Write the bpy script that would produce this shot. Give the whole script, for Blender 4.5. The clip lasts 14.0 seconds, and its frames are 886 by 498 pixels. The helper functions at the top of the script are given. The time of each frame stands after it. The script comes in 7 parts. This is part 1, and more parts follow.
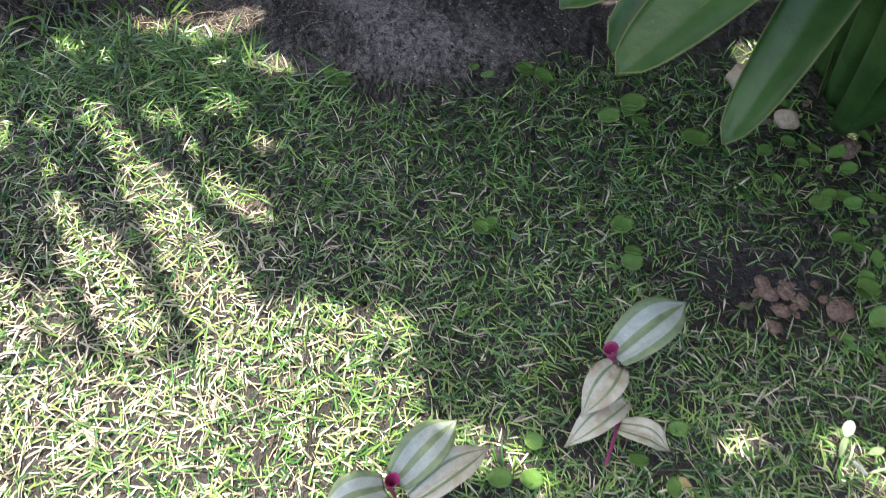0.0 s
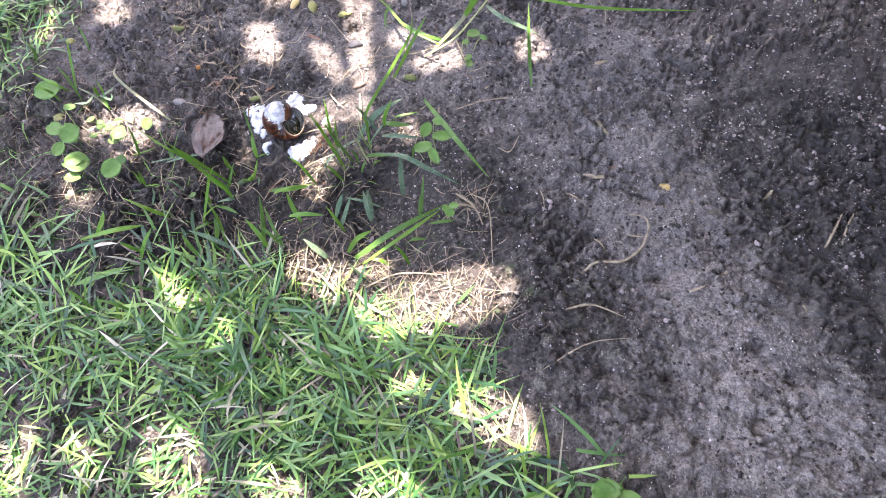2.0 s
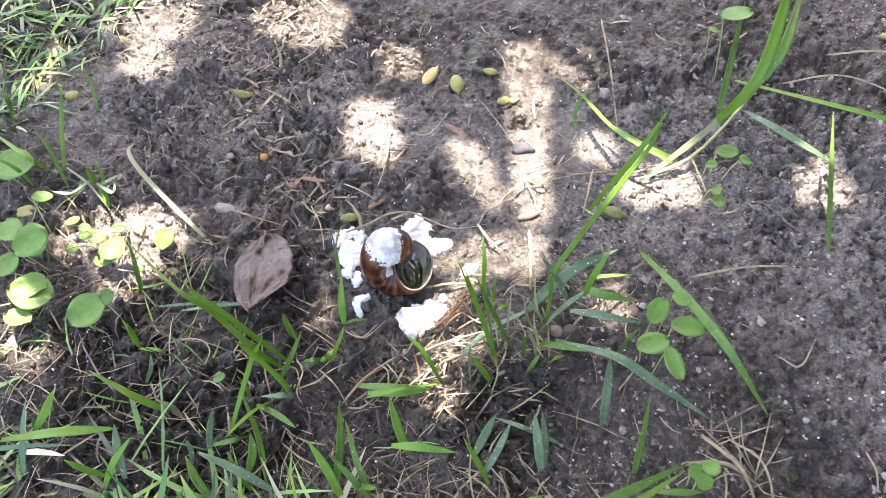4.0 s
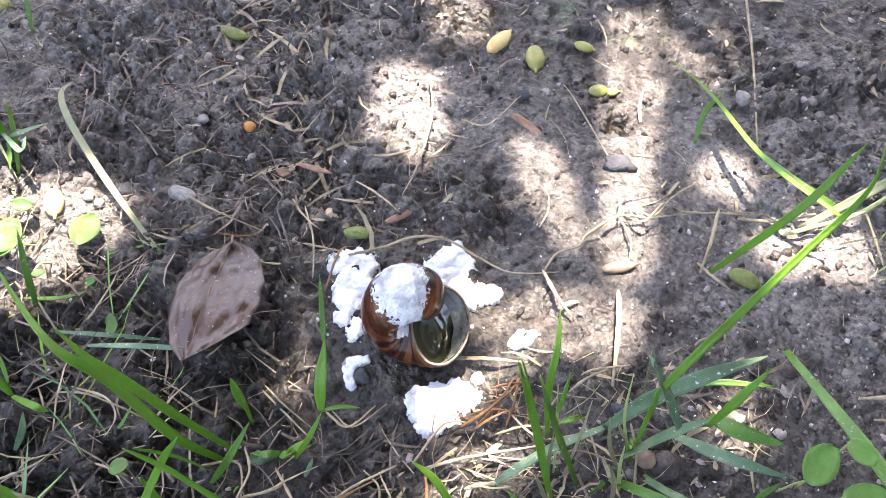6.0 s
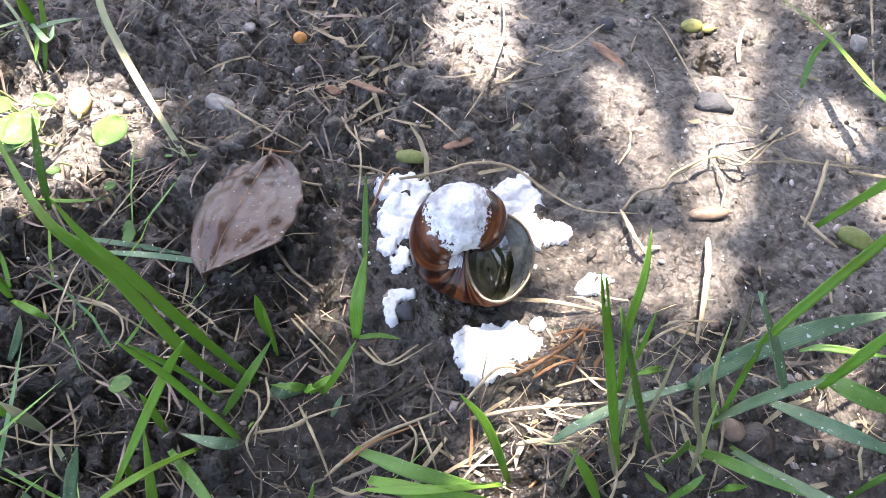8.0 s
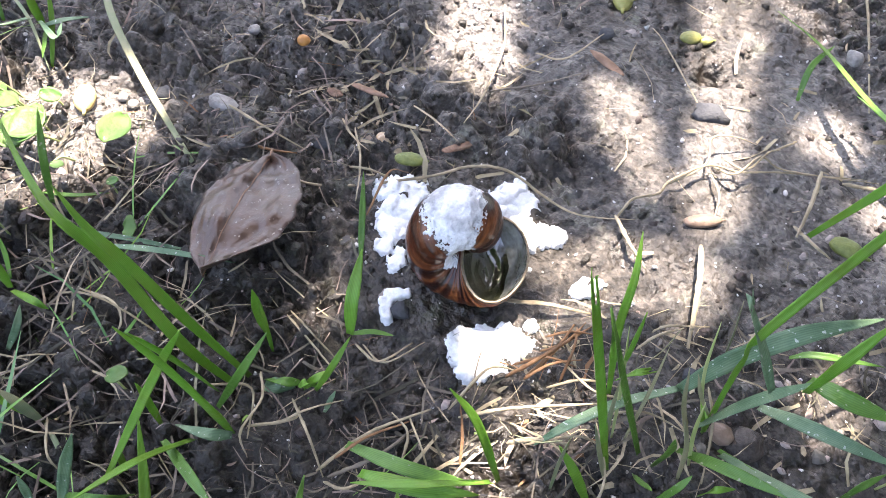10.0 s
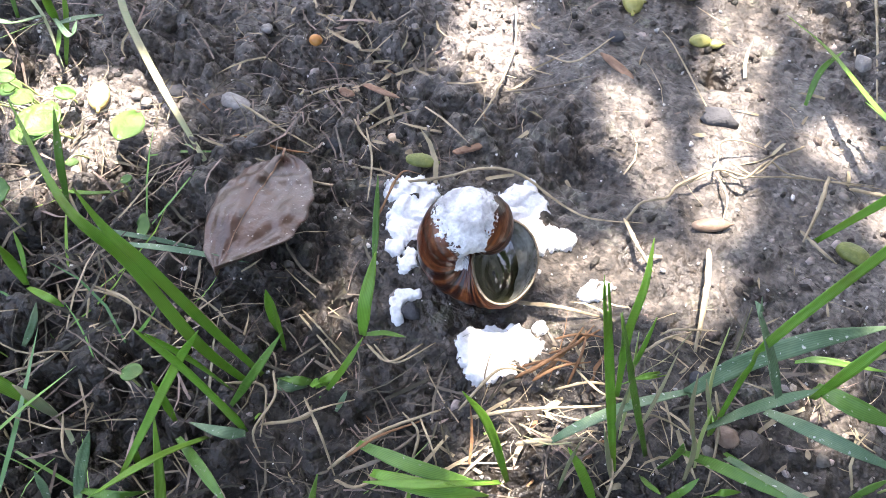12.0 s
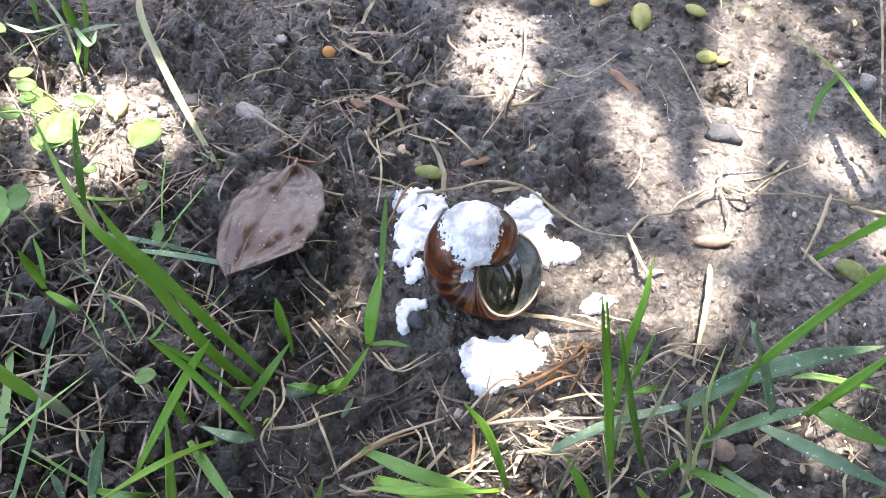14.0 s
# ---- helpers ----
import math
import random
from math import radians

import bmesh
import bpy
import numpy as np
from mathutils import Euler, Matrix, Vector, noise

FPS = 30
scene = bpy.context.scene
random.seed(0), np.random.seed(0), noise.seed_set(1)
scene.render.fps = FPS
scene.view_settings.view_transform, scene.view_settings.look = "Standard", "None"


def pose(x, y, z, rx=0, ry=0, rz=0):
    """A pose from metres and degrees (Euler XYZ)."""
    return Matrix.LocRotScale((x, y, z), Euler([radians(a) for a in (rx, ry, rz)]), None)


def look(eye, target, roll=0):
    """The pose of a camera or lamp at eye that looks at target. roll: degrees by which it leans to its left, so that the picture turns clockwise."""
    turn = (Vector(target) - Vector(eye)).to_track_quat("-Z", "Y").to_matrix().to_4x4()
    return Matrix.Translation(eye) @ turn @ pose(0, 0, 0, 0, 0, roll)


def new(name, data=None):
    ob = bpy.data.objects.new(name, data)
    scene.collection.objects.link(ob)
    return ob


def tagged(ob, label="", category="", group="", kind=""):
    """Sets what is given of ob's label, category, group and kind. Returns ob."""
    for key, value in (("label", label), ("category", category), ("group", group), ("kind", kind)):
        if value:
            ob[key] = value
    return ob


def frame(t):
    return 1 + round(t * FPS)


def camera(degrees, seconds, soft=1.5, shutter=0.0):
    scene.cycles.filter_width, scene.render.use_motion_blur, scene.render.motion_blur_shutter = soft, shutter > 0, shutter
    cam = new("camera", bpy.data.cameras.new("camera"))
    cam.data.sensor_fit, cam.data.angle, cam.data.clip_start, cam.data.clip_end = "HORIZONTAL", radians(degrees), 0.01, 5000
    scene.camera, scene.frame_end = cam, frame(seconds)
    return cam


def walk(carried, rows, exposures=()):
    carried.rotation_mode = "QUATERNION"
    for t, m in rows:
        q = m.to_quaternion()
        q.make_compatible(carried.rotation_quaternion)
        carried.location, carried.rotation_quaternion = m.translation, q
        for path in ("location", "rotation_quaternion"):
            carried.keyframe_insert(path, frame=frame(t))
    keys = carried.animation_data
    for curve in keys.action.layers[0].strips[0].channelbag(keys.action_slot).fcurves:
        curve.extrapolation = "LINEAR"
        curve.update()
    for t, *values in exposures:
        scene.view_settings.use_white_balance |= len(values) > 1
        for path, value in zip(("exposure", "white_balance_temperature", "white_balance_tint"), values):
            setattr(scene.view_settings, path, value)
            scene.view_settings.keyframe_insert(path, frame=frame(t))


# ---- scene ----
cam = camera(55.6, 14.0, soft=0.75, shutter=0.1)
PATH = [
    (0, (0.053, 0.117, 1.211), (0.16, 1.177, -0.482), 9.3),
    (0.5, (-0.008, 0.434, 1.193), (-0.017, 1.455, -0.527), 8.8),
    (1, (-0.106, 0.716, 1.119), (-0.205, 1.7, -0.619), 4.9),
    (1.5, (-0.134, 0.907, 1.009), (-0.437, 1.767, -0.771), -3.2),
    (2, (-0.166, 1.059, 0.853), (-0.541, 1.819, -0.959), -4.5),
    (2.5, (-0.228, 1.152, 0.707), (-0.686, 2.003, -1.045), -3.0),
    (3, (-0.288, 1.21, 0.59), (-0.788, 2.124, -1.117), -2.3),
    (3.5, (-0.333, 1.242, 0.536), (-0.87, 2.188, -1.143), -1.7),
    (4, (-0.391, 1.246, 0.498), (-0.964, 2.198, -1.165), -1.8),
    (4.2, (-0.416, 1.257, 0.468), (-0.993, 2.222, -1.186), -1.4),
    (6.3, (-0.475, 1.368, 0.352), (-1.062, 2.211, -1.364), 3.8),
    (6.5, (-0.476, 1.371, 0.348), (-1.073, 2.192, -1.375), 3.2),
    (7, (-0.479, 1.368, 0.326), (-1.107, 2.149, -1.405), 1.9),
    (7.5, (-0.485, 1.36, 0.303), (-1.149, 2.161, -1.405), 2.5),
    (8, (-0.475, 1.354, 0.295), (-1.155, 2.17, -1.4), 2.7),
    (10.5, (-0.469, 1.35, 0.296), (-1.172, 2.182, -1.382), 3.9),
    (11, (-0.471, 1.349, 0.296), (-1.166, 2.175, -1.388), 4.1),
    (11.5, (-0.472, 1.349, 0.3), (-1.167, 2.174, -1.384), 4.2),
    (12, (-0.473, 1.349, 0.301), (-1.164, 2.168, -1.388), 4.3),
    (12.5, (-0.476, 1.347, 0.301), (-1.171, 2.162, -1.388), 4.1),
    (13, (-0.475, 1.348, 0.304), (-1.171, 2.16, -1.386), 4.2),
    (13.5, (-0.476, 1.35, 0.308), (-1.167, 2.153, -1.389), 4.5),
    (14, (-0.472, 1.35, 0.311), (-1.179, 2.149, -1.38), 4.1),
]
EXPOSURE = [(0.0, 1.78, 6700, 14), (0.5, 2.14, 6750, 11), (1.0, 2.92, 6800, 16), (1.5, 3.12, 6800, 20), (2.0, 3.13, 6800, 25), (3.0, 3.24, 7050, 22), (4.0, 3.22, 7250, 18), (6.5, 3.08, 6850, 18), (7.5, 3.02, 6850, 18), (8.0, 3.02, 6850, 17), (10.5, 3.04, 6850, 16), (12.0, 3.04, 6850, 16), (14.0, 3.10, 6850, 16)]
walk(cam, [(t, look(eye, target, roll)) for t, eye, target, roll in PATH], EXPOSURE)

# ---- daylight: a high sun behind a leafy tree ----
SUN = Vector((-0.20, 0.25, 0.95)).normalized()
world = bpy.data.worlds.new("sky")
scene.world = world
world.use_nodes = True
sky = world.node_tree.nodes.new("ShaderNodeTexSky")
sky.sky_type, sky.sun_disc = "NISHITA", False
sky.air_density, sky.dust_density = 1.0, 4.0
sky.sun_elevation, sky.sun_rotation = math.asin(SUN.z), math.atan2(SUN.x, SUN.y)
background = world.node_tree.nodes["Background"]
background.inputs["Strength"].default_value = 0.13
world.node_tree.links.new(sky.outputs["Color"], background.inputs["Color"])
sun_data = bpy.data.lights.new("sun", "SUN")
sun_data.energy, sun_data.angle, sun_data.color = 3.9, radians(0.53), (1.0, 0.95, 0.87)
sun = new("sun", sun_data)
sun.matrix_world = look(tuple(SUN * 20), (0, 0, 0))


# ---- materials ----
def material(name, colors, rough=0.7, scale=40.0, bump=0.0, bump_scale=200.0, detail=6.0, spec=0.4, island=0.0, translucent=0.0,
             second=None, second_scale=8.0, coat=0.0, stripes=0.0, dots=None, wet=0.0, span=0.2, second_most=1.0):
    """Noise-mixed colours with bump; second: a colour laid over in large patches; island: brightness that varies from piece to piece."""
    m = bpy.data.materials.new(name)
    m.use_nodes = True
    nodes, links = m.node_tree.nodes, m.node_tree.links
    base = nodes["Principled BSDF"]
    coords = nodes.new("ShaderNodeTexCoord")
    grain = nodes.new("ShaderNodeTexNoise")
    grain.inputs["Scale"].default_value, grain.inputs["Detail"].default_value = scale, detail
    grain.inputs["Roughness"].default_value = 0.65
    links.new(coords.outputs["Object"], grain.inputs["Vector"])
    ramp = nodes.new("ShaderNodeValToRGB")
    while len(ramp.color_ramp.elements) < len(colors):
        ramp.color_ramp.elements.new(0.5)
    for i, (c, e) in enumerate(zip(colors, ramp.color_ramp.elements)):
        e.position, e.color = 0.5 - span + 2 * span * i / max(1, len(colors) - 1), (*c, 1)
    links.new(grain.outputs["Fac"], ramp.inputs["Fac"])
    out = ramp.outputs["Color"]
    if second:
        patches = nodes.new("ShaderNodeTexNoise")
        patches.inputs["Scale"].default_value, patches.inputs["Detail"].default_value = second_scale, 5
        links.new(coords.outputs["Object"], patches.inputs["Vector"])
        edge = nodes.new("ShaderNodeMapRange")
        edge.inputs["From Min"].default_value, edge.inputs["From Max"].default_value = 0.45, 0.65
        edge.inputs["To Max"].default_value = second_most
        links.new(patches.outputs["Fac"], edge.inputs["Value"])
        mix = nodes.new("ShaderNodeMix")
        mix.data_type = "RGBA"
        links.new(edge.outputs["Result"], mix.inputs["Factor"])
        links.new(out, mix.inputs["A"])
        mix.inputs["B"].default_value = (*second, 1)
        out = mix.outputs["Result"]
    if island:
        geo = nodes.new("ShaderNodeNewGeometry")
        spread = nodes.new("ShaderNodeMapRange")
        spread.inputs["To Min"].default_value, spread.inputs["To Max"].default_value = 1 - island, 1 + island
        links.new(geo.outputs["Random Per Island"], spread.inputs["Value"])
        tone = nodes.new("ShaderNodeHueSaturation")
        links.new(spread.outputs["Result"], tone.inputs["Value"])
        links.new(out, tone.inputs["Color"])
        hue = nodes.new("ShaderNodeMapRange")
        hue.inputs["To Min"].default_value, hue.inputs["To Max"].default_value = 0.5 + 0.05 * island, 0.5 - 0.07 * island
        links.new(geo.outputs["Random Per Island"], hue.inputs["Value"])
        links.new(hue.outputs["Result"], tone.inputs["Hue"])
        out = tone.outputs["Color"]
    if stripes:
        uv = nodes.new("ShaderNodeUVMap")
        veins = nodes.new("ShaderNodeTexWave")
        veins.inputs["Scale"].default_value, veins.inputs["Distortion"].default_value = 2.6, 0.6
        links.new(uv.outputs["UV"], veins.inputs["Vector"])
        bands = nodes.new("ShaderNodeMapRange")
        bands.inputs["To Min"].default_value, bands.inputs["To Max"].default_value = 1 - stripes, 1 + stripes
        links.new(veins.outputs["Fac"], bands.inputs["Value"])
        vein = nodes.new("ShaderNodeHueSaturation")
        links.new(bands.outputs["Result"], vein.inputs["Value"])
        links.new(out, vein.inputs["Color"])
        out = vein.outputs["Color"]
    if dots:
        spots = nodes.new("ShaderNodeTexNoise")
        spots.inputs["Scale"].default_value, spots.inputs["Detail"].default_value = 520, 2
        links.new(coords.outputs["Object"], spots.inputs["Vector"])
        edge = nodes.new("ShaderNodeMapRange")
        edge.inputs["From Min"].default_value, edge.inputs["From Max"].default_value = 0.66, 0.72
        links.new(spots.outputs["Fac"], edge.inputs["Value"])
        mix = nodes.new("ShaderNodeMix")
        mix.data_type = "RGBA"
        links.new(edge.outputs["Result"], mix.inputs["Factor"])
        links.new(out, mix.inputs["A"])
        mix.inputs["B"].default_value = (*dots, 1)
        out = mix.outputs["Result"]
    links.new(out, base.inputs["Base Color"])
    base.inputs["Roughness"].default_value = rough
    if wet:
        damp = nodes.new("ShaderNodeTexNoise")
        damp.inputs["Scale"].default_value, damp.inputs["Detail"].default_value = 35, 6
        links.new(coords.outputs["Object"], damp.inputs["Vector"])
        gloss = nodes.new("ShaderNodeMapRange")
        gloss.inputs["From Min"].default_value, gloss.inputs["From Max"].default_value = 0.4, 0.6
        gloss.inputs["To Min"].default_value, gloss.inputs["To Max"].default_value = rough - wet, rough
        links.new(damp.outputs["Fac"], gloss.inputs["Value"])
        links.new(gloss.outputs["Result"], base.inputs["Roughness"])
    base.inputs["Specular IOR Level"].default_value = spec
    base.inputs["Coat Weight"].default_value = coat
    base.inputs["Coat Roughness"].default_value = 0.1
    if bump:
        fine = nodes.new("ShaderNodeTexNoise")
        fine.inputs["Scale"].default_value, fine.inputs["Detail"].default_value = bump_scale, 8
        links.new(coords.outputs["Object"], fine.inputs["Vector"])
        relief = nodes.new("ShaderNodeBump")
        relief.inputs["Strength"].default_value, relief.inputs["Distance"].default_value = 1.0, bump
        links.new(fine.outputs["Fac"], relief.inputs["Height"])
        links.new(relief.outputs["Normal"], base.inputs["Normal"])
    if translucent:
        glow = nodes.new("ShaderNodeBsdfTranslucent")
        links.new(out, glow.inputs["Color"])
        both = nodes.new("ShaderNodeMixShader")
        both.inputs["Fac"].default_value = translucent
        links.new(base.outputs["BSDF"], both.inputs[1])
        links.new(glow.outputs["BSDF"], both.inputs[2])
        links.new(both.outputs["Shader"], nodes["Material Output"].inputs["Surface"])
    return m


soil = material("soil", [(0.0045, 0.0036, 0.0029), (0.037, 0.0300, 0.0240), (0.114, 0.095, 0.079)], 0.68, 110, 0.0042, 230, 11, 0.46,
                second=(0.024, 0.019, 0.0155), second_scale=30, wet=0.40, span=0.15, second_most=0.7)


def speckled(m, scale, low, high):
    """Fine sand grains: a small-scale change of brightness over the whole surface."""
    nodes, links = m.node_tree.nodes, m.node_tree.links
    base = nodes["Principled BSDF"]
    below = base.inputs["Base Color"].links[0].from_socket
    coords = nodes.new("ShaderNodeTexCoord")
    grains = nodes.new("ShaderNodeTexVoronoi")
    grains.inputs["Scale"].default_value = scale
    links.new(coords.outputs["Object"], grains.inputs["Vector"])
    spread = nodes.new("ShaderNodeMapRange")
    spread.inputs["To Min"].default_value, spread.inputs["To Max"].default_value = low, high
    split = nodes.new("ShaderNodeSeparateColor")
    links.new(grains.outputs["Color"], split.inputs["Color"])
    links.new(split.outputs["Red"], spread.inputs["Value"])
    tone = nodes.new("ShaderNodeHueSaturation")
    links.new(spread.outputs["Result"], tone.inputs["Value"])
    links.new(below, tone.inputs["Color"])
    links.new(tone.outputs["Color"], base.inputs["Base Color"])


def tinted_patch(m, places):
    """Tints over parts of the soil, such as pale dust, damp or painted shade, with soft ragged edges."""
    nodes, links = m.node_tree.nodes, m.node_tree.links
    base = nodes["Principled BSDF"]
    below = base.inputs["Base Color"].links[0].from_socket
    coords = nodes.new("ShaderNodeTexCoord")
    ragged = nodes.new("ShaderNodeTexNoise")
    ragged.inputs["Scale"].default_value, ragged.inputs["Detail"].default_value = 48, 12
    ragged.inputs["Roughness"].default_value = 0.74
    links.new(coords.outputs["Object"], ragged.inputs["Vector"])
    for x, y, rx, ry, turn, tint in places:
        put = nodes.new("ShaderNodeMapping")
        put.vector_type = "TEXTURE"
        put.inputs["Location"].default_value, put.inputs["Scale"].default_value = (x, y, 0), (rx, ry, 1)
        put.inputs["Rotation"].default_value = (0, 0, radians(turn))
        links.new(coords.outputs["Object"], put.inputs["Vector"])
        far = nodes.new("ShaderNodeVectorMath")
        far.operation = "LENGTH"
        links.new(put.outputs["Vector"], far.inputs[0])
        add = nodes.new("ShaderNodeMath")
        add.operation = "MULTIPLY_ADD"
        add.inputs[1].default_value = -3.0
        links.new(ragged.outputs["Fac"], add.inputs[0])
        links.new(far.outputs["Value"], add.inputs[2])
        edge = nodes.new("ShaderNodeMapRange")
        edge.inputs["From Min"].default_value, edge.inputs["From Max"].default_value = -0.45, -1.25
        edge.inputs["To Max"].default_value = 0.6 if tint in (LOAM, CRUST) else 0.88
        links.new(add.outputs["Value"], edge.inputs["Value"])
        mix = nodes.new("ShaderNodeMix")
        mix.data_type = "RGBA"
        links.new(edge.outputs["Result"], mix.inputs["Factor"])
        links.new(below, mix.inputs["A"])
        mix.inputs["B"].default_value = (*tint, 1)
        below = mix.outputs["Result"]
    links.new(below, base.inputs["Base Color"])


DUST, CRUST, DAMP_AND_SHADE = (0.130, 0.115, 0.104), (0.29, 0.254, 0.223), (0.017, 0.0136, 0.0106)
TURF, LOAM = (0.075, 0.105, 0.04), (0.100, 0.087, 0.076)
tinted_patch(soil, [(0.0, -7.5, 14.0, 7.5, 0, TURF), (0.0, 11.0, 14.0, 7.5, 0, TURF), (-10.5, 1.2, 8.0, 9.0, 0, TURF), (11.5, 1.2, 9.0, 9.0, 0, TURF)])
# First and third entries paint the shade under the grass and strap leaves.
tinted_patch(soil, [(0.1, 0.55, 2.2, 0.6, 3, DAMP_AND_SHADE), (0.70, 0.85, 0.22, 0.13, 0, DAMP_AND_SHADE), (0.85, 1.20, 0.40, 0.26, 20, DAMP_AND_SHADE), (0.12, 1.68, 0.40, 0.18, -40, DAMP_AND_SHADE), (0.52, 1.52, 0.34, 0.2, 0, DAMP_AND_SHADE),
                   (-0.730, 1.535, 0.20, 0.11, 30, LOAM), (-0.83, 1.56, 0.13, 0.09, 20, DUST), (-0.74, 1.62, 0.10, 0.07, 0, LOAM), (-0.683, 1.364, 0.09, 0.06, 41, DAMP_AND_SHADE), (-0.633, 1.327, 0.10, 0.05, 41, DAMP_AND_SHADE), (-0.47, 1.47, 0.08, 0.05, 45, DAMP_AND_SHADE), (-0.66, 1.36, 0.26, 0.10, 25, DAMP_AND_SHADE), (-0.52, 1.42, 0.10, 0.05, 40, DAMP_AND_SHADE),
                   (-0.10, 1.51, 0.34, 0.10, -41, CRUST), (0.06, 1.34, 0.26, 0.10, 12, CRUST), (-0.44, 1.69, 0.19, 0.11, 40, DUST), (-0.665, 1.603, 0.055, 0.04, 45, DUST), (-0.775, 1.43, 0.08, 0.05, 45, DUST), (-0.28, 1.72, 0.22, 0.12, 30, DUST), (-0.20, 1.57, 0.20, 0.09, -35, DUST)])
speckled(soil, 620, 0.5, 1.5)
crumb = material("crumb", [(0.008, 0.0064, 0.0050), (0.058, 0.0475, 0.038)], 0.6, 260, 0.0012, 700, 6, 0.4, island=0.6, wet=0.25)
crumb_pale = material("crumb_pale", [(0.15, 0.132, 0.116), (0.30, 0.265, 0.235)], 0.85, 200, 0.001, 900, 6, 0.3, island=0.6)
speck = material("speck", [(0.35, 0.33, 0.31), (0.6, 0.57, 0.54)], 0.8, 300, island=0.3)
green = material("green", [(0.065, 0.165, 0.024), (0.12, 0.255, 0.045)], 0.40, 60, 0.0004, 700, 4, 0.5, 0.25, 0.3, stripes=0.12, dots=(0.3, 0.34, 0.2))
bright_green = material("bright_green", [(0.125, 0.30, 0.035), (0.19, 0.39, 0.06)], 0.38, 60, 0.0004, 700, 4, 0.5, 0.2, 0.42, stripes=0.11, second=(0.14, 0.27, 0.03), second_scale=60)
blue_green = material("blue_green", [(0.075, 0.15, 0.075), (0.14, 0.23, 0.13)], 0.5, 120, 0.0004, 900, 8, 0.5, 0.2, 0.25, second=(0.17, 0.25, 0.14), second_scale=90, stripes=0.12, dots=(0.55, 0.57, 0.52))
straw_green = material("straw_green", [(0.16, 0.22, 0.12), (0.33, 0.29, 0.17)], 0.6, 30, 0.0003, 500, 4, 0.4, 0.1, 0.2, stripes=0.11)
green_stem = material("green_stem", [(0.22, 0.30, 0.08), (0.40, 0.42, 0.20)], 0.5, 40)
lawn_green = material("lawn_green", [(0.048, 0.158, 0.032), (0.145, 0.312, 0.080)], 0.30, 9, 0, 0, 3, 0.7, 0.8, 0.16)
lawn_bright = material("lawn_bright", [(0.075, 0.20, 0.03), (0.15, 0.33, 0.06)], 0.33, 9, 0, 0, 3, 0.6, 0.5, 0.2)
# Dry grass, made paler to carry the sunlit whiteness of the lawn.
lawn_dry_lit = material("lawn_dry_lit", [(0.28, 0.265, 0.165), (0.58, 0.55, 0.41)], 0.8, 12, 0, 0, 3, 0.3, 0.45, 0.15)
straw = material("straw", [(0.14, 0.112, 0.068), (0.37, 0.31, 0.205)], 0.7, 120, 0.0005, 600, 5, 0.3, 0.2)
litter_dry = material("litter_dry", [(0.038, 0.032, 0.024), (0.175, 0.150, 0.112)], 0.8, 90, 0, 0, 4, 0.3, 0.75)
brown_twig = material("brown_twig", [(0.10, 0.048, 0.02), (0.23, 0.12, 0.055)], 0.7, 150, 0.0005, 600)
stone_beige = material("stone_beige", [(0.34, 0.26, 0.17), (0.52, 0.43, 0.31)], 0.8, 90, 0.002, 200)
bark = material("bark", [(0.15, 0.085, 0.055), (0.30, 0.19, 0.13)], 0.85, 150, 0.001, 600)
pod_green = material("pod_green", [(0.075, 0.095, 0.018), (0.17, 0.19, 0.05)], 0.5, 300, 0.0005, 800)
pod_yellow = material("pod_yellow", [(0.17, 0.18, 0.045), (0.31, 0.28, 0.09)], 0.45, 200, 0.0005, 800)
pod_tan = material("pod_tan", [(0.42, 0.28, 0.10), (0.55, 0.45, 0.20)], 0.5, 150, 0.0004, 800)
pod_brown = material("pod_brown", [(0.10, 0.062, 0.044), (0.20, 0.145, 0.105)], 0.5, 150, 0.0004, 800)
berry_orange = material("berry_orange", [(0.30, 0.12, 0.03), (0.45, 0.22, 0.06)], 0.5, 150)
stone_pale = material("stone_pale", [(0.12, 0.11, 0.10), (0.27, 0.25, 0.23)], 0.35, 200, 0.0006, 700)
stone_amber = material("stone_amber", [(0.30, 0.20, 0.12), (0.50, 0.40, 0.28)], 0.25, 200)
stone_dark = material("stone_dark", [(0.035, 0.036, 0.042), (0.07, 0.07, 0.073)], 0.9, 150, 0.0008, 600)
leaf_fresh = material("leaf_fresh", [(0.08, 0.20, 0.035), (0.145, 0.29, 0.06)], 0.45, 90, 0.0008, 300, 5, 0.4, 0.15, 0.18, second=(0.12, 0.21, 0.05), second_scale=50)
leaf_seedling = material("leaf_seedling", [(0.045, 0.115, 0.022), (0.08, 0.165, 0.036)], 0.5, 90, 0.0008, 300, 5, 0.35, 0.15, 0.12, second=(0.075, 0.125, 0.03), second_scale=60)
leaf_broad = material("leaf_broad", [(0.028, 0.085, 0.022), (0.055, 0.135, 0.034)], 0.36, 14, 0.001, 120, 6, 0.45, 0.15, 0.2, second=(0.070, 0.160, 0.045), second_scale=7, dots=(0.10, 0.17, 0.07))
leaf_edge = material("leaf_edge", [(0.16, 0.19, 0.06), (0.24, 0.25, 0.09)], 0.5, 60)
zebra_pale = material("zebra_pale", [(0.40, 0.40, 0.30), (0.56, 0.55, 0.44)], 0.42, 60, 0.0006, 300, 6, 0.5, second=(0.36, 0.30, 0.2), second_scale=40)
zebra_silver = material("zebra_silver", [(0.27, 0.32, 0.27), (0.40, 0.45, 0.39)], 0.35, 70, 0.0006, 300, 6, 0.5)
zebra_green = material("zebra_green", [(0.13, 0.19, 0.09), (0.21, 0.28, 0.14)], 0.38, 70, 0.0006, 300, 6, 0.5)
zebra_purple = material("zebra_purple", [(0.22, 0.02, 0.08), (0.36, 0.05, 0.15)], 0.4, 80)
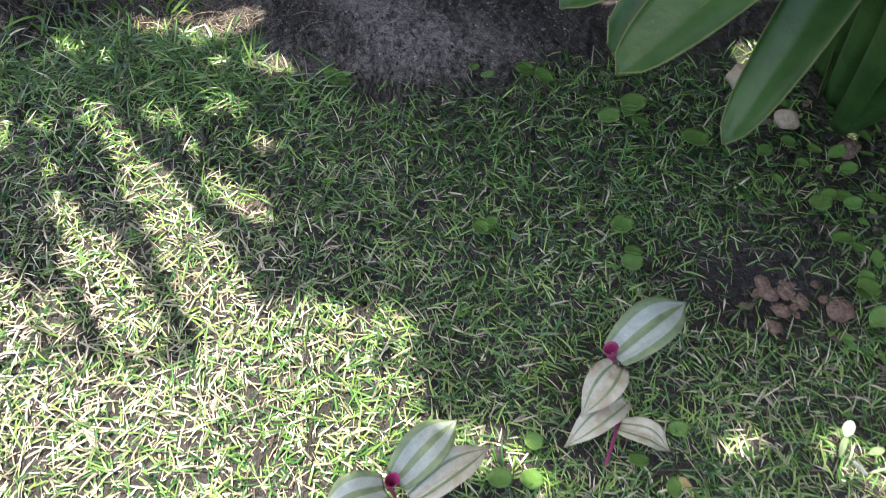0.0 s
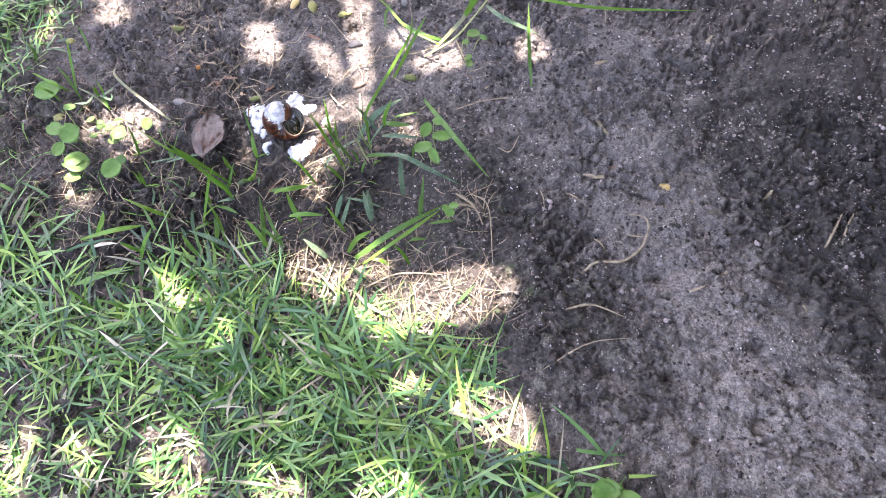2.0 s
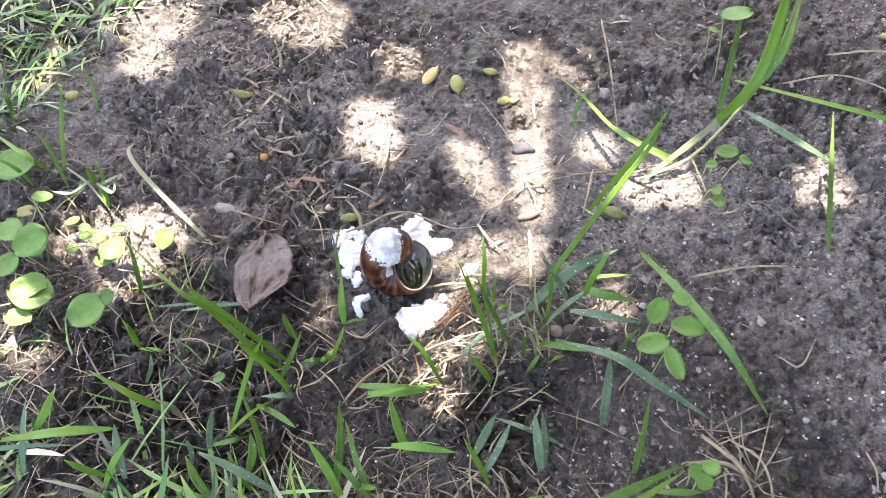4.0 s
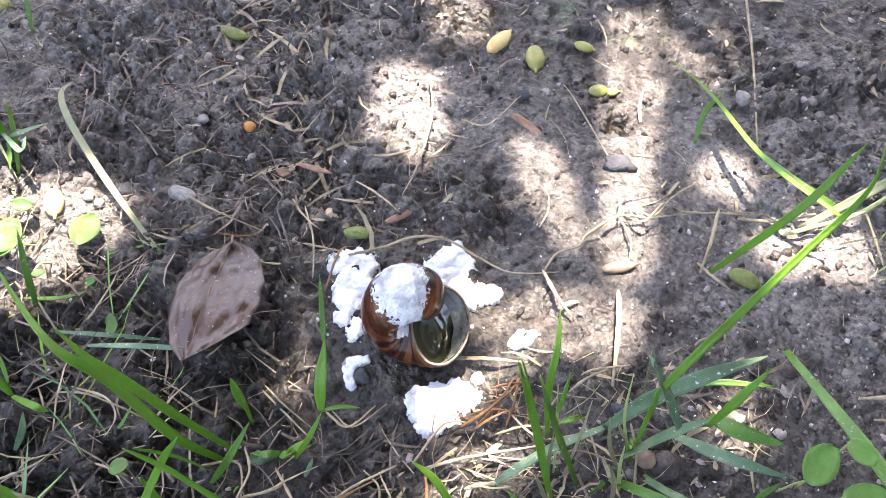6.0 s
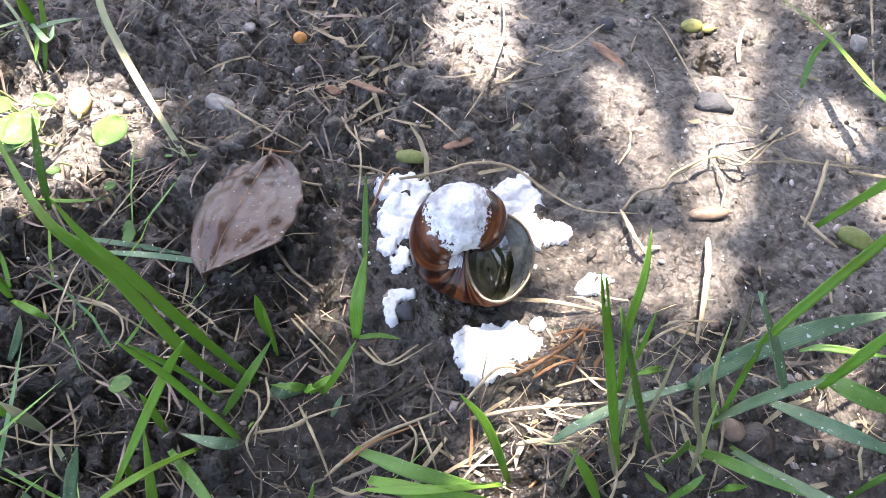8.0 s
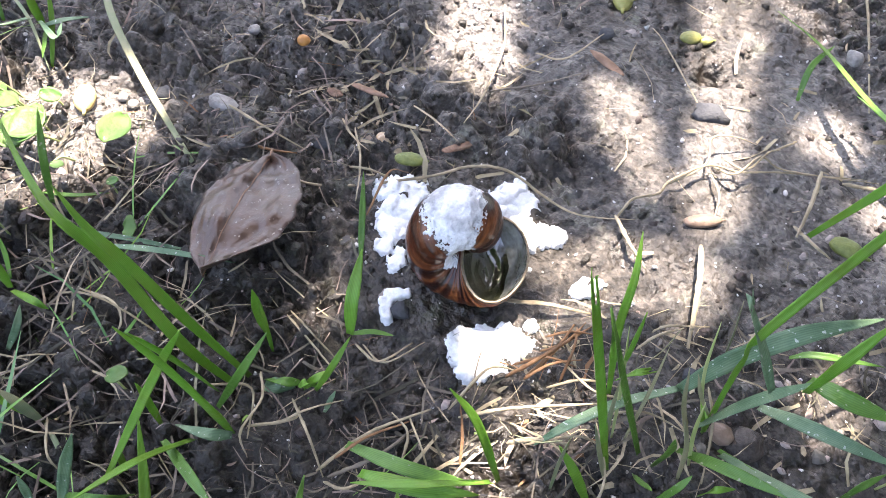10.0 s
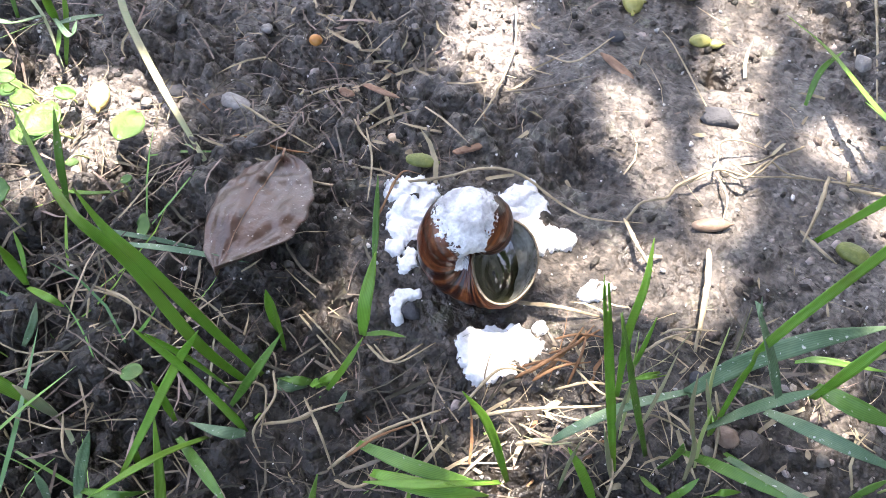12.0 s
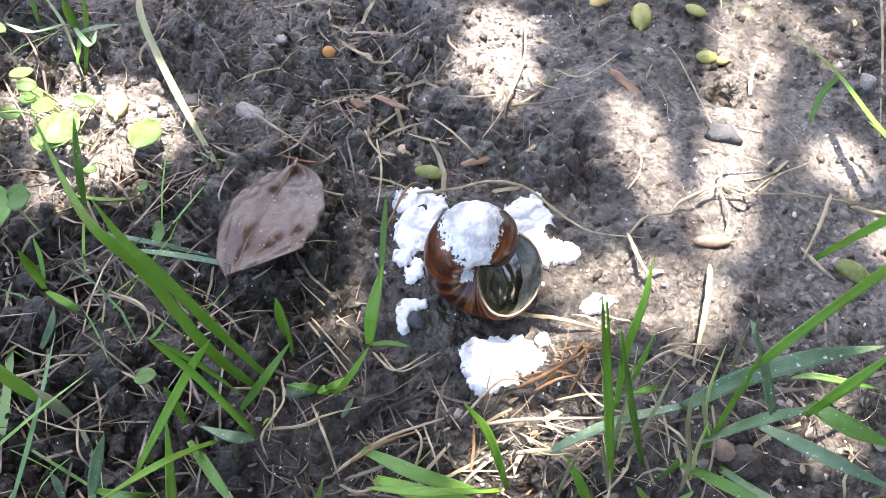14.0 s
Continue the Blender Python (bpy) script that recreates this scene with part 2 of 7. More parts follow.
dead_leaf = material("dead_leaf", [(0.034, 0.0145, 0.0085), (0.082, 0.038, 0.023)], 0.36, 45, 0.0011, 190, 8, 0.55, second=(0.060, 0.045, 0.037), second_scale=60, dots=(0.26, 0.23, 0.20), span=0.2, second_most=0.75)
powder = material("powder", [(0.50, 0.51, 0.53), (0.84, 0.85, 0.86)], 0.95, 300, 0.00035, 900, 8, 0.2, span=0.2, second=(0.42, 0.42, 0.43), second_scale=170, second_most=0.45)
powder_thin = material("powder_thin", [(0.34, 0.345, 0.36), (0.78, 0.79, 0.80)], 0.9, 170, 0.0003, 700, 8, 0.3, span=0.2, second=(0.20, 0.19, 0.19), second_scale=120, second_most=0.6)
tree_leaf = material("tree_leaf", [(0.05, 0.12, 0.03), (0.09, 0.18, 0.04)], 0.45, 8, 0, 0, 3, 0.4, 0.2, 0.2)
tree_bark = material("tree_bark", [(0.12, 0.09, 0.065), (0.24, 0.19, 0.14)], 0.9, 14, 0.01, 40)
rubble = material("rubble", [(0.10, 0.062, 0.045), (0.30, 0.20, 0.145)], 0.9, 90, 0.006, 150)
liquid = material("liquid", [(0.018, 0.019, 0.009), (0.05, 0.05, 0.024)], 0.04, 80, 0.0008, 150, 2, 1.0, coat=1.0)


def shell_material():
    m = material("shell_brown", [(0.06, 0.016, 0.006), (0.16, 0.05, 0.014)], 0.28, 120, 0.0005, 300, 6, 0.4, coat=0.12)
    nodes, links = m.node_tree.nodes, m.node_tree.links
    base = nodes["Principled BSDF"]
    uv = nodes.new("ShaderNodeUVMap")
    band = nodes.new("ShaderNodeTexNoise")
    place = nodes.new("ShaderNodeMapping")
    place.inputs["Scale"].default_value = (26.0, 0.7, 1.0)
    links.new(uv.outputs["UV"], place.inputs["Vector"])
    links.new(place.outputs["Vector"], band.inputs["Vector"])
    band.inputs["Scale"].default_value, band.inputs["Detail"].default_value = 1.0, 4
    ramp = nodes.new("ShaderNodeValToRGB")
    for c, p in (((0.012, 0.0035, 0.002), 0.40), ((0.060, 0.014, 0.005), 0.53), ((0.20, 0.070, 0.022), 0.72)):
        e = ramp.color_ramp.elements.new(p)
        e.color = (*c, 1)
    ramp.color_ramp.elements.remove(ramp.color_ramp.elements[0])
    ramp.color_ramp.elements.remove(ramp.color_ramp.elements[-1])
    links.new(band.outputs["Fac"], ramp.inputs["Fac"])
    links.new(ramp.outputs["Color"], base.inputs["Base Color"])
    return m


shell_brown = shell_material()
# The pale grey end paints sky reflections onto the olive inner wall.
shell_inner = material("shell_inner", [(0.07, 0.068, 0.045), (0.34, 0.34, 0.31)], 0.09, 110, 0.0008, 200, 3, 0.9, coat=0.8)
shell_lip = material("shell_lip", [(0.07, 0.045, 0.026), (0.24, 0.19, 0.13)], 0.35, 500)


# ---- shape helpers ----
def hash_noise(x, y, cell, seed):
    """Smooth value noise on the plan, -1 to 1."""
    u, v = np.asarray(x) / cell, np.asarray(y) / cell
    i, j = np.floor(u).astype(np.int64), np.floor(v).astype(np.int64)
    f, g = u - i, v - j
    f, g = f * f * (3 - 2 * f), g * g * (3 - 2 * g)

    def corner(a, b):
        n = (a * 374761393 + b * 668265263 + seed * 974634777) & 0x7FFFFFFF
        n = ((n ^ (n >> 13)) * 1274126177) & 0x7FFFFFFF
        return ((n ^ (n >> 16)) & 0xFFFF) / 32767.5 - 1

    return (corner(i, j) * (1 - f) + corner(i + 1, j) * f) * (1 - g) + (corner(i, j + 1) * (1 - f) + corner(i + 1, j + 1) * f) * g


LAWN_X = np.array([-9.0, -0.95, -0.92, -0.87, -0.67, -0.52, -0.40, -0.32, -0.27, -0.20, -0.05, 0.20, 0.50, 0.90, 9.0])
LAWN_Y = np.array([9.0, 9.0, 1.30, 1.27, 1.268, 1.32, 1.37, 1.38, 1.35, 1.25, 1.23, 1.28, 1.38, 1.48, 1.6])


def lawn_depth(x, y):
    """How far inside the lawn a place lies, in metres, ragged; negative on bare soil."""
    return np.interp(x, LAWN_X, LAWN_Y) - y + 0.035 * hash_noise(x, y, 0.11, 5) + 0.02 * hash_noise(x, y, 0.04, 6)


def clods(x, y, cell, seed):
    """Rounded clods packed over the plan: 0 in the joints to about 1 on top, each of its own size."""
    x, y = np.asarray(x, float), np.asarray(y, float)
    x, y = x + 0.42 * cell * hash_noise(x, y, 0.55 * cell, seed + 40), y + 0.42 * cell * hash_noise(x, y, 0.55 * cell, seed + 41)
    i, j = np.floor(x / cell).astype(np.int64), np.floor(y / cell).astype(np.int64)
    best = np.zeros(np.broadcast(x, y).shape)
    for di in (-1, 0, 1):
        for dj in (-1, 0, 1):
            n = ((i + di) * 374761393 + (j + dj) * 668265263 + seed * 974634777) & 0x7FFFFFFF
            n = ((n ^ (n >> 13)) * 1274126177) & 0x7FFFFFFF
            u, v, w = (n & 255) / 255.0, ((n >> 8) & 255) / 255.0, ((n >> 16) & 255) / 255.0
            r = cell * (0.25 + 0.6 * w * w)
            d2 = (x - (i + di + u) * cell) ** 2 + (y - (j + dj + v) * cell) ** 2
            best = np.maximum(best, np.sqrt(np.maximum(0.0, 1 - d2 / (r * r))) * (0.35 + 0.65 * w))
    return best


PITS = [(-0.024, 1.321, 0.011), (0.008, 1.433, 0.009), (-0.07, 1.37, 0.008), (0.03, 1.36, 0.010), (-0.382, 1.777, 0.012), (-0.15, 1.42, 0.008), (-0.02, 1.39, 0.007),
        (-0.11, 1.47, 0.009), (0.05, 1.41, 0.008), (-0.2, 1.49, 0.007), (-0.569, 1.668, 0.007), (-0.13, 1.35, 0.009)]


def ground_height(x, y):
    x, y = np.asarray(x, float), np.asarray(y, float)
    near = np.exp(-(((x + 0.4) / 1.6) ** 2 + ((y - 1.2) / 1.6) ** 2))
    h = 0.006 * hash_noise(x, y, 0.17, 1) + 0.0035 * hash_noise(x, y, 0.06, 2)
    h = h + 0.007 * clods(x, y, 0.055, 11) * np.clip((x + 0.30) / 0.1, 0, 1) * np.clip((y - 1.3) / 0.05, 0, 1)
    across = (x + 0.585) * 0.72 + (y - 1.505) * 0.66 + 0.04 * hash_noise(x, y, 0.09, 9)
    rough = 1 - 0.68 * np.clip((across - 0.01) / 0.05, 0, 1) + 0.50 * np.clip((across - 0.16) / 0.06, 0, 1)
    rough = rough * (0.30 + 0.70 * np.clip(0.5 + 1.5 * hash_noise(x, y, 0.045, 12), 0, 1))
    h = h + rough * (0.0035 * hash_noise(x, y, 0.024, 3) + 0.0120 * clods(x, y, 0.015, 4) + 0.0075 * clods(x, y, 0.0072, 5) + 0.0016 * hash_noise(x, y, 0.004, 7))
    h = h - 0.0085 * rough
    pits = sum(np.exp(-(((x - px) ** 2 + (y - py) ** 2) / pr ** 2)) for px, py, pr in PITS)
    h = h - 0.013 * pits
    hollow = np.exp(-(((x - 0.66) / 0.14) ** 2 + ((y - 0.83) / 0.08) ** 2))
    flat = np.exp(-(((x + 0.583) / 0.060) ** 2 + ((y - 1.500) / 0.060) ** 2) ** 2)
    return near * h * (1 - 0.7 * flat) - 0.035 * hollow + 0.02 * (1 - near) * hash_noise(x, y, 2.5, 8)


def mesh_object(name, verts, faces, mat, parent=None, label="", smooth=True):
    me = bpy.data.meshes.new(name)
    me.from_pydata([tuple(map(float, v)) for v in verts], [], faces)
    me.materials.append(mat)
    if smooth:
        me.polygons.foreach_set("use_smooth", [True] * len(me.polygons))
    me.update()
    ob = new(name, me)
    if parent is not None:
        ob.parent = parent
    return tagged(ob, label)


def quad_mesh(name, verts, quads, mats, index=None, smooth=True):
    """A large mesh from arrays of vertices and quads."""
    me = bpy.data.meshes.new(name)
    me.vertices.add(len(verts))
    me.vertices.foreach_set("co", np.asarray(verts, np.float32).ravel())
    me.loops.add(quads.size)
    me.loops.foreach_set("vertex_index", quads.ravel().astype(np.int32))
    me.polygons.add(len(quads))
    me.polygons.foreach_set("loop_start", np.arange(0, quads.size, quads.shape[1], dtype=np.int32))
    me.polygons.foreach_set("use_smooth", np.full(len(quads), smooth))
    for m in mats:
        me.materials.append(m)
    if index is not None:
        me.polygons.foreach_set("material_index", index.astype(np.int32))
    me.update(calc_edges=True)
    me.validate()
    return new(name, me)


def thing(name, x, y, z, label, category, group="", kind=""):
    ob = new(name)
    ob.location = (x, y, z)
    ob.empty_display_size = 0.01
    return tagged(ob, label, category, group, kind)


def spline(points, steps):
    """Catmull-Rom through the points."""
    p = [Vector(q) for q in points]
    p = [2 * p[0] - p[1], *p, 2 * p[-1] - p[-2]]
    out = []
    for i in range(1, len(p) - 2):
        for s in range(steps):
            t = s / steps
            out.append(0.5 * (2 * p[i] + (p[i + 1] - p[i - 1]) * t + (2 * p[i - 1] - 5 * p[i] + 4 * p[i + 1] - p[i + 2]) * t * t
                              + (3 * p[i] - p[i - 1] - 3 * p[i + 1] + p[i + 2]) * t ** 3))
    return out + [p[-2]]


def level(x, y):
    return float(ground_height(x, y))


def blade(tuft, points, width, mat, frayed=False):
    """One grass blade: a keeled ribbon, widest low down, that tapers to a tip or ends in a frayed cut."""
    base = Vector((0, 0, level(points[0][0], points[0][1])))
    line = spline([Vector(p) + base for p in points], 7)
    n, verts, faces = len(line), [], []
    turn = random.uniform(-0.35, 0.35)
    flat = Vector((0.71, 0.70, 0))
    sign = 1 if (line[-1] - line[0]).cross(Vector((0, 0, 1))).dot(flat) > 0 else -1
    for i, p in enumerate(line):
        t = i / (n - 1)
        along = (line[min(i + 1, n - 1)] - line[max(i - 1, 0)]).normalized()
        side = along.cross(Vector((0, 0, 1))) + 0.6 * sign * flat
        side = (side - along * side.dot(along)).normalized()
        side = Matrix.Rotation(turn + 0.5 * t, 3, along) @ side
        up = side.cross(along)
        w = 0.5 * width * min(1.0, 0.55 + 1.6 * t) * (1 - max(0, (t - 0.55) / 0.45) ** 1.7 * (0.3 if frayed else 0.93))
        keel = 0.22 * w
        for s, lift in ((-1, 1), (-0.5, 0.35), (0, 0), (0.5, 0.35), (1, 1)):
            verts.append(p + side * (s * w) + up * (lift * keel))
    for i in range(n - 1):
        for k in range(4):
            a = 5 * i + k
            if not frayed or i < 0.75 * n or k in (0, 3) or (i < 0.88 * n and k == 1):
                faces.append((a, a + 1, a + 6, a + 5))
    if frayed:
        for k in range(5):
            verts[-5 + k] = verts[-5 + k] + along * random.uniform(-0.006, 0.004) + up * random.uniform(-0.002, 0.002)
    at = tuft.location
    ob = mesh_object("blade", [v - at for v in verts], faces, mat, tuft)
    layer = ob.data.uv_layers.new(name="UVMap")
    for loop in ob.data.loops:
        i, j = divmod(loop.vertex_index, 5)
        layer.data[loop.index].uv = (0.25 * j, 0.02 * i)
    thick = ob.modifiers.new("thick", "SOLIDIFY")
    thick.thickness, thick.offset = 0.00025, 0
    return ob


def tube(line, radii, sides=7, squash=1.0):
    verts, faces = [], []
    for i, p in enumerate(line):
        along = (line[min(i + 1, len(line) - 1)] - line[max(i - 1, 0)]).normalized()
        side = along.cross(Vector((0, 0, 1)))
        side = side.normalized() if side.length > 0.02 else Vector((1, 0, 0))
        up = side.cross(along)
        for k in range(sides):
            a = 2 * math.pi * k / sides
            verts.append(p + side * (radii[i] * math.cos(a)) + up * (squash * radii[i] * math.sin(a)))
    for i in range(len(line) - 1):
        for k in range(sides):
            a, b = sides * i + k, sides * i + (k + 1) % sides
            faces.append((a, b, b + sides, a + sides))
    faces.append(tuple(range(sides - 1, -1, -1)))
    faces.append(tuple(sides * (len(line) - 1) + k for k in range(sides)))
    return verts, faces


def twig(name, points, width, mat, label):
    """A dry stem or root lying on the soil, with swollen joints and an uneven line."""
    line = spline([(x, y, z + level(x, y)) for x, y, z in points], 8)
    line = [p + Vector((random.uniform(-1, 1), random.uniform(-1, 1), random.uniform(-0.3, 0.3))) * width * 0.07 for p in line]
    radii = [0.5 * width * (0.80 + 0.15 * random.random() + (0.25 if i % 11 == 5 else 0)) * (1 - 0.75 * (i / len(line)) ** 4) * (0.45 if i == 0 else 1) for i in range(len(line))]
    verts, faces = tube(line, radii, 7, 0.4 if name == "straw" else 0.8)
    at = line[0].copy()
    ob = mesh_object(name, [v - at for v in verts], faces, mat)
    ob.location = at
    return tagged(ob, label, {"root": "root", "straw": "straw", "twig": "twig"}.get(name, "stem"))


def pebble(name, x, y, length, width, heading, mat, label, category, flat):
    """A rounded, uneven lump; pods are smooth with a stub at one end."""
    bm = bmesh.new()
    chip = mat == stone_dark
    bmesh.ops.create_icosphere(bm, subdivisions=2 if chip else 3, radius=1)
    smooth = category in ("seed pod", "berry")
    seed = Vector((x * 90, y * 90, 3))
    for v in bm.verts:
        c = v.co.copy()
        k = 1 + (0.06 if smooth else 0.28) * noise.noise(c * 1.3 + seed) + (0.02 if smooth else 0.08) * noise.noise(c * 4 + seed)
        if chip:
            k = 1 / (abs(c.x) ** 4 + abs(c.y) ** 4 + abs(c.z) ** 4) ** 0.17 * (0.9 + 0.5 * noise.noise(c * 1.1 + seed) + 0.2 * noise.noise(c * 3 + seed))
        if smooth:
            k *= 1 + 0.12 * c.x * noise.noise(seed)
        v.co = Vector((c.x * k * length / 2, c.y * k * width / 2, c.z * k * width / 2 * flat))
    if category == "seed pod":
        stub = bmesh.ops.create_cone(bm, segments=8, radius1=width * 0.12, radius2=width * 0.07, depth=width * 0.35, cap_ends=True)
        bmesh.ops.transform(bm, matrix=Matrix.Translation((length * 0.52, 0, 0)) @ Matrix.Rotation(radians(90), 4, "Y"), verts=stub["verts"])
    me = bpy.data.meshes.new(name)
    bm.to_mesh(me)
    bm.free()
    me.materials.append(mat)
    me.polygons.foreach_set("use_smooth", [True] * len(me.polygons))
    ob = new(name, me)
    ob.matrix_world = pose(x, y, level(x, y) + width * 0.5 * flat * 0.55, random.uniform(-8, 8), random.uniform(-8, 8), heading)
    return tagged(ob, label, category)


def leaflet(plant, x, y, z, length, width, heading, mat):
    """A small cupped leaf blade on its stalk."""
    at = plant.location
    z = z + level(x, y)
    rows, cols, verts, faces = 9, 7, [], []
    tilt = Euler((random.uniform(-0.3, 0.3), random.uniform(-0.3, 0.3), radians(heading))).to_matrix()
    for i in range(rows):
        t = i / (rows - 1)
        w = math.sin(math.pi * min(1, max(0, 0.04 + 0.94 * t))) ** 0.6
        for j in range(cols):
            s = j / (cols - 1) * 2 - 1
            p = Vector(((t - 0.5) * length, 0.5 * s * w * width, 0.10 * width * s * s + 0.02 * length * math.cos(5 * t) - 0.12 * length * (t - 0.5) ** 2))
            verts.append(tilt @ p + Vector((x, y, z)) - at)
    for i in range(rows - 1):
        for j in range(cols - 1):
            a = cols * i + j
            faces.append((a, a + 1, a + cols + 1, a + cols))
    ob = mesh_object("leaf", verts, faces, mat, plant)
    thick = ob.modifiers.new("thick", "SOLIDIFY")
    thick.thickness, thick.offset = 0.0003, 0
    foot = Vector((x, y, 0)).lerp(Vector((at.x, at.y, 0)), 0.35 if (Vector((x, y)) - at.xy).length < 0.05 else 0.0)
    start = Vector((foot.x, foot.y, level(foot.x, foot.y) - 0.002))
    end = Vector((x, y, z)) + tilt @ Vector((-0.45 * length, 0, 0))
    line = spline([start, start.lerp(end, 0.5) + Vector((0, 0, 0.004)), end], 4)
    v, f = tube(line, [0.0005] * len(line), 5)
    mesh_object("stalk", [q - at for q in v], f, green_stem, plant)
    return ob


# ---- ground ----
def graded(lo, mid_lo, fine_lo, fine_hi, mid_hi, hi, fine, mid):
    inner = np.concatenate([np.arange(mid_lo, fine_lo, mid), np.arange(fine_lo, fine_hi, fine), np.arange(fine_hi, mid_hi, mid)])
    steps = 0.02 * 1.35 ** np.arange(40)
    before = inner[0] - np.cumsum(steps)
    after = inner[-1] + np.cumsum(steps)
    return np.concatenate([before[before > lo][::-1], inner, after[after < hi]])


gx = graded(-400, -1.1, -0.88, 0.08, 1.0, 400, 0.0014, 0.0045)
gy = graded(-400, 0.7, 1.29, 1.78, 2.15, 400, 0.0013, 0.0045)
GX, GY = np.meshgrid(gx, gy)
GZ = ground_height(GX, GY)
ids = np.arange(GX.size).reshape(GX.shape)
quads = np.stack([ids[:-1, :-1], ids[:-1, 1:], ids[1:, 1:], ids[1:, :-1]], -1).reshape(-1, 4)
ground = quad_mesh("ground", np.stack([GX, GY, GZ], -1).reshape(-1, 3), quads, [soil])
tagged(ground, "dark grey-brown garden soil, crumbly and dry", "ground", kind="structure")


# ---- plain walls added out of sight to block sky light ----
wall_paint = material("wall_paint", [(0.13, 0.12, 0.10), (0.22, 0.205, 0.18)], 0.9, 3, 0.004, 60, 8, 0.2, second=(0.10, 0.10, 0.075), second_scale=1.2)


def blocker_wall(name, x1, y1, x2, y2, height, label):
    """An added light-blocking wall, rendered, 0.2 m thick with an overhanging coping."""
    bm = bmesh.new()
    for lo, hi, half in ((-0.1, height, 0.10), (height + 0.003, height + 0.07, 0.14)):
        along = Vector((x2 - x1, y2 - y1, 0)).normalized()
        side = Vector((-along.y, along.x, 0)) * half
        ring = [Vector((x1, y1, 0)) - side, Vector((x2, y2, 0)) - side, Vector((x2, y2, 0)) + side, Vector((x1, y1, 0)) + side]
        low = [bm.verts.new(p + Vector((0, 0, lo))) for p in ring]
        top = [bm.verts.new(p + Vector((0, 0, hi))) for p in ring]
        for i in range(4):
            bm.faces.new((low[i], low[(i + 1) % 4], top[(i + 1) % 4], top[i]))
        bm.faces.new(top)
        bm.faces.new(low[::-1])
    me = bpy.data.meshes.new(name)
    bm.to_mesh(me)
    bm.free()
    me.materials.append(wall_paint)
    return tagged(new(name, me), label, "wall", kind="structure")


blocker_wall("blocker_north", 0.0, 3.8, 3.5, 3.8, 2.4, "plain grey wall added out of sight to block light from the north")
blocker_wall("blocker_east", 3.4, 3.65, 3.4, -1.5, 2.4, "plain grey wall added out of sight to block light from the east")


# ---- snail shell ----
def snail_shell():
    tag = "dark brown striped snail shell lying mouth up, dusted with white powder"
    root = thing("snail_shell", -0.581, 1.494, 0.0225, tag, "snail shell")
    K, R, AR, AZ, T = 0.092, 0.0145, 0.0139, 0.0182, 0.0292
    turns, per, ring = 4.2, 72, 40

    def at(theta, a, grow=1.0):
        s = math.exp(-K * theta)
        grow = grow * (1 - 0.14 * math.exp(-max(theta, 0.0) / 0.5) * max(0.0, math.cos(a + 0.75)) ** 2)
        radial, axial = AR * math.cos(a), AZ * math.sin(a)
        wob = 1 + 0.012 * math.sin(19 * theta) + 0.01 * noise.noise(Vector((theta * 3, 2 * math.cos(a), 2 * math.sin(a))))
        d = s * (R + radial * grow * wob)
        return Vector((d * math.cos(theta), d * math.sin(theta), s * (axial * grow * wob - T) + 0.0234))

    n = int(turns * per)
    verts, faces, uvs = [], [], []
    for i in range(n + 1):
        for j in range(ring):
            verts.append(at(2 * math.pi * i / per, 2 * math.pi * j / ring))
    for i in range(n):
        for j in range(ring):
            a, b = ring * i + j, ring * i + (j + 1) % ring
            faces.append((a, b, b + ring, a + ring))
    ob = mesh_object("whorl", verts, faces, shell_brown, root, "glossy dark brown whorls with paler stripes")
    layer = ob.data.uv_layers.new(name="UVMap")
    for loop in ob.data.loops:
        i, j = divmod(loop.vertex_index, ring)
        layer.data[loop.index].uv = (i / per, math.sin(2 * math.pi * j / ring))
    # inner wall of the mouth
    v2, f2 = [], []
    for i in range(30):
        for j in range(ring):
            v2.append(at(2 * math.pi * i / per, 2 * math.pi * j / ring, 0.93 + 0.018 * math.sin(1.9 * i + 0.5 * math.sin(0.9 * j))))
    for i in range(29):
        for j in range(ring):
            a, b = ring * i + j, ring * i + (j + 1) % ring
            f2.append((a, a + ring, b + ring, b))
    mesh_object("inner_wall", v2, f2, shell_inner, root, "glossy olive inner wall of the mouth")
    # the lip: a rounded rim round the mouth
    line = [at(-0.015, 2 * math.pi * j / 80, 0.965 + 0.015 * noise.noise(Vector((j * 0.4, 0, 0)))) for j in range(80)]
    v3, f3 = [], []
    centre = sum(line, Vector()) / 80
    for p in line:
        out = (p - centre).normalized()
        for k in range(6):
            a = 2 * math.pi * k / 6
            v3.append(p + out * (0.0005 * math.cos(a)) + Vector((0, -1, 0)) * (0.0004 * math.sin(a)))
    for i in range(80):
        for k in range(6):
            a, b = 6 * i + k, 6 * i + (k + 1) % 6
            c, d = 6 * ((i + 1) % 80) + (k + 1) % 6, 6 * ((i + 1) % 80) + k
            f3.append((a, b, c, d))
    mesh_object("lip", v3, f3, shell_lip, root, "thin pale worn lip")
    # dark wet plug inside the mouth
    v4, f4, rings = [at(0.50, 0, 0.0) + Vector((0, 0.008, 0))], [], 22
    for r in range(1, rings + 1):
        u = r / rings
        for j in range(ring):
            a = 2 * math.pi * j / ring
            p = at(0.50, a, 0.96 * u)
            p.y += 0.008 * (1 - u * u) + 0.00016 * math.sin(17 * u + 2.2 * math.cos(a - 0.6) + 1.5 * noise.noise(p * 120)) + 0.0007 * noise.noise(p * 170)
            v4.append(p)
    for j in range(ring):
        f4.append((0, 1 + j, 1 + (j + 1) % ring))
    for r in range(rings - 1):
        for j in range(ring):
            a, b = 1 + ring * r + j, 1 + ring * r + (j + 1) % ring
            f4.append((a, b, b + ring, a + ring))
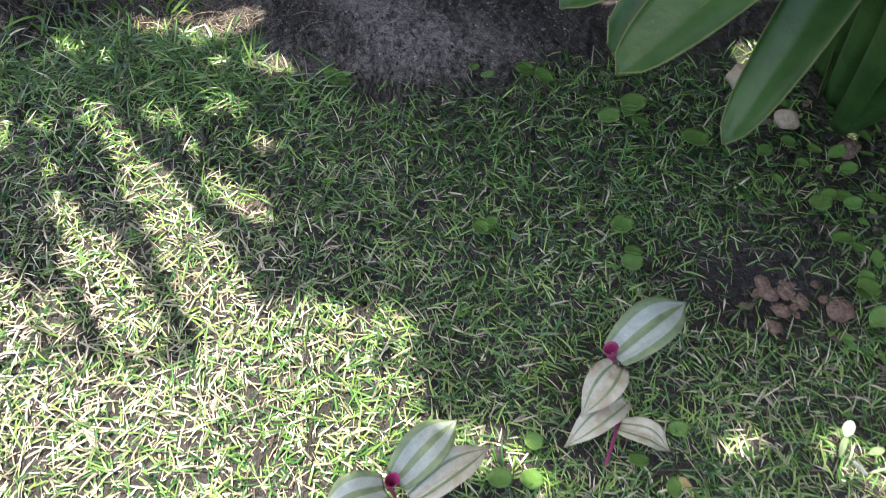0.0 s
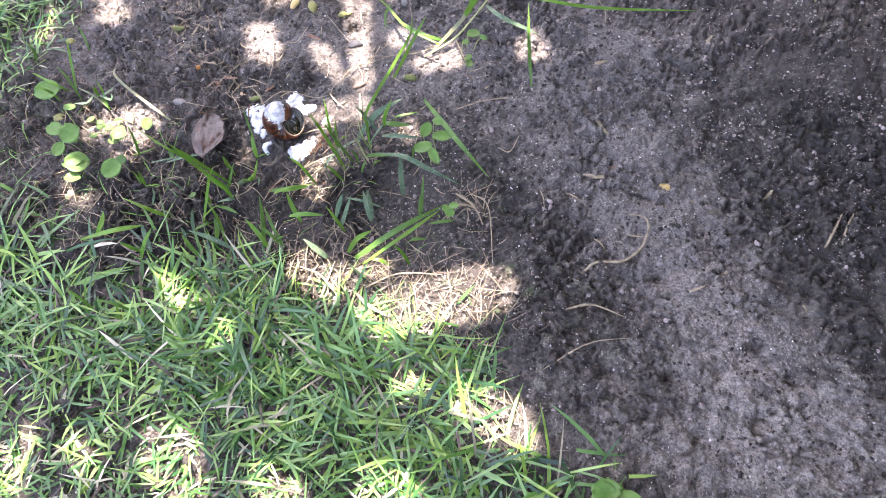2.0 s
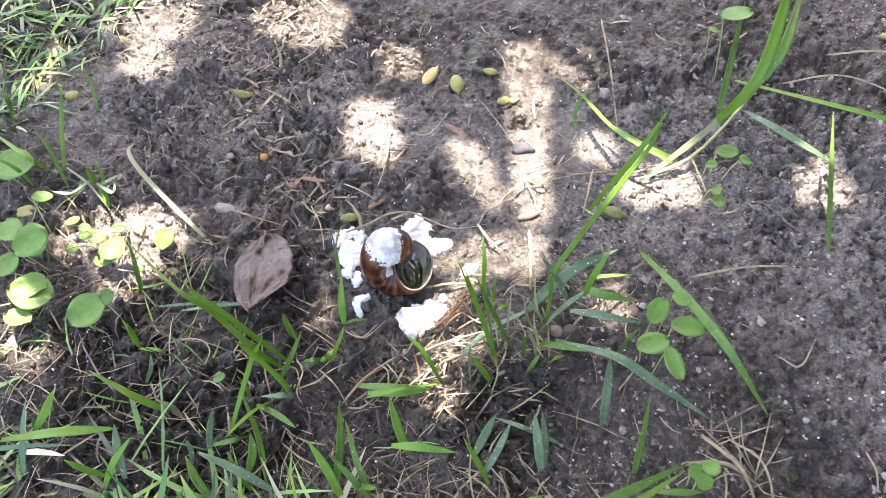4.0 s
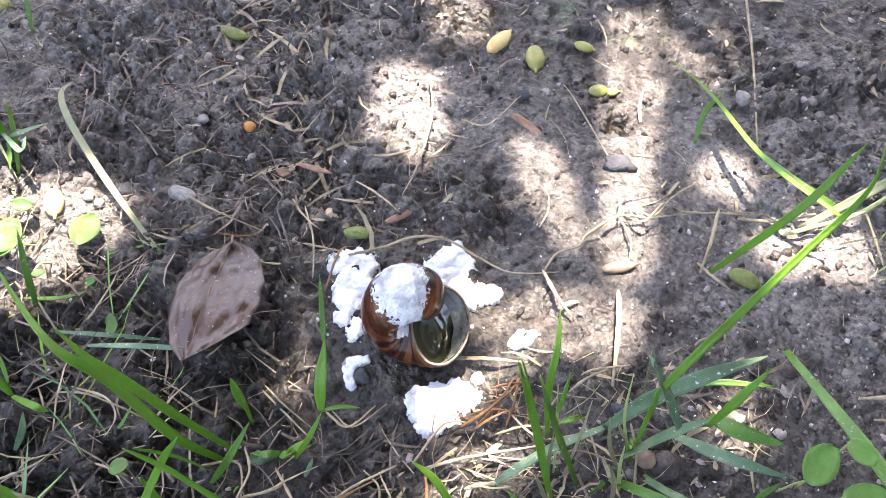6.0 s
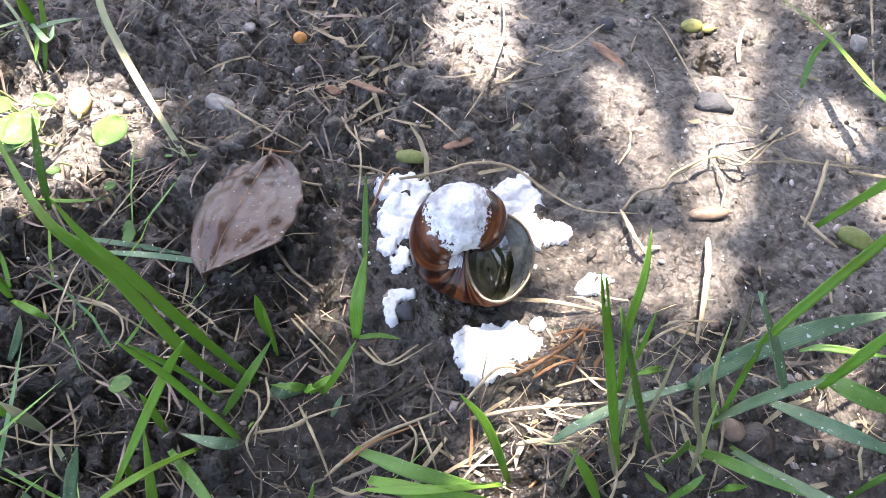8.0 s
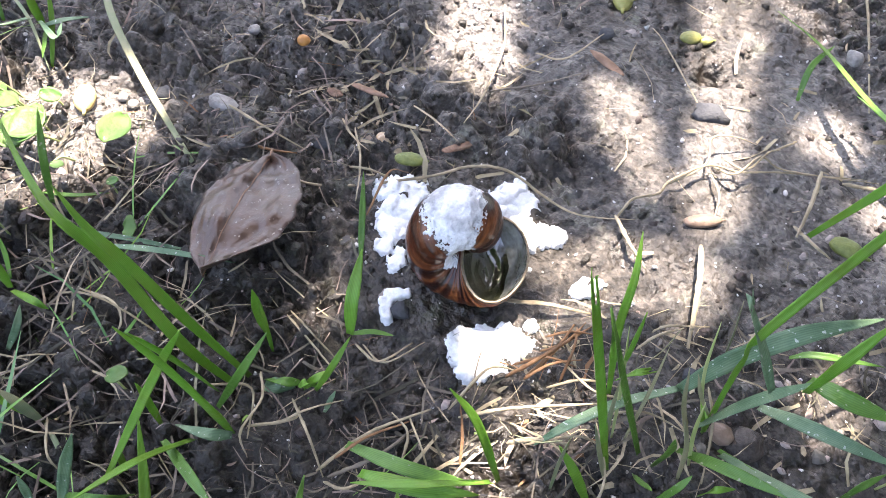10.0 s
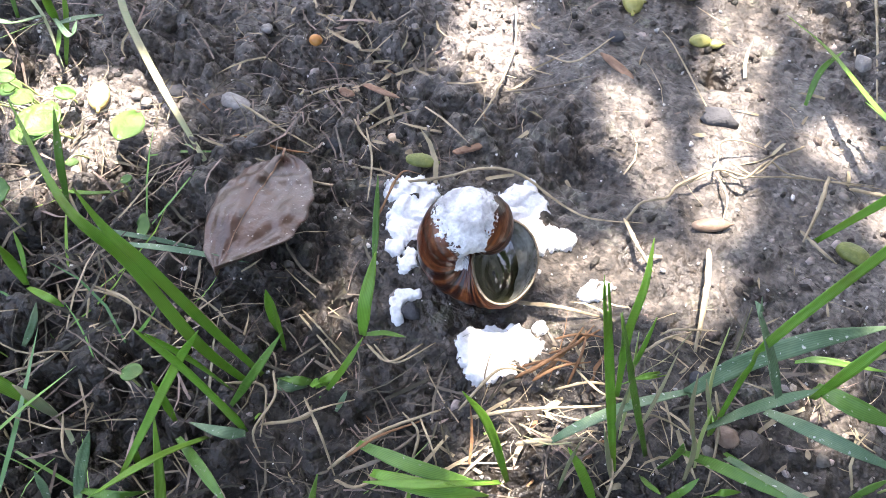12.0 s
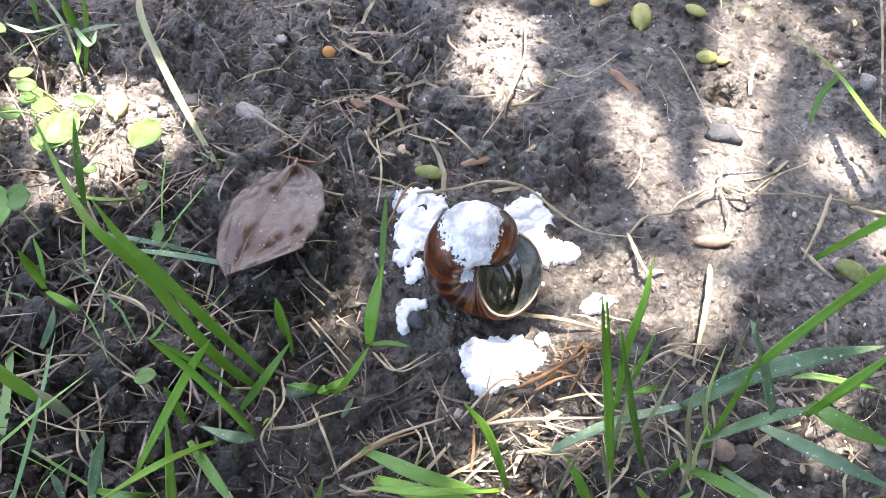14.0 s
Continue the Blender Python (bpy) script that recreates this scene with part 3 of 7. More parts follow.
    mesh_object("wet_body", v4, f4, liquid, root, "dark olive wet glossy body in the mouth")
    ax, ay, az = Vector((0.72, 0.60, -0.10)).normalized(), Vector((-0.34, 0.33, -0.85)).normalized(), None
    az = ax.cross(ay).normalized()
    ay = az.cross(ax)
    ay, az = 0.92 * ay - 0.39 * az, 0.92 * az + 0.39 * ay
    tall = Vector((-0.55, 0.82, 0.15)).normalized()
    stretch = Matrix.Identity(3)
    for r in range(3):
        for c in range(3):
            stretch[r][c] += 0.10 * tall[r] * tall[c]
    turn = (stretch @ Matrix((ax, ay, az)).transposed()).to_4x4()
    for child in root.children:
        child.data.transform(turn)
    # white powder heaped on the upper whorl
    m = Matrix.Translation(root.location) @ turn
    v5, f5, keep = [], [], {}
    for i in range(90, 400):
        for j in range(240):
            p = at(2 * math.pi * i / 340, 2 * math.pi * j / 240)
            if p.y > 0.002:
                continue
            u, w = (p.x + 0.0050) / 0.0115, (p.z - 0.0050) / 0.0130
            tail = ((p.x + 0.0005) / 0.0050) ** 2 + ((p.z + 0.007) / 0.010) ** 2
            edge = min(u * u + w * w, tail) + 0.30 * noise.noise(p * 330) + 0.30 * noise.noise(p * 900) + 0.3 * noise.noise(p * 2200)
            if edge < 1.5:
                out = Vector((p.x, p.y, 0.7 * p.z)).normalized()
                keep[(i, j)] = len(v5)
                lift = 0.0022 * max(-0.5, min(0.5, 1 - edge)) + 0.0004 * noise.noise(p * 600) + 0.0003 * noise.noise(p * 1700)
                v5.append(m @ (p + out * lift))
    for (i, j), a in keep.items():
        q = [(i, j), (i, (j + 1) % 240), (i + 1, (j + 1) % 240), (i + 1, j)]
        if all(k in keep for k in q):
            f5.append(tuple(keep[k] for k in q))
    heap = mesh_object("white_powder", v5, f5, powder_thin)
    tagged(heap, "crusty white powder heaped on the snail shell", "powder", "white powder")
    return root


snail_shell()


def crust(x, y, blobs, seed):
    """A thin ragged crust of white powder spilt on the soil; blobs: offsets and radii in millimetres."""
    cell, n = 0.00055, 64
    keep, verts, faces = {}, [], []
    for i in range(-n, n):
        for j in range(-n, n):
            px, py = x + i * cell, y + j * cell
            f = max(1 - math.hypot(i * cell - bx / 1000, j * cell - by / 1000) / (r / 1000) for bx, by, r in blobs)
            f += 0.26 * noise.noise(Vector((px * 190, py * 190, seed))) + 0.22 * noise.noise(Vector((px * 480, py * 480, seed))) + 0.16 * noise.noise(Vector((px * 1300, py * 1300, seed))) - 0.12
            if f > -0.35:
                keep[(i, j)] = len(verts)
                lumpy = 0.00020 * noise.noise(Vector((px * 160, py * 160, 9))) + 0.00007 * noise.noise(Vector((px * 1100, py * 1100, 9)))
                top = 0.45 * level(x, y) + 0.55 * level(px, py) + 0.0022 + 0.0006 * min(1, 3 * f) + lumpy
                verts.append((i * cell, j * cell, top + 0.045 * min(0.0, f - 0.02)))
    for (i, j) in keep:
        q = [(i, j), (i + 1, j), (i + 1, j + 1), (i, j + 1)]
        if all(k in keep for k in q):
            faces.append(tuple(keep[k] for k in q))
    ob = mesh_object("white_powder", verts, faces, powder)
    ob.location = (x, y, 0)
    return tagged(ob, "ragged crust of white powder spilt on soil", "powder", "white powder")


crust(-0.622, 1.502, [(-9.0, 2.0, 8.1), (-2.0, 5.0, 11.4), (4.0, -3.0, 11.4), (6.0, -10.0, 9.0)], 1)
crust(-0.612, 1.483, [(-1.0, 5.0, 6.5), (1.0, -2.0, 4.9), (11.0, -5.0, 4.9), (8.0, 0.0, 3.3)], 2)
crust(-0.587, 1.535, [(-3.0, 6.0, 8.0), (-2.0, -4.0, 11.5), (3.0, 2.0, 10.0), (-3.0, -9.0, 7.5)], 3)
crust(-0.567, 1.530, [(-8.0, -4.0, 8.1), (-1.0, -1.0, 8.1), (5.0, 4.0, 5.8), (-1.0, -6.0, 5.7)], 4)
crust(-0.588, 1.465, [(0.0, 6.0, 2.7), (-2.0, 4.0, 3.3), (-4.0, 1.0, 3.6), (-3.0, -3.0, 3.6), (-1.0, -5.0, 3.3), (2.0, -7.0, 2.7)], 5)
crust(-0.547, 1.473, [(-8.0, -3.0, 9.0), (-3.0, 2.0, 9.8), (3.0, 8.0, 9.8), (7.0, 12.0, 6.5), (0.0, -5.0, 9.0), (0.0, -10.0, 5.8), (4.0, -1.0, 7.4)], 6)
crust(-0.542, 1.495, [(0.0, 0.0, 3.3)], 7)
crust(-0.536, 1.521, [(-2.0, -2.0, 4.1), (0.0, 2.0, 4.9), (2.0, 6.0, 2.6)], 8)


# ---- dead leaf ----
def brown_leaf(x, y, heading, length):
    """A fallen leaf with one full and one narrow half, its tip lifted off the soil."""
    rows, cols = 40, 30
    verts, faces = [], []
    full = ((0, 0.10, 0.35, 0.66, 0.88, 0.97, 1), (0, 0.13, 0.34, 0.345, 0.25, 0.15, 0.03))
    slim = ((0, 0.15, 0.38, 0.59, 0.84, 0.96, 1), (0, 0.155, 0.235, 0.25, 0.19, 0.11, 0.03))
    for i in range(rows):
        t = i / (rows - 1)
        for j in range(cols):
            s = j / (cols - 1) * 2 - 1
            side = slim if s > 0 else full
            w = float(np.interp(t, *side)) * (1 + 0.05 * noise.noise(Vector((t * 9, 3 if s > 0 else 7, 4))))
            q = Vector((t * 2.2, s * 1.6, 1.7))
            z = 0.0125 - 0.010 * t ** 1.5 + 0.0045 * noise.noise(q) + 0.0015 * noise.noise(q * 3.2) + 0.0004 * noise.noise(q * 11)
            z += 0.0040 * max(0.0, -s) ** 2 * (1 - t) - 0.0028 * max(0.0, s) ** 2 - 0.0011 * math.exp(-(s * 8) ** 2)
            z += 0.0016 * math.exp(-((t - 0.78 + 0.08 * s) * 26) ** 2)
            verts.append(((t - 0.5) * length, s * w * length, z))
    for i in range(rows - 1):
        for j in range(cols - 1):
            a = cols * i + j
            faces.append((a, a + 1, a + cols + 1, a + cols))
    ob = mesh_object("dead_leaf", verts, faces, dead_leaf)
    ob.matrix_world = pose(x, y, level(x, y) + 0.002, 0, 0, heading)
    rib = [Vector(verts[cols * i + cols // 2]) + Vector((0, 0, 0.0002)) for i in range(rows)]
    v, f = tube(rib, [0.00030 + 0.000006 * i for i in range(rows)], 6)
    mesh_object("midrib", v, f, bark, ob, "faint brown midrib")
    tail = spline([rib[-1], rib[-1] + Vector((0.004, 0.001, -0.001)), rib[-1] + Vector((0.007, 0.002, -0.003))], 4)
    v, f = tube(tail, [0.0006] * len(tail), 6)
    mesh_object("stalk", v, f, bark, ob, "short brown stalk")
    thick = ob.modifiers.new("thick", "SOLIDIFY")
    thick.thickness = 0.0004
    return tagged(ob, "broad reddish-brown fallen leaf smeared with grey mud, on soil", "leaf")


brown_leaf(-0.6600, 1.4460, 119, 0.0690)


# ---- large strap-leaved plant beside the path ----
def strap_leaf(plant, points, width):
    line = spline(points, 14)
    n, cols = len(line), 11
    at, verts, faces = plant.location, [], []
    for i, p in enumerate(line):
        t = i / (n - 1)
        along = (line[min(i + 1, n - 1)] - line[max(i - 1, 0)]).normalized()
        side = along.cross(Vector((0, 0, 1))).normalized()
        up = side.cross(along)
        w = 0.54 * width * (1 + 0.07 * math.sin(11 * t + 40 * points[0][1])) * min(1, 0.45 + 1.0 * t) * max(0.05, math.sqrt(max(0, 1 - max(0, (t - 0.62) / 0.38) ** 4.5)))
        for j in range(cols):
            s = j / (cols - 1) * 2 - 1
            verts.append(p + side * (s * w) + up * (0.30 * w * s * s - 0.0018 * math.exp(-(s * 6) ** 2) + 0.009 * math.sin(12 * t + 1.5 * s + 30 * points[0][1]) * s * s))
    for i in range(n - 1):
        for j in range(cols - 1):
            a = cols * i + j
            faces.append((a, a + 1, a + cols + 1, a + cols))
    leaf = mesh_object("leaf", [v - at for v in verts], faces, leaf_broad, plant)
    thick = leaf.modifiers.new("thick", "SOLIDIFY")
    thick.thickness = 0.0012
    for j in (0, cols - 1):
        rim = [verts[cols * i + j] for i in range(n)]
        v, f = tube(rim, [0.0006] * n, 5)
        mesh_object("margin", [q - at for q in v], f, leaf_edge, leaf, "thin yellowish leaf margin")
    return leaf


strap_plant = thing("strap_leaf_plant", 0.88, 1.25, 0, "large plant with long fleshy strap-shaped green leaves", "plant")
for tip_x, tip_y, tip_z, foot_y, width in ((0.157, 0.991, 0.60, 1.48, 0.082), (0.177, 0.892, 0.60, 1.41, 0.082), (0.206, 0.811, 0.60, 1.34, 0.082), (0.255, 0.759, 0.60, 1.27, 0.082), (0.260, 0.723, 0.60, 1.20, 0.082), (0.409, 0.730, 0.50, 1.42, 0.066)):
    foot = Vector((0.88, foot_y, 0.02))
    tip = Vector((tip_x, tip_y, tip_z))
    crest = foot.lerp(tip, 0.45) + Vector((0, 0, 0.40))
    strap_leaf(strap_plant, [foot, foot.lerp(crest, 0.5) + Vector((0.02, 0, 0.06)), crest, crest.lerp(tip, 0.55) + Vector((0, 0, 0.05)), tip], width)
for k in range(14):
    turn = radians(-100 + 17 * k)
    foot = Vector((0.90 + 0.05 * math.cos(turn), 1.25 + 0.05 * math.sin(turn), 0.02))
    tip = foot + Vector((0.42 * math.cos(turn), 0.42 * math.sin(turn), 0.35 + 0.12 * math.sin(3 * k)))
    crest = foot.lerp(tip, 0.5) + Vector((0, 0, 0.3))
    strap_leaf(strap_plant, [foot, foot.lerp(crest, 0.5) + Vector((0, 0, 0.05)), crest, crest.lerp(tip, 0.55) + Vector((0, 0, 0.04)), tip], 0.082)



# ---- purple-hearted striped plants ----
def zebra_leaf(plant, base, tip, width, droop=0.02, pale=False):
    base, tip = Vector(base), Vector(tip)
    mid = base.lerp(tip, 0.5) + Vector((0, 0, droop))
    line = spline([base, mid, tip], 10)
    n, cols = len(line), 13
    at, verts, faces = plant.location, [], []
    for i, p in enumerate(line):
        t = i / (n - 1)
        along = (line[min(i + 1, n - 1)] - line[max(i - 1, 0)]).normalized()
        side = along.cross(Vector((0, 0, 1))).normalized()
        up = side.cross(along)
        w = 0.5 * width * max(0.02, math.sin(math.pi * (0.16 + 0.84 * t ** 1.05)) ** (0.7 if t < 0.45 else 0.7 + 0.9 * (t - 0.45)))
        for j in range(cols):
            s = j / (cols - 1) * 2 - 1
            verts.append(p + side * (s * w) + up * (0.35 * w * abs(s) ** 1.4 - 0.0012 * math.cos(s * 14)))
    for i in range(n - 1):
        for j in range(cols - 1):
            a = cols * i + j
            faces.append((a, a + 1, a + cols + 1, a + cols))
    leaf = mesh_object("leaf", [v - at for v in verts], faces, zebra_pale if pale else zebra_silver, plant, "pale cream leaf with faint stripes" if pale else "silvery leaf with lengthwise green stripes")
    leaf.data.materials.append(zebra_green)
    for k, poly in enumerate(leaf.data.polygons):
        poly.material_index = 1 if k % (cols - 1) in ((3, 8) if pale else (0, 1, 5, 6, 10, 11)) else 0
    thick = leaf.modifiers.new("thick", "SOLIDIFY")
    thick.thickness = 0.0007
    return leaf


def zebra_heart(plant, place, lean):
    at, verts, faces = plant.location, [], []
    for i in range(8):
        t = i / 7
        for j in range(14):
            a = 2 * math.pi * j / 14
            r = 0.004 + 0.0065 * t ** 1.5
            verts.append(Vector(place) + Vector(lean) * t * 0.03 + Vector((r * math.cos(a), r * math.sin(a), 0.026 * t + 0.006 * t * math.cos(a))) - at)
    for i in range(7):
        for j in range(14):
            a, b = 14 * i + j, 14 * i + (j + 1) % 14
            faces.append((a, b, b + 14, a + 14))
    ob = mesh_object("young_leaf", verts, faces, zebra_purple, plant, "rolled purple young leaf")
    thick = ob.modifiers.new("thick", "SOLIDIFY")
    thick.thickness = 0.0008


def zebra_stem(plant, points):
    line = spline(points, 6)
    v, f = tube(line, [0.0028] * len(line), 8)
    mesh_object("stem", [q - plant.location for q in v], f, zebra_purple, plant, "thin purple stem")


plant_a = thing("striped_plant", 0.40, 0.59, 0, "low plant with silver and green striped leaves and purple hearts", "plant")
zebra_leaf(plant_a, (0.386, 0.655, 0.09), (0.504, 0.750, 0.10), 0.075)
zebra_leaf(plant_a, (0.392, 0.640, 0.085), (0.335, 0.562, 0.075), 0.055, pale=True)
zebra_leaf(plant_a, (0.408, 0.601, 0.055), (0.315, 0.525, 0.045), 0.045, pale=True)
zebra_leaf(plant_a, (0.398, 0.560, 0.050), (0.474, 0.531, 0.040), 0.040, pale=True)
zebra_heart(plant_a, (0.386, 0.650, 0.075), (-0.3, 0.3, 0.2))
zebra_stem(plant_a, [(0.38, 0.50, -0.003), (0.40, 0.57, 0.03), (0.395, 0.63, 0.06), (0.386, 0.655, 0.085)])
plant_b = thing("striped_plant", 0.07, 0.42, 0, "low plant with silver and green striped leaves and purple hearts", "plant")
zebra_leaf(plant_b, (0.075, 0.445, 0.10), (0.152, 0.531, 0.11), 0.060)
zebra_leaf(plant_b, (0.095, 0.425, 0.09), (0.200, 0.501, 0.095), 0.050, pale=True)
zebra_leaf(plant_b, (0.060, 0.435, 0.10), (-0.02, 0.400, 0.095), 0.055)
zebra_heart(plant_b, (0.066, 0.438, 0.085), (0.1, 0.1, 0.2))
zebra_stem(plant_b, [(0.06, 0.36, -0.003), (0.08, 0.40, 0.03), (0.075, 0.43, 0.07), (0.066, 0.438, 0.09)])



# ---- grass tufts, weeds, twigs, pods and pebbles ----
left_tuft = thing("grass_tuft", -0.62, 1.39, 0, "long green grass blades leaning over soil beside a dead leaf", "grass")
centre_sprout = thing("grass_sprout", -0.585, 1.42, 0, "small bright green grass sprout on soil beside the shell", "grass")
near_tuft = thing("grass_tuft", -0.53, 1.39, 0, "few bright green grass blades on littered soil", "grass")
right_tuft = thing("grass_tuft", -0.48, 1.44, 0, "upright bright green grass tuft with cut tips", "grass")
tall_tuft = thing("grass_tuft", -0.45, 1.48, 0, "tall dusty blue-green grass tuft arching over soil", "grass")
runner_grass = thing("grass_tuft", -0.42, 1.66, 0, "creeping green grass runner with long blades on dark soil", "grass")
dry_tuft = thing("grass_tuft", -0.78, 1.48, 0, "thin half-dry grass blades on littered soil", "grass")
front_tuft = thing("grass_tuft", -0.56, 1.36, 0, "lush bright green grass tuft growing at the lawn edge", "grass")
silver_weed = thing("silver_weed", 0.80, 0.58, 0, "low weed with pale silvery leaves at the lawn edge", "weed")
shrub_weed = thing("shrub_weed", 0.85, 1.10, 0, "small green-leaved weeds under the shrub", "weed")
seedling_weed = thing("seedling_weed", -0.77, 1.44, 0, "pale green round-leaved seedlings on sunlit soil", "weed")
round_leaf_weed = thing("round_leaf_weed", -0.80, 1.38, 0, "low weed with round green leaves on soil", "weed")
broad_leaf_weed = thing("broad_leaf_weed", -0.415, 1.53, 0, "small weed with oval green leaflets beside grass", "weed")
small_weed = thing("small_weed", -0.43, 1.67, 0, "tiny round-leaved weed on dark soil", "weed")
clover_sprig = thing("clover_sprig", -0.35, 1.46, 0, "bright green three-leaved clover sprig", "clover")
clover_patch = thing("clover", 0.1, 1.2, 0, "scattered round green clover leaves in the lawn", "clover")
# left_tuft
blade(left_tuft, [(-0.6052, 1.3984, 0.004), (-0.6144, 1.3895, 0.040), (-0.6336, 1.3861, 0.075), (-0.6488, 1.3813, 0.095), (-0.6915, 1.3907, 0.100)], 0.0041, bright_green)
blade(left_tuft, [(-0.6054, 1.4044, 0.006), (-0.6181, 1.3957, 0.045), (-0.6300, 1.3898, 0.075), (-0.6384, 1.3862, 0.090), (-0.6472, 1.3854, 0.104)], 0.0037, bright_green)
blade(left_tuft, [(-0.5899, 1.3846, 0.004), (-0.5896, 1.3815, 0.030), (-0.5966, 1.3762, 0.065), (-0.6001, 1.3714, 0.090)], 0.0045, bright_green)
blade(left_tuft, [(-0.6049, 1.3907, 0.006), (-0.6062, 1.3830, 0.040), (-0.6020, 1.3738, 0.080)], 0.0036, bright_green)
blade(left_tuft, [(-0.6063, 1.3434, 0.004), (-0.6046, 1.3758, 0.045), (-0.5970, 1.3864, 0.070)], 0.0031, bright_green)
blade(left_tuft, [(-0.6014, 1.3875, 0.004), (-0.5938, 1.3967, 0.030), (-0.5918, 1.4097, 0.045)], 0.0031, green)
blade(left_tuft, [(-0.6097, 1.4185, 0.003), (-0.6116, 1.4196, 0.020), (-0.6184, 1.4229, 0.030)], 0.0018, bright_green)
blade(left_tuft, [(-0.5863, 1.3834, 0.012), (-0.5912, 1.3771, 0.016), (-0.6043, 1.3723, 0.010)], 0.0042, blue_green)
blade(left_tuft, [(-0.5998, 1.3657, 0.020), (-0.5803, 1.3639, 0.030), (-0.5662, 1.3625, 0.030)], 0.0037, green)
blade(left_tuft, [(-0.5950, 1.3733, 0.006), (-0.5909, 1.3554, 0.030), (-0.5908, 1.3340, 0.040)], 0.0043, bright_green)
blade(left_tuft, [(-0.6103, 1.3288, 0.004), (-0.6129, 1.3381, 0.020), (-0.6123, 1.3461, 0.035)], 0.0040, blue_green)
blade(left_tuft, [(-0.6935, 1.3624, 0.006), (-0.6929, 1.3628, 0.020), (-0.6892, 1.3626, 0.040)], 0.0039, bright_green)
blade(left_tuft, [(-0.6958, 1.3625, 0.004), (-0.6806, 1.3649, 0.012), (-0.6759, 1.3674, 0.008)], 0.0032, bright_green)
blade(left_tuft, [(-0.6467, 1.3409, 0.004), (-0.6471, 1.3394, 0.020), (-0.6536, 1.3370, 0.030)], 0.0038, straw_green)
blade(left_tuft, [(-0.6464, 1.3412, 0.004), (-0.6318, 1.3392, 0.008), (-0.6216, 1.3354, 0.006)], 0.0019, straw_green)
blade(left_tuft, [(-0.6203, 1.3203, 0.004), (-0.6193, 1.3239, 0.020), (-0.6215, 1.3255, 0.030)], 0.0032, blue_green)
blade(left_tuft, [(-0.6101, 1.3324, 0.010), (-0.5968, 1.3391, 0.020), (-0.5931, 1.3481, 0.012)], 0.0032, green)
blade(left_tuft, [(-0.6091, 1.3693, 0.003), (-0.6101, 1.3698, 0.020), (-0.6133, 1.3701, 0.030)], 0.0027, bright_green)
blade(left_tuft, [(-0.6107, 1.3508, 0.003), (-0.6129, 1.3524, 0.010), (-0.6108, 1.3536, 0.020)], 0.0025, bright_green)
blade(left_tuft, [(-0.6801, 1.3476, 0.003), (-0.6775, 1.3548, 0.015), (-0.6811, 1.3607, 0.020)], 0.0029, blue_green)
blade(left_tuft, [(-0.5882, 1.4146, 0.008), (-0.5913, 1.4097, 0.012), (-0.5993, 1.4068, 0.006)], 0.0036, green)
blade(left_tuft, [(-0.6741, 1.3397, 0.004), (-0.6560, 1.3520, 0.010), (-0.6381, 1.3630, 0.004)], 0.0016, straw_green)
blade(left_tuft, [(-0.7084, 1.3947, 0.012), (-0.6851, 1.4091, 0.014), (-0.6642, 1.4246, 0.010)], 0.0021, blue_green)
blade(left_tuft, [(-0.6875, 1.3978, 0.012), (-0.6657, 1.4120, 0.016), (-0.6402, 1.4289, 0.016)], 0.0024, blue_green)
# centre_sprout
blade(centre_sprout, [(-0.582, 1.417, 0.003), (-0.578, 1.423, 0.020), (-0.578, 1.433, 0.030)], 0.0025, bright_green)
blade(centre_sprout, [(-0.578, 1.433, 0.030), (-0.581, 1.438, 0.045), (-0.588, 1.450, 0.055)], 0.0046, bright_green)
blade(centre_sprout, [(-0.588, 1.449, 0.054), (-0.594, 1.456, 0.065), (-0.602, 1.465, 0.075)], 0.0022, green)
blade(centre_sprout, [(-0.578, 1.433, 0.030), (-0.573, 1.439, 0.030), (-0.567, 1.444, 0.028)], 0.0018, green)
blade(centre_sprout, [(-0.583, 1.418, 0.003), (-0.584, 1.415, 0.010), (-0.587, 1.413, 0.006)], 0.0040, bright_green)
blade(centre_sprout, [(-0.599, 1.406, 0.004), (-0.593, 1.408, 0.010), (-0.589, 1.413, 0.006)], 0.0060, blue_green)
blade(centre_sprout, [(-0.615, 1.421, 0.003), (-0.617, 1.421, 0.018), (-0.619, 1.422, 0.030)], 0.0040, bright_green)
# near_tuft
blade(near_tuft, [(-0.5102, 1.4381, 0.004), (-0.5211, 1.4349, 0.045), (-0.5302, 1.4308, 0.065)], 0.0033, bright_green)
blade(near_tuft, [(-0.4834, 1.4547, 0.004), (-0.4909, 1.4519, 0.025), (-0.4996, 1.4520, 0.035)], 0.0036, bright_green)
blade(near_tuft, [(-0.4999, 1.4536, 0.030), (-0.5066, 1.4513, 0.020), (-0.5156, 1.4507, 0.012)], 0.0019, straw_green)
blade(near_tuft, [(-0.5109, 1.4339, 0.012), (-0.5225, 1.4116, 0.035), (-0.5405, 1.3975, 0.030)], 0.0038, bright_green)
blade(near_tuft, [(-0.5869, 1.4151, 0.004), (-0.5834, 1.4190, 0.012), (-0.5815, 1.4256, 0.012)], 0.0031, bright_green)
blade(near_tuft, [(-0.5737, 1.4137, 0.003), (-0.5730, 1.4165, 0.010), (-0.5737, 1.4201, 0.012)], 0.0020, blue_green)
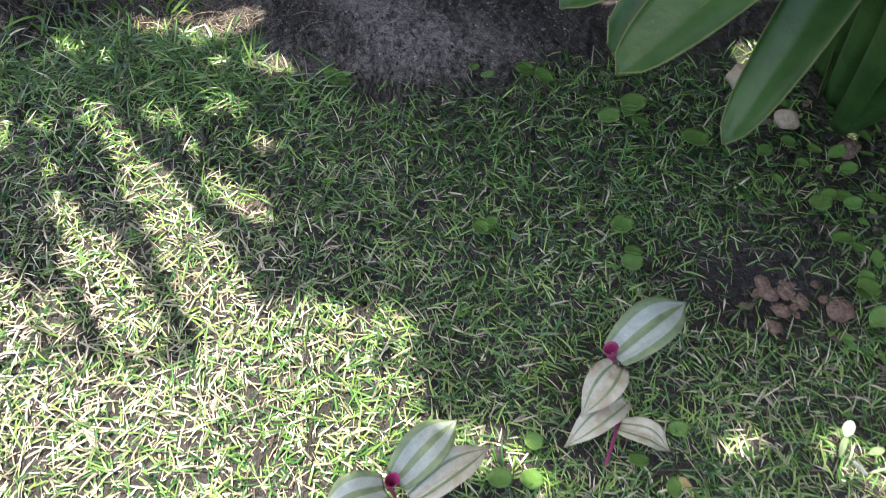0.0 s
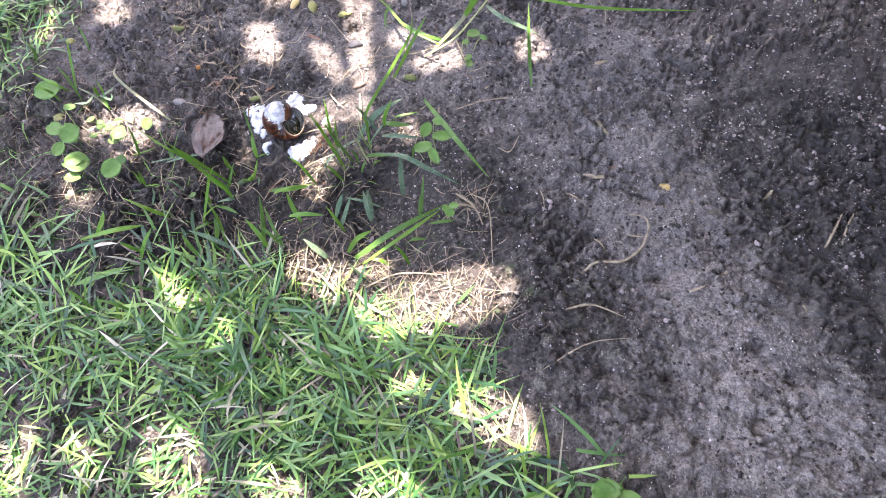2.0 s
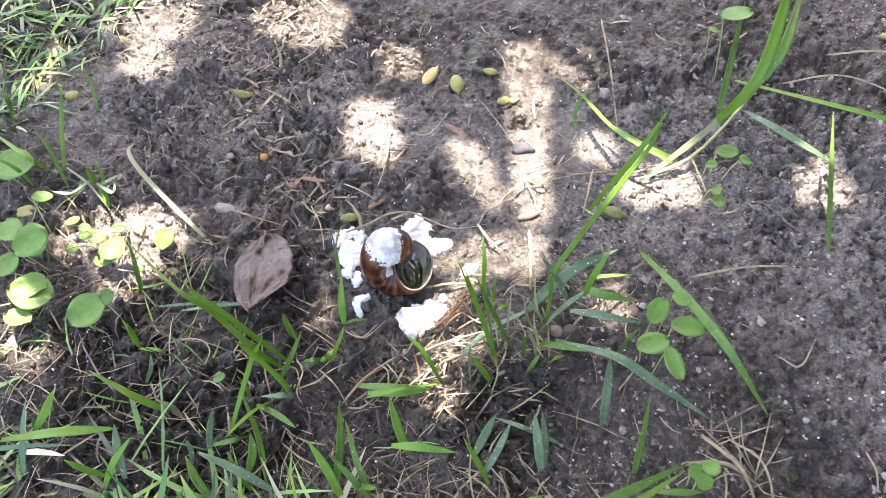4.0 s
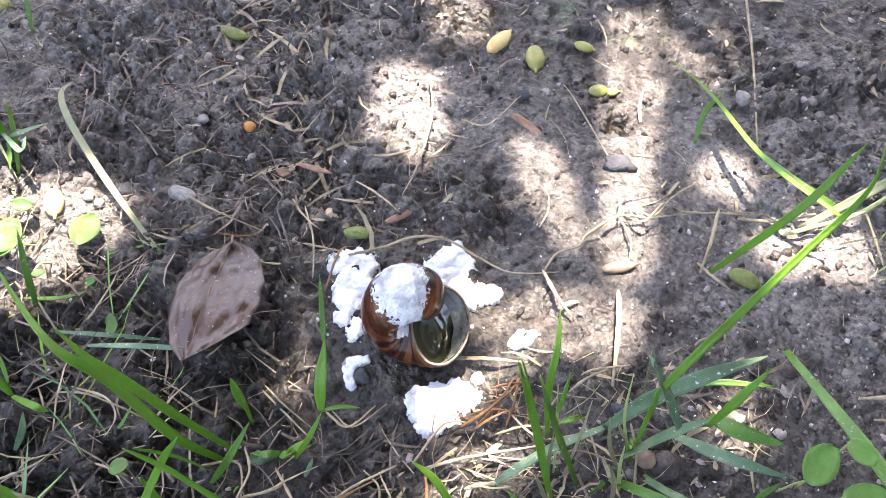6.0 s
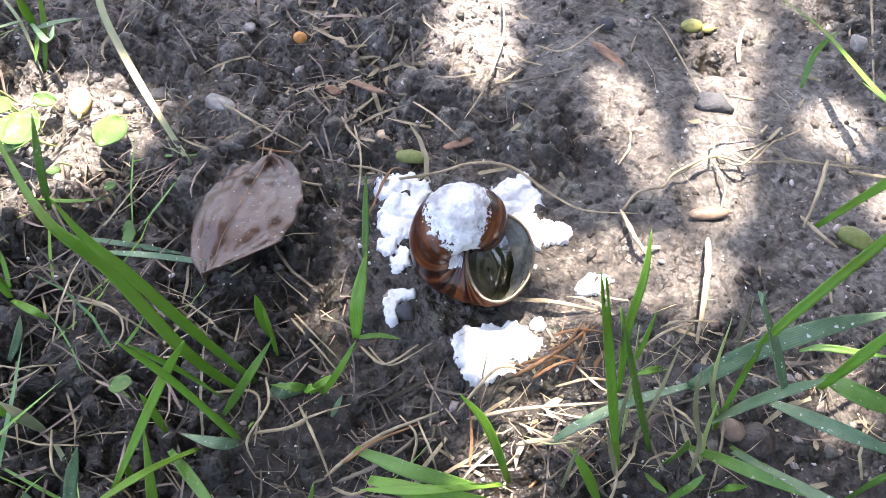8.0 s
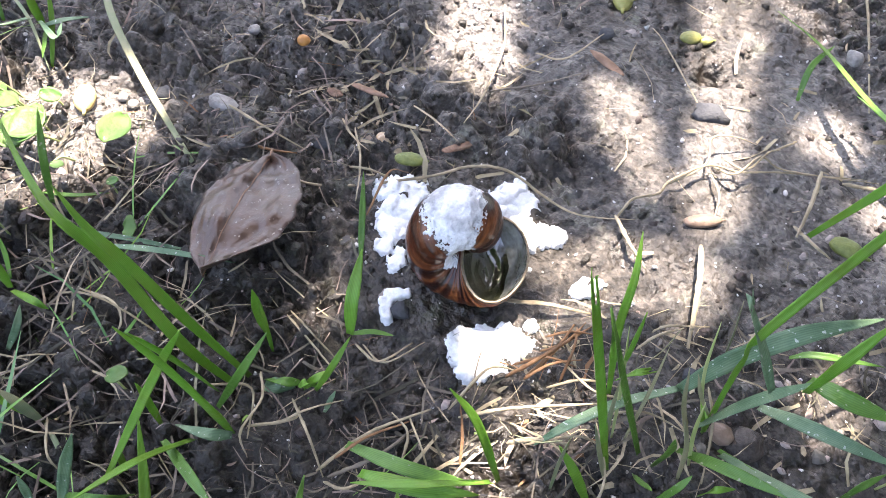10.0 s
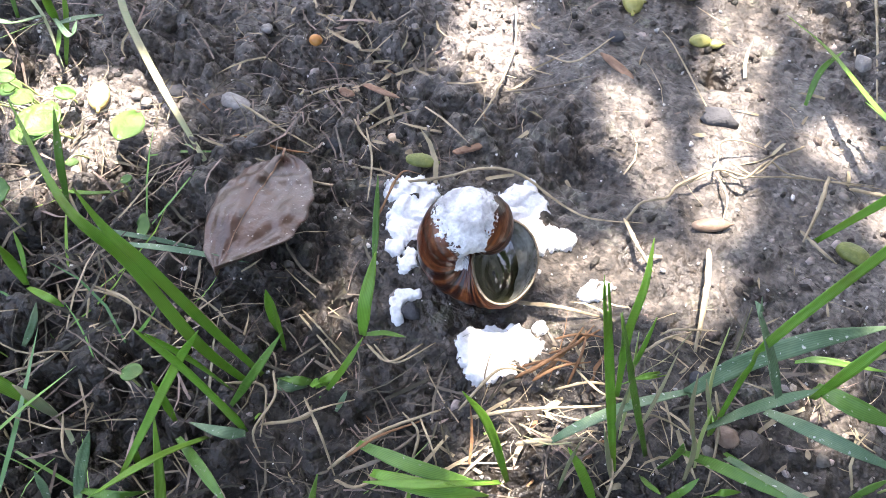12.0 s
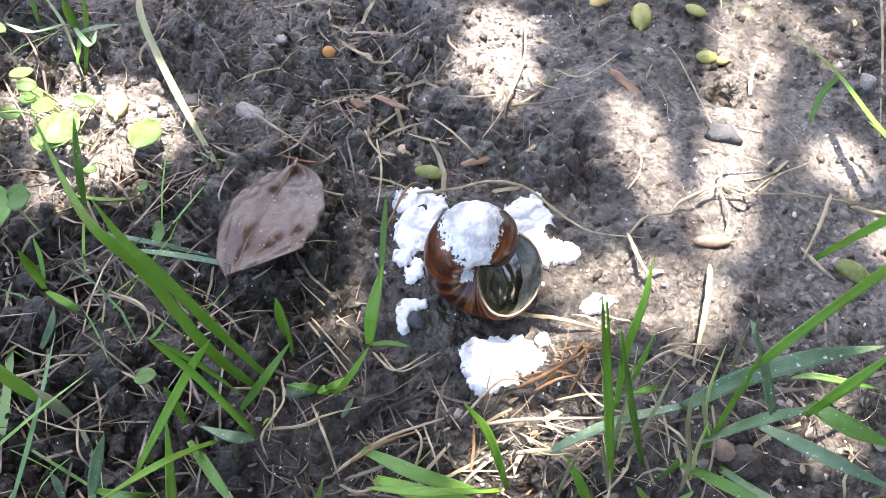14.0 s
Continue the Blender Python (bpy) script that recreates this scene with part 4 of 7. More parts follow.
# right_tuft
blade(right_tuft, [(-0.4852, 1.4670, 0.004), (-0.4993, 1.4713, 0.040), (-0.5090, 1.4723, 0.070), (-0.5165, 1.4708, 0.100)], 0.0035, bright_green, True)
blade(right_tuft, [(-0.5000, 1.4822, 0.020), (-0.5078, 1.4877, 0.050), (-0.5118, 1.4946, 0.070), (-0.5180, 1.5038, 0.080)], 0.0029, bright_green)
blade(right_tuft, [(-0.4803, 1.4790, 0.004), (-0.4944, 1.4790, 0.035), (-0.5014, 1.4797, 0.050), (-0.5108, 1.4814, 0.070)], 0.0036, green)
blade(right_tuft, [(-0.5011, 1.4870, 0.030), (-0.5016, 1.4885, 0.045), (-0.5039, 1.4961, 0.055)], 0.0022, bright_green)
blade(right_tuft, [(-0.5011, 1.4872, 0.020), (-0.4966, 1.4891, 0.030), (-0.4928, 1.4946, 0.030)], 0.0025, bright_green, True)
blade(right_tuft, [(-0.5065, 1.4877, 0.030), (-0.5079, 1.4847, 0.050), (-0.5124, 1.4859, 0.060)], 0.0018, green)
blade(right_tuft, [(-0.491, 1.478, 0.003), (-0.498, 1.484, 0.030), (-0.506, 1.492, 0.050)], 0.0014, green_stem)
blade(right_tuft, [(-0.489, 1.470, 0.003), (-0.494, 1.472, 0.030), (-0.497, 1.475, 0.050)], 0.0018, straw_green)
blade(right_tuft, [(-0.487, 1.479, 0.003), (-0.489, 1.486, 0.030), (-0.492, 1.494, 0.050)], 0.0014, straw_green)
blade(right_tuft, [(-0.483, 1.465, 0.003), (-0.489, 1.461, 0.030), (-0.494, 1.459, 0.050)], 0.0020, straw_green)
blade(right_tuft, [(-0.470, 1.495, 0.003), (-0.478, 1.491, 0.030), (-0.483, 1.492, 0.050)], 0.0020, straw_green)
blade(right_tuft, [(-0.468, 1.501, 0.003), (-0.479, 1.504, 0.030), (-0.485, 1.513, 0.050)], 0.0014, green_stem)
blade(right_tuft, [(-0.465, 1.482, 0.003), (-0.469, 1.480, 0.030), (-0.474, 1.477, 0.050)], 0.0022, straw_green)
blade(right_tuft, [(-0.465, 1.488, 0.003), (-0.470, 1.485, 0.030), (-0.473, 1.486, 0.050)], 0.0016, green_stem)
blade(right_tuft, [(-0.468, 1.507, 0.003), (-0.475, 1.497, 0.030), (-0.480, 1.492, 0.050)], 0.0016, straw_green)
blade(right_tuft, [(-0.502, 1.499, 0.003), (-0.495, 1.502, 0.030), (-0.493, 1.503, 0.050)], 0.0012, straw_green)
blade(right_tuft, [(-0.495, 1.447, 0.003), (-0.496, 1.447, 0.030), (-0.496, 1.448, 0.050)], 0.0016, straw_green)
blade(right_tuft, [(-0.474, 1.479, 0.003), (-0.472, 1.475, 0.030), (-0.473, 1.470, 0.050)], 0.0030, green)
blade(right_tuft, [(-0.477, 1.473, 0.003), (-0.473, 1.461, 0.030), (-0.469, 1.453, 0.050)], 0.0030, green)
blade(right_tuft, [(-0.477, 1.523, 0.003), (-0.480, 1.524, 0.030), (-0.484, 1.526, 0.050)], 0.0010, straw_green)
# tall_tuft
blade(tall_tuft, [(-0.4683, 1.5000, 0.006), (-0.4725, 1.5103, 0.040), (-0.4722, 1.5136, 0.063), (-0.4583, 1.5697, 0.092), (-0.4514, 1.5975, 0.108), (-0.4559, 1.6159, 0.118)], 0.0036, bright_green)
blade(tall_tuft, [(-0.4599, 1.5070, 0.045), (-0.4710, 1.5099, 0.058), (-0.4820, 1.5097, 0.074)], 0.0054, blue_green, True)
blade(tall_tuft, [(-0.4830, 1.5010, 0.018), (-0.4751, 1.5138, 0.035), (-0.4632, 1.5274, 0.050), (-0.4466, 1.5517, 0.050)], 0.0069, blue_green)
blade(tall_tuft, [(-0.4828, 1.5018, 0.018), (-0.4949, 1.4807, 0.020), (-0.5032, 1.4636, 0.016), (-0.5086, 1.4542, 0.006)], 0.0047, blue_green)
blade(tall_tuft, [(-0.4707, 1.4979, 0.010), (-0.4621, 1.5072, 0.030), (-0.4512, 1.5158, 0.050)], 0.0054, blue_green)
blade(tall_tuft, [(-0.4519, 1.5134, 0.050), (-0.4501, 1.5159, 0.070), (-0.4462, 1.5287, 0.085)], 0.0044, bright_green)
blade(tall_tuft, [(-0.4531, 1.5172, 0.050), (-0.4426, 1.5159, 0.055), (-0.4250, 1.5245, 0.050)], 0.0061, green)
blade(tall_tuft, [(-0.4589, 1.5160, 0.020), (-0.4398, 1.5136, 0.035), (-0.4139, 1.5242, 0.030)], 0.0050, blue_green)
blade(tall_tuft, [(-0.4708, 1.4883, 0.008), (-0.4555, 1.4859, 0.025), (-0.4342, 1.4900, 0.030)], 0.0041, green)
blade(tall_tuft, [(-0.4603, 1.4980, 0.008), (-0.4468, 1.4930, 0.020), (-0.4345, 1.4944, 0.020)], 0.0027, green)
blade(tall_tuft, [(-0.4660, 1.4694, 0.004), (-0.4635, 1.4728, 0.015), (-0.4622, 1.4778, 0.020)], 0.0027, green)
blade(tall_tuft, [(-0.4561, 1.4812, 0.004), (-0.4536, 1.4819, 0.015), (-0.4486, 1.4885, 0.012)], 0.0025, bright_green)
blade(tall_tuft, [(-0.4202, 1.5133, 0.004), (-0.4189, 1.5162, 0.020), (-0.4152, 1.5241, 0.025)], 0.0029, green)
blade(tall_tuft, [(-0.4608, 1.5491, 0.006), (-0.4537, 1.5534, 0.012), (-0.4330, 1.5669, 0.012)], 0.0028, green)
blade(tall_tuft, [(-0.4723, 1.5109, 0.004), (-0.4688, 1.5015, 0.008), (-0.4761, 1.4998, 0.030)], 0.0018, bright_green)
# front_tuft
blade(front_tuft, [(-0.7189, 1.2715, 0.030), (-0.6840, 1.2924, 0.040), (-0.6591, 1.3114, 0.035)], 0.0060, bright_green)
blade(front_tuft, [(-0.6515, 1.3386, 0.004), (-0.6669, 1.3317, 0.025), (-0.6933, 1.3284, 0.040)], 0.0048, bright_green)
blade(front_tuft, [(-0.7181, 1.2878, 0.004), (-0.7107, 1.2992, 0.020), (-0.7097, 1.3096, 0.030)], 0.0060, bright_green)
blade(front_tuft, [(-0.6451, 1.2916, 0.004), (-0.6523, 1.3011, 0.020), (-0.6595, 1.3107, 0.030)], 0.0054, blue_green)
blade(front_tuft, [(-0.5930, 1.3072, 0.004), (-0.6036, 1.3107, 0.015), (-0.6153, 1.3178, 0.020)], 0.0054, green)
blade(front_tuft, [(-0.5415, 1.4024, 0.030), (-0.5252, 1.4092, 0.036), (-0.5087, 1.4240, 0.030)], 0.0055, bright_green)
blade(front_tuft, [(-0.5117, 1.3812, 0.030), (-0.4947, 1.3870, 0.036), (-0.4765, 1.3962, 0.030)], 0.0049, bright_green)
blade(front_tuft, [(-0.4304, 1.4176, 0.004), (-0.4373, 1.4251, 0.020), (-0.4472, 1.4383, 0.030)], 0.0061, blue_green)
blade(front_tuft, [(-0.4294, 1.4404, 0.006), (-0.4506, 1.4353, 0.015), (-0.4713, 1.4321, 0.015)], 0.0033, blue_green)
blade(front_tuft, [(-0.4283, 1.3683, 0.012), (-0.3928, 1.4066, 0.035), (-0.3573, 1.4564, 0.030)], 0.0064, green)
blade(front_tuft, [(-0.4179, 1.3656, 0.008), (-0.3812, 1.4099, 0.030), (-0.3575, 1.4494, 0.032)], 0.0043, bright_green)
blade(front_tuft, [(-0.4574, 1.3585, 0.004), (-0.4704, 1.3583, 0.020), (-0.4839, 1.3602, 0.030)], 0.0070, blue_green)
blade(front_tuft, [(-0.4297, 1.4199, 0.004), (-0.4364, 1.4307, 0.020), (-0.4436, 1.4409, 0.030)], 0.0059, blue_green)
blade(front_tuft, [(-0.5581, 1.4104, 0.006), (-0.5347, 1.4173, 0.014), (-0.5163, 1.4297, 0.010)], 0.0052, green)
blade(front_tuft, [(-0.4395, 1.3732, 0.006), (-0.4328, 1.3864, 0.020), (-0.4218, 1.4020, 0.020)], 0.0057, bright_green)
blade(front_tuft, [(-0.3690, 1.4382, 0.004), (-0.3555, 1.4431, 0.010), (-0.3423, 1.4515, 0.008)], 0.0045, green)
blade(front_tuft, [(-0.3817, 1.4435, 0.004), (-0.3848, 1.4544, 0.015), (-0.3880, 1.4668, 0.020)], 0.0046, green)
blade(front_tuft, [(-0.4100, 1.4608, 0.006), (-0.4160, 1.4731, 0.030), (-0.4223, 1.4889, 0.045)], 0.0066, blue_green)
blade(front_tuft, [(-0.3815, 1.4502, 0.004), (-0.3870, 1.4652, 0.020), (-0.3916, 1.4824, 0.030)], 0.0033, green)
blade(front_tuft, [(-0.5068, 1.3897, 0.004), (-0.5181, 1.3967, 0.020), (-0.5289, 1.4069, 0.030)], 0.0055, bright_green)
blade(front_tuft, [(-0.4702, 1.4077, 0.004), (-0.4682, 1.4161, 0.020), (-0.4668, 1.4258, 0.030)], 0.0055, blue_green)
blade(front_tuft, [(-0.3688, 1.3845, 0.004), (-0.3783, 1.3876, 0.020), (-0.3889, 1.3898, 0.030)], 0.0047, bright_green)
blade(front_tuft, [(-0.3835, 1.4055, 0.004), (-0.3745, 1.4102, 0.015), (-0.3618, 1.4167, 0.012)], 0.0044, green)
blade(front_tuft, [(-0.3896, 1.3765, 0.004), (-0.3994, 1.3744, 0.015), (-0.4104, 1.3713, 0.015)], 0.0043, bright_green)
blade(front_tuft, [(-0.5321, 1.3463, 0.004), (-0.5394, 1.3670, 0.024), (-0.5524, 1.3888, 0.034)], 0.0053, green)
blade(front_tuft, [(-0.5242, 1.3446, 0.004), (-0.5376, 1.3518, 0.024), (-0.5566, 1.3595, 0.034)], 0.0053, bright_green)
blade(front_tuft, [(-0.5106, 1.3537, 0.004), (-0.5236, 1.3551, 0.024), (-0.5398, 1.3580, 0.034)], 0.0037, green)
blade(front_tuft, [(-0.5111, 1.3539, 0.004), (-0.5265, 1.3652, 0.024), (-0.5426, 1.3800, 0.034)], 0.0036, green)
blade(front_tuft, [(-0.5265, 1.3554, 0.004), (-0.5130, 1.3548, 0.024), (-0.5052, 1.3548, 0.034)], 0.0040, green)
blade(front_tuft, [(-0.5733, 1.3334, 0.004), (-0.5864, 1.3490, 0.024), (-0.6074, 1.3645, 0.034)], 0.0038, bright_green)
blade(front_tuft, [(-0.5778, 1.3244, 0.004), (-0.5857, 1.3260, 0.024), (-0.5932, 1.3313, 0.034)], 0.0038, green)
blade(front_tuft, [(-0.5829, 1.3300, 0.004), (-0.5799, 1.3377, 0.024), (-0.5843, 1.3448, 0.034)], 0.0051, green)
blade(front_tuft, [(-0.5627, 1.3295, 0.004), (-0.5807, 1.3256, 0.024), (-0.6052, 1.3215, 0.034)], 0.0054, blue_green)
blade(front_tuft, [(-0.6545, 1.2809, 0.004), (-0.6501, 1.2940, 0.024), (-0.6464, 1.3102, 0.034)], 0.0043, bright_green)
blade(front_tuft, [(-0.6543, 1.2872, 0.004), (-0.6598, 1.2819, 0.024), (-0.6662, 1.2797, 0.034)], 0.0038, bright_green)
blade(front_tuft, [(-0.4548, 1.3970, 0.004), (-0.4651, 1.3995, 0.024), (-0.4768, 1.4048, 0.034)], 0.0038, bright_green)
blade(front_tuft, [(-0.4602, 1.3984, 0.004), (-0.4570, 1.4111, 0.024), (-0.4565, 1.4260, 0.034)], 0.0045, blue_green)
lush = random.Random(5)
for k in range(90):
    x, y = lush.uniform(-0.82, -0.53), lush.uniform(1.20, 1.36)
    if y > 1.255 + 0.55 * (x + 0.63) or y < 1.20 + 0.2 * (x + 0.63):
        continue
    turn, reach = radians(lush.uniform(60, 200)), lush.uniform(0.015, 0.04)
    dx, dy, up = reach * math.cos(turn), reach * math.sin(turn), lush.uniform(0.015, 0.038)
    blade(front_tuft, [(x, y, 0.003), (x + 0.45 * dx, y + 0.45 * dy, 0.7 * up), (x + dx, y + dy, up)], lush.uniform(0.003, 0.0048), lush.choice((green, green, bright_green, blue_green)))
# runner_grass
blade(runner_grass, [(-0.414, 1.789, 0.020), (-0.411, 1.814, 0.040), (-0.417, 1.869, 0.050)], 0.0080, green)
blade(runner_grass, [(-0.433, 1.733, 0.010), (-0.440, 1.757, 0.040), (-0.451, 1.807, 0.070)], 0.0055, green)
blade(runner_grass, [(-0.418, 1.749, 0.012), (-0.386, 1.723, 0.030), (-0.340, 1.729, 0.012)], 0.0060, blue_green)
blade(runner_grass, [(-0.434, 1.773, 0.020), (-0.348, 1.763, 0.040), (-0.276, 1.785, 0.030), (-0.167, 1.840, 0.010)], 0.0042, bright_green)
blade(runner_grass, [(-0.324, 1.658, 0.003), (-0.343, 1.697, 0.030), (-0.360, 1.740, 0.050)], 0.0042, green)
blade(runner_grass, [(-0.446, 1.684, 0.006), (-0.471, 1.673, 0.020), (-0.507, 1.682, 0.020)], 0.0050, green)
blade(runner_grass, [(-0.484, 1.605, 0.010), (-0.466, 1.624, 0.060), (-0.458, 1.655, 0.080)], 0.0040, bright_green)
blade(runner_grass, [(-0.437, 1.588, 0.010), (-0.394, 1.547, 0.040), (-0.361, 1.523, 0.045), (-0.324, 1.516, 0.006)], 0.0058, green)
blade(runner_grass, [(-0.459, 1.495, 0.012), (-0.419, 1.488, 0.040), (-0.391, 1.489, 0.030), (-0.353, 1.495, 0.006)], 0.0060, blue_green)
blade(runner_grass, [(-0.4464, 1.6609, 0.029), (-0.4927, 1.6696, 0.030), (-0.5350, 1.7000, 0.021), (-0.5663, 1.7186, 0.012)], 0.0040, bright_green)
blade(runner_grass, [(-0.529, 1.680, 0.003), (-0.533, 1.691, 0.015), (-0.531, 1.706, 0.020)], 0.0030, green)
blade(runner_grass, [(-0.4600, 1.6640, 0.004), (-0.4320, 1.7050, 0.035), (-0.4150, 1.7300, 0.070)], 0.0050, straw_green)
blade(runner_grass, [(-0.4320, 1.7070, 0.030), (-0.4160, 1.7170, 0.075), (-0.4200, 1.7670, 0.100), (-0.4280, 1.8040, 0.110)], 0.0085, bright_green)
leaflet(small_weed, -0.4500, 1.7840, 0.070, 0.0240, 0.0220, 40, leaf_fresh)
leaflet(small_weed, -0.4650, 1.7990, 0.030, 0.0100, 0.0090, 40, leaf_fresh)
# dry_tuft
blade(dry_tuft, [(-0.706, 1.454, 0.004), (-0.749, 1.464, 0.012), (-0.795, 1.478, 0.014), (-0.817, 1.489, 0.013), (-0.822, 1.500, 0.010)], 0.0037, straw_green)
blade(dry_tuft, [(-0.808, 1.449, 0.010), (-0.802, 1.458, 0.012), (-0.805, 1.471, 0.004)], 0.0030, blue_green)
blade(dry_tuft, [(-0.810, 1.450, 0.010), (-0.789, 1.447, 0.015), (-0.790, 1.453, 0.020)], 0.0030, blue_green)
blade(dry_tuft, [(-0.816, 1.453, 0.004), (-0.799, 1.444, 0.010), (-0.790, 1.438, 0.012)], 0.0030, green)
blade(dry_tuft, [(-0.818, 1.453, 0.004), (-0.813, 1.451, 0.020), (-0.813, 1.451, 0.030)], 0.0040, bright_green)
blade(dry_tuft, [(-0.820, 1.450, 0.010), (-0.814, 1.432, 0.020), (-0.828, 1.426, 0.020)], 0.0050, blue_green)
blade(dry_tuft, [(-0.717, 1.418, 0.010), (-0.722, 1.406, 0.015), (-0.738, 1.396, 0.012)], 0.0030, green)
# stick
twig('runner_stem', [(-0.688, 1.469, 0.004), (-0.658, 1.486, 0.005), (-0.623, 1.515, 0.006), (-0.609, 1.531, 0.012), (-0.594, 1.539, 0.012), (-0.577, 1.545, 0.008), (-0.560, 1.547, 0.005), (-0.542, 1.562, 0.003)], 0.0016, straw, 'dry pale grass runner stem curving past the shell')
twig('root', [(-0.548, 1.557, 0.003), (-0.548, 1.568, 0.005), (-0.542, 1.578, 0.006), (-0.542, 1.586, 0.006), (-0.535, 1.605, 0.008), (-0.524, 1.616, 0.005), (-0.513, 1.629, 0.004), (-0.499, 1.645, 0.003), (-0.481, 1.660, 0.003)], 0.0014, straw, 'dry pale root crossing the soil')
twig('root', [(-0.549, 1.557, 0.004), (-0.536, 1.548, 0.006), (-0.524, 1.544, 0.003)], 0.0020, straw, 'short dry pale root fork')
twig('straw', [(-0.514, 1.570, 0.004), (-0.503, 1.549, 0.008), (-0.491, 1.525, 0.005)], 0.0030, straw, 'flat pale dry straw lying on soil')
twig('straw', [(-0.557, 1.496, 0.003), (-0.542, 1.503, 0.006), (-0.528, 1.514, 0.002)], 0.0022, straw, 'short pale dry stick by the shell')
twig('twig', [(-0.717, 1.485, 0.003), (-0.698, 1.488, 0.005), (-0.678, 1.497, 0.002)], 0.0014, straw, 'thin dry pale twig on soil')
twig('twig', [(-0.703, 1.474, 0.002), (-0.687, 1.482, 0.003), (-0.678, 1.491, 0.002)], 0.0016, brown_twig, 'thin brown twig on soil')
twig('twig', [(-0.678, 1.331, 0.004), (-0.666, 1.346, 0.006), (-0.658, 1.359, 0.006)], 0.0014, straw, 'thin dry pale twig among grass')
twig('twig', [(-0.657, 1.504, 0.004), (-0.643, 1.503, 0.006), (-0.635, 1.509, 0.003)], 0.0014, straw, 'thin dry pale twig on soil')
twig('twig', [(-0.618, 1.435, 0.003), (-0.601, 1.431, 0.006), (-0.585, 1.432, 0.003)], 0.0010, straw, 'thin dry rootlet bent over soil')
twig('twig', [(-0.584, 1.443, 0.003), (-0.571, 1.442, 0.006), (-0.566, 1.459, 0.003)], 0.0009, straw, 'thin dry rootlet bent over soil')
twig('twig', [(-0.498, 1.646, 0.006), (-0.492, 1.624, 0.008), (-0.488, 1.607, 0.003)], 0.0022, straw, 'pale dry forked straw on soil')
twig('twig', [(-0.492, 1.612, 0.003), (-0.481, 1.608, 0.004), (-0.472, 1.608, 0.002)], 0.0018, straw, 'pale dry straw piece on soil')
twig('twig', [(-0.520, 1.641, 0.003), (-0.516, 1.655, 0.003), (-0.517, 1.656, 0.002)], 0.0012, straw, 'tiny pale straw piece on soil')
twig('twig', [(-0.516, 1.448, 0.008), (-0.509, 1.455, 0.012), (-0.500, 1.463, 0.010)], 0.0022, straw, 'bleached dry straw among grass')
twig('twig', [(-0.540, 1.444, 0.010), (-0.539, 1.464, 0.014), (-0.531, 1.474, 0.004)], 0.0013, straw, 'thin dry straw arching over soil')
twig('twig', [(-0.536, 1.445, 0.006), (-0.523, 1.459, 0.008), (-0.500, 1.483, 0.010)], 0.0016, straw, 'thin dry straw lying on soil')
twig('twig', [(-0.528, 1.472, 0.004), (-0.526, 1.486, 0.010), (-0.527, 1.499, 0.014)], 0.0016, brown_twig, 'rust brown dry straw beside white powder')
twig('twig', [(-0.534, 1.469, 0.004), (-0.528, 1.479, 0.010), (-0.523, 1.506, 0.006)], 0.0018, brown_twig, 'rust brown dry straw beside white powder')
twig('twig', [(-0.539, 1.418, 0.004), (-0.545, 1.428, 0.008), (-0.556, 1.431, 0.004)], 0.0012, straw, 'thin dry straw on soil')
twig('twig', [(-0.560, 1.397, 0.004), (-0.556, 1.419, 0.008), (-0.545, 1.440, 0.006)], 0.0016, straw, 'thin dry straw on soil')
twig('twig', [(-0.588, 1.390, 0.006), (-0.578, 1.403, 0.008), (-0.582, 1.409, 0.004)], 0.0014, straw, 'thin dry straw on soil')
twig('twig', [(-0.608, 1.390, 0.006), (-0.597, 1.400, 0.008), (-0.584, 1.387, 0.006)], 0.0012, straw, 'thin bent dry straw among grass')
twig('twig', [(-0.644, 1.343, 0.010), (-0.627, 1.336, 0.012), (-0.622, 1.335, 0.006)], 0.0011, straw, 'bleached dry blade among grass')
twig('twig', [(-0.555, 1.396, 0.006), (-0.547, 1.399, 0.008), (-0.544, 1.410, 0.006)], 0.0014, straw, 'bleached dry straw in grass')
twig('twig', [(-0.560, 1.804, 0.003), (-0.530, 1.755, 0.006), (-0.500, 1.699, 0.003)], 0.0018, straw, 'long pale dry straw on dark soil')
twig('runner_stem', [(-0.465, 1.655, 0.004), (-0.437, 1.690, 0.008), (-0.423, 1.741, 0.014), (-0.414, 1.790, 0.020)], 0.0028, green_stem, 'pale green grass runner stem rooting in soil')
twig('root', [(-0.488, 1.649, 0.003), (-0.471, 1.660, 0.004), (-0.457, 1.677, 0.004)], 0.0022, straw, 'pale dry root at a runner joint')
twig('root', [(-0.437, 1.691, 0.004), (-0.421, 1.674, 0.006), (-0.415, 1.669, 0.003)], 0.0016, straw, 'pale dry root at a runner joint')
twig('root', [(-0.189, 1.445, 0.003), (-0.178, 1.461, 0.005), (-0.153, 1.471, 0.006), (-0.138, 1.495, 0.006), (-0.137, 1.520, 0.006), (-0.145, 1.532, 0.005), (-0.161, 1.530, 0.003)], 0.0036, straw, 'pale curled root lying on dark soil')
twig('root', [(-0.157, 1.506, 0.003), (-0.146, 1.508, 0.005), (-0.136, 1.512, 0.005)], 0.0020, straw, 'pale side root on dark soil')
twig('root', [(-0.238, 1.536, 0.003), (-0.224, 1.533, 0.004), (-0.210, 1.524, 0.002)], 0.0018, straw, 'thin pale root on dark soil')
twig('root', [(-0.265, 1.524, 0.003), (-0.258, 1.513, 0.003), (-0.253, 1.502, 0.002)], 0.0014, straw, 'thin pale root on dark soil')
twig('root', [(-0.190, 1.490, 0.003), (-0.180, 1.484, 0.005), (-0.170, 1.478, 0.002)], 0.0018, straw, 'thin pale forked root on dark soil')
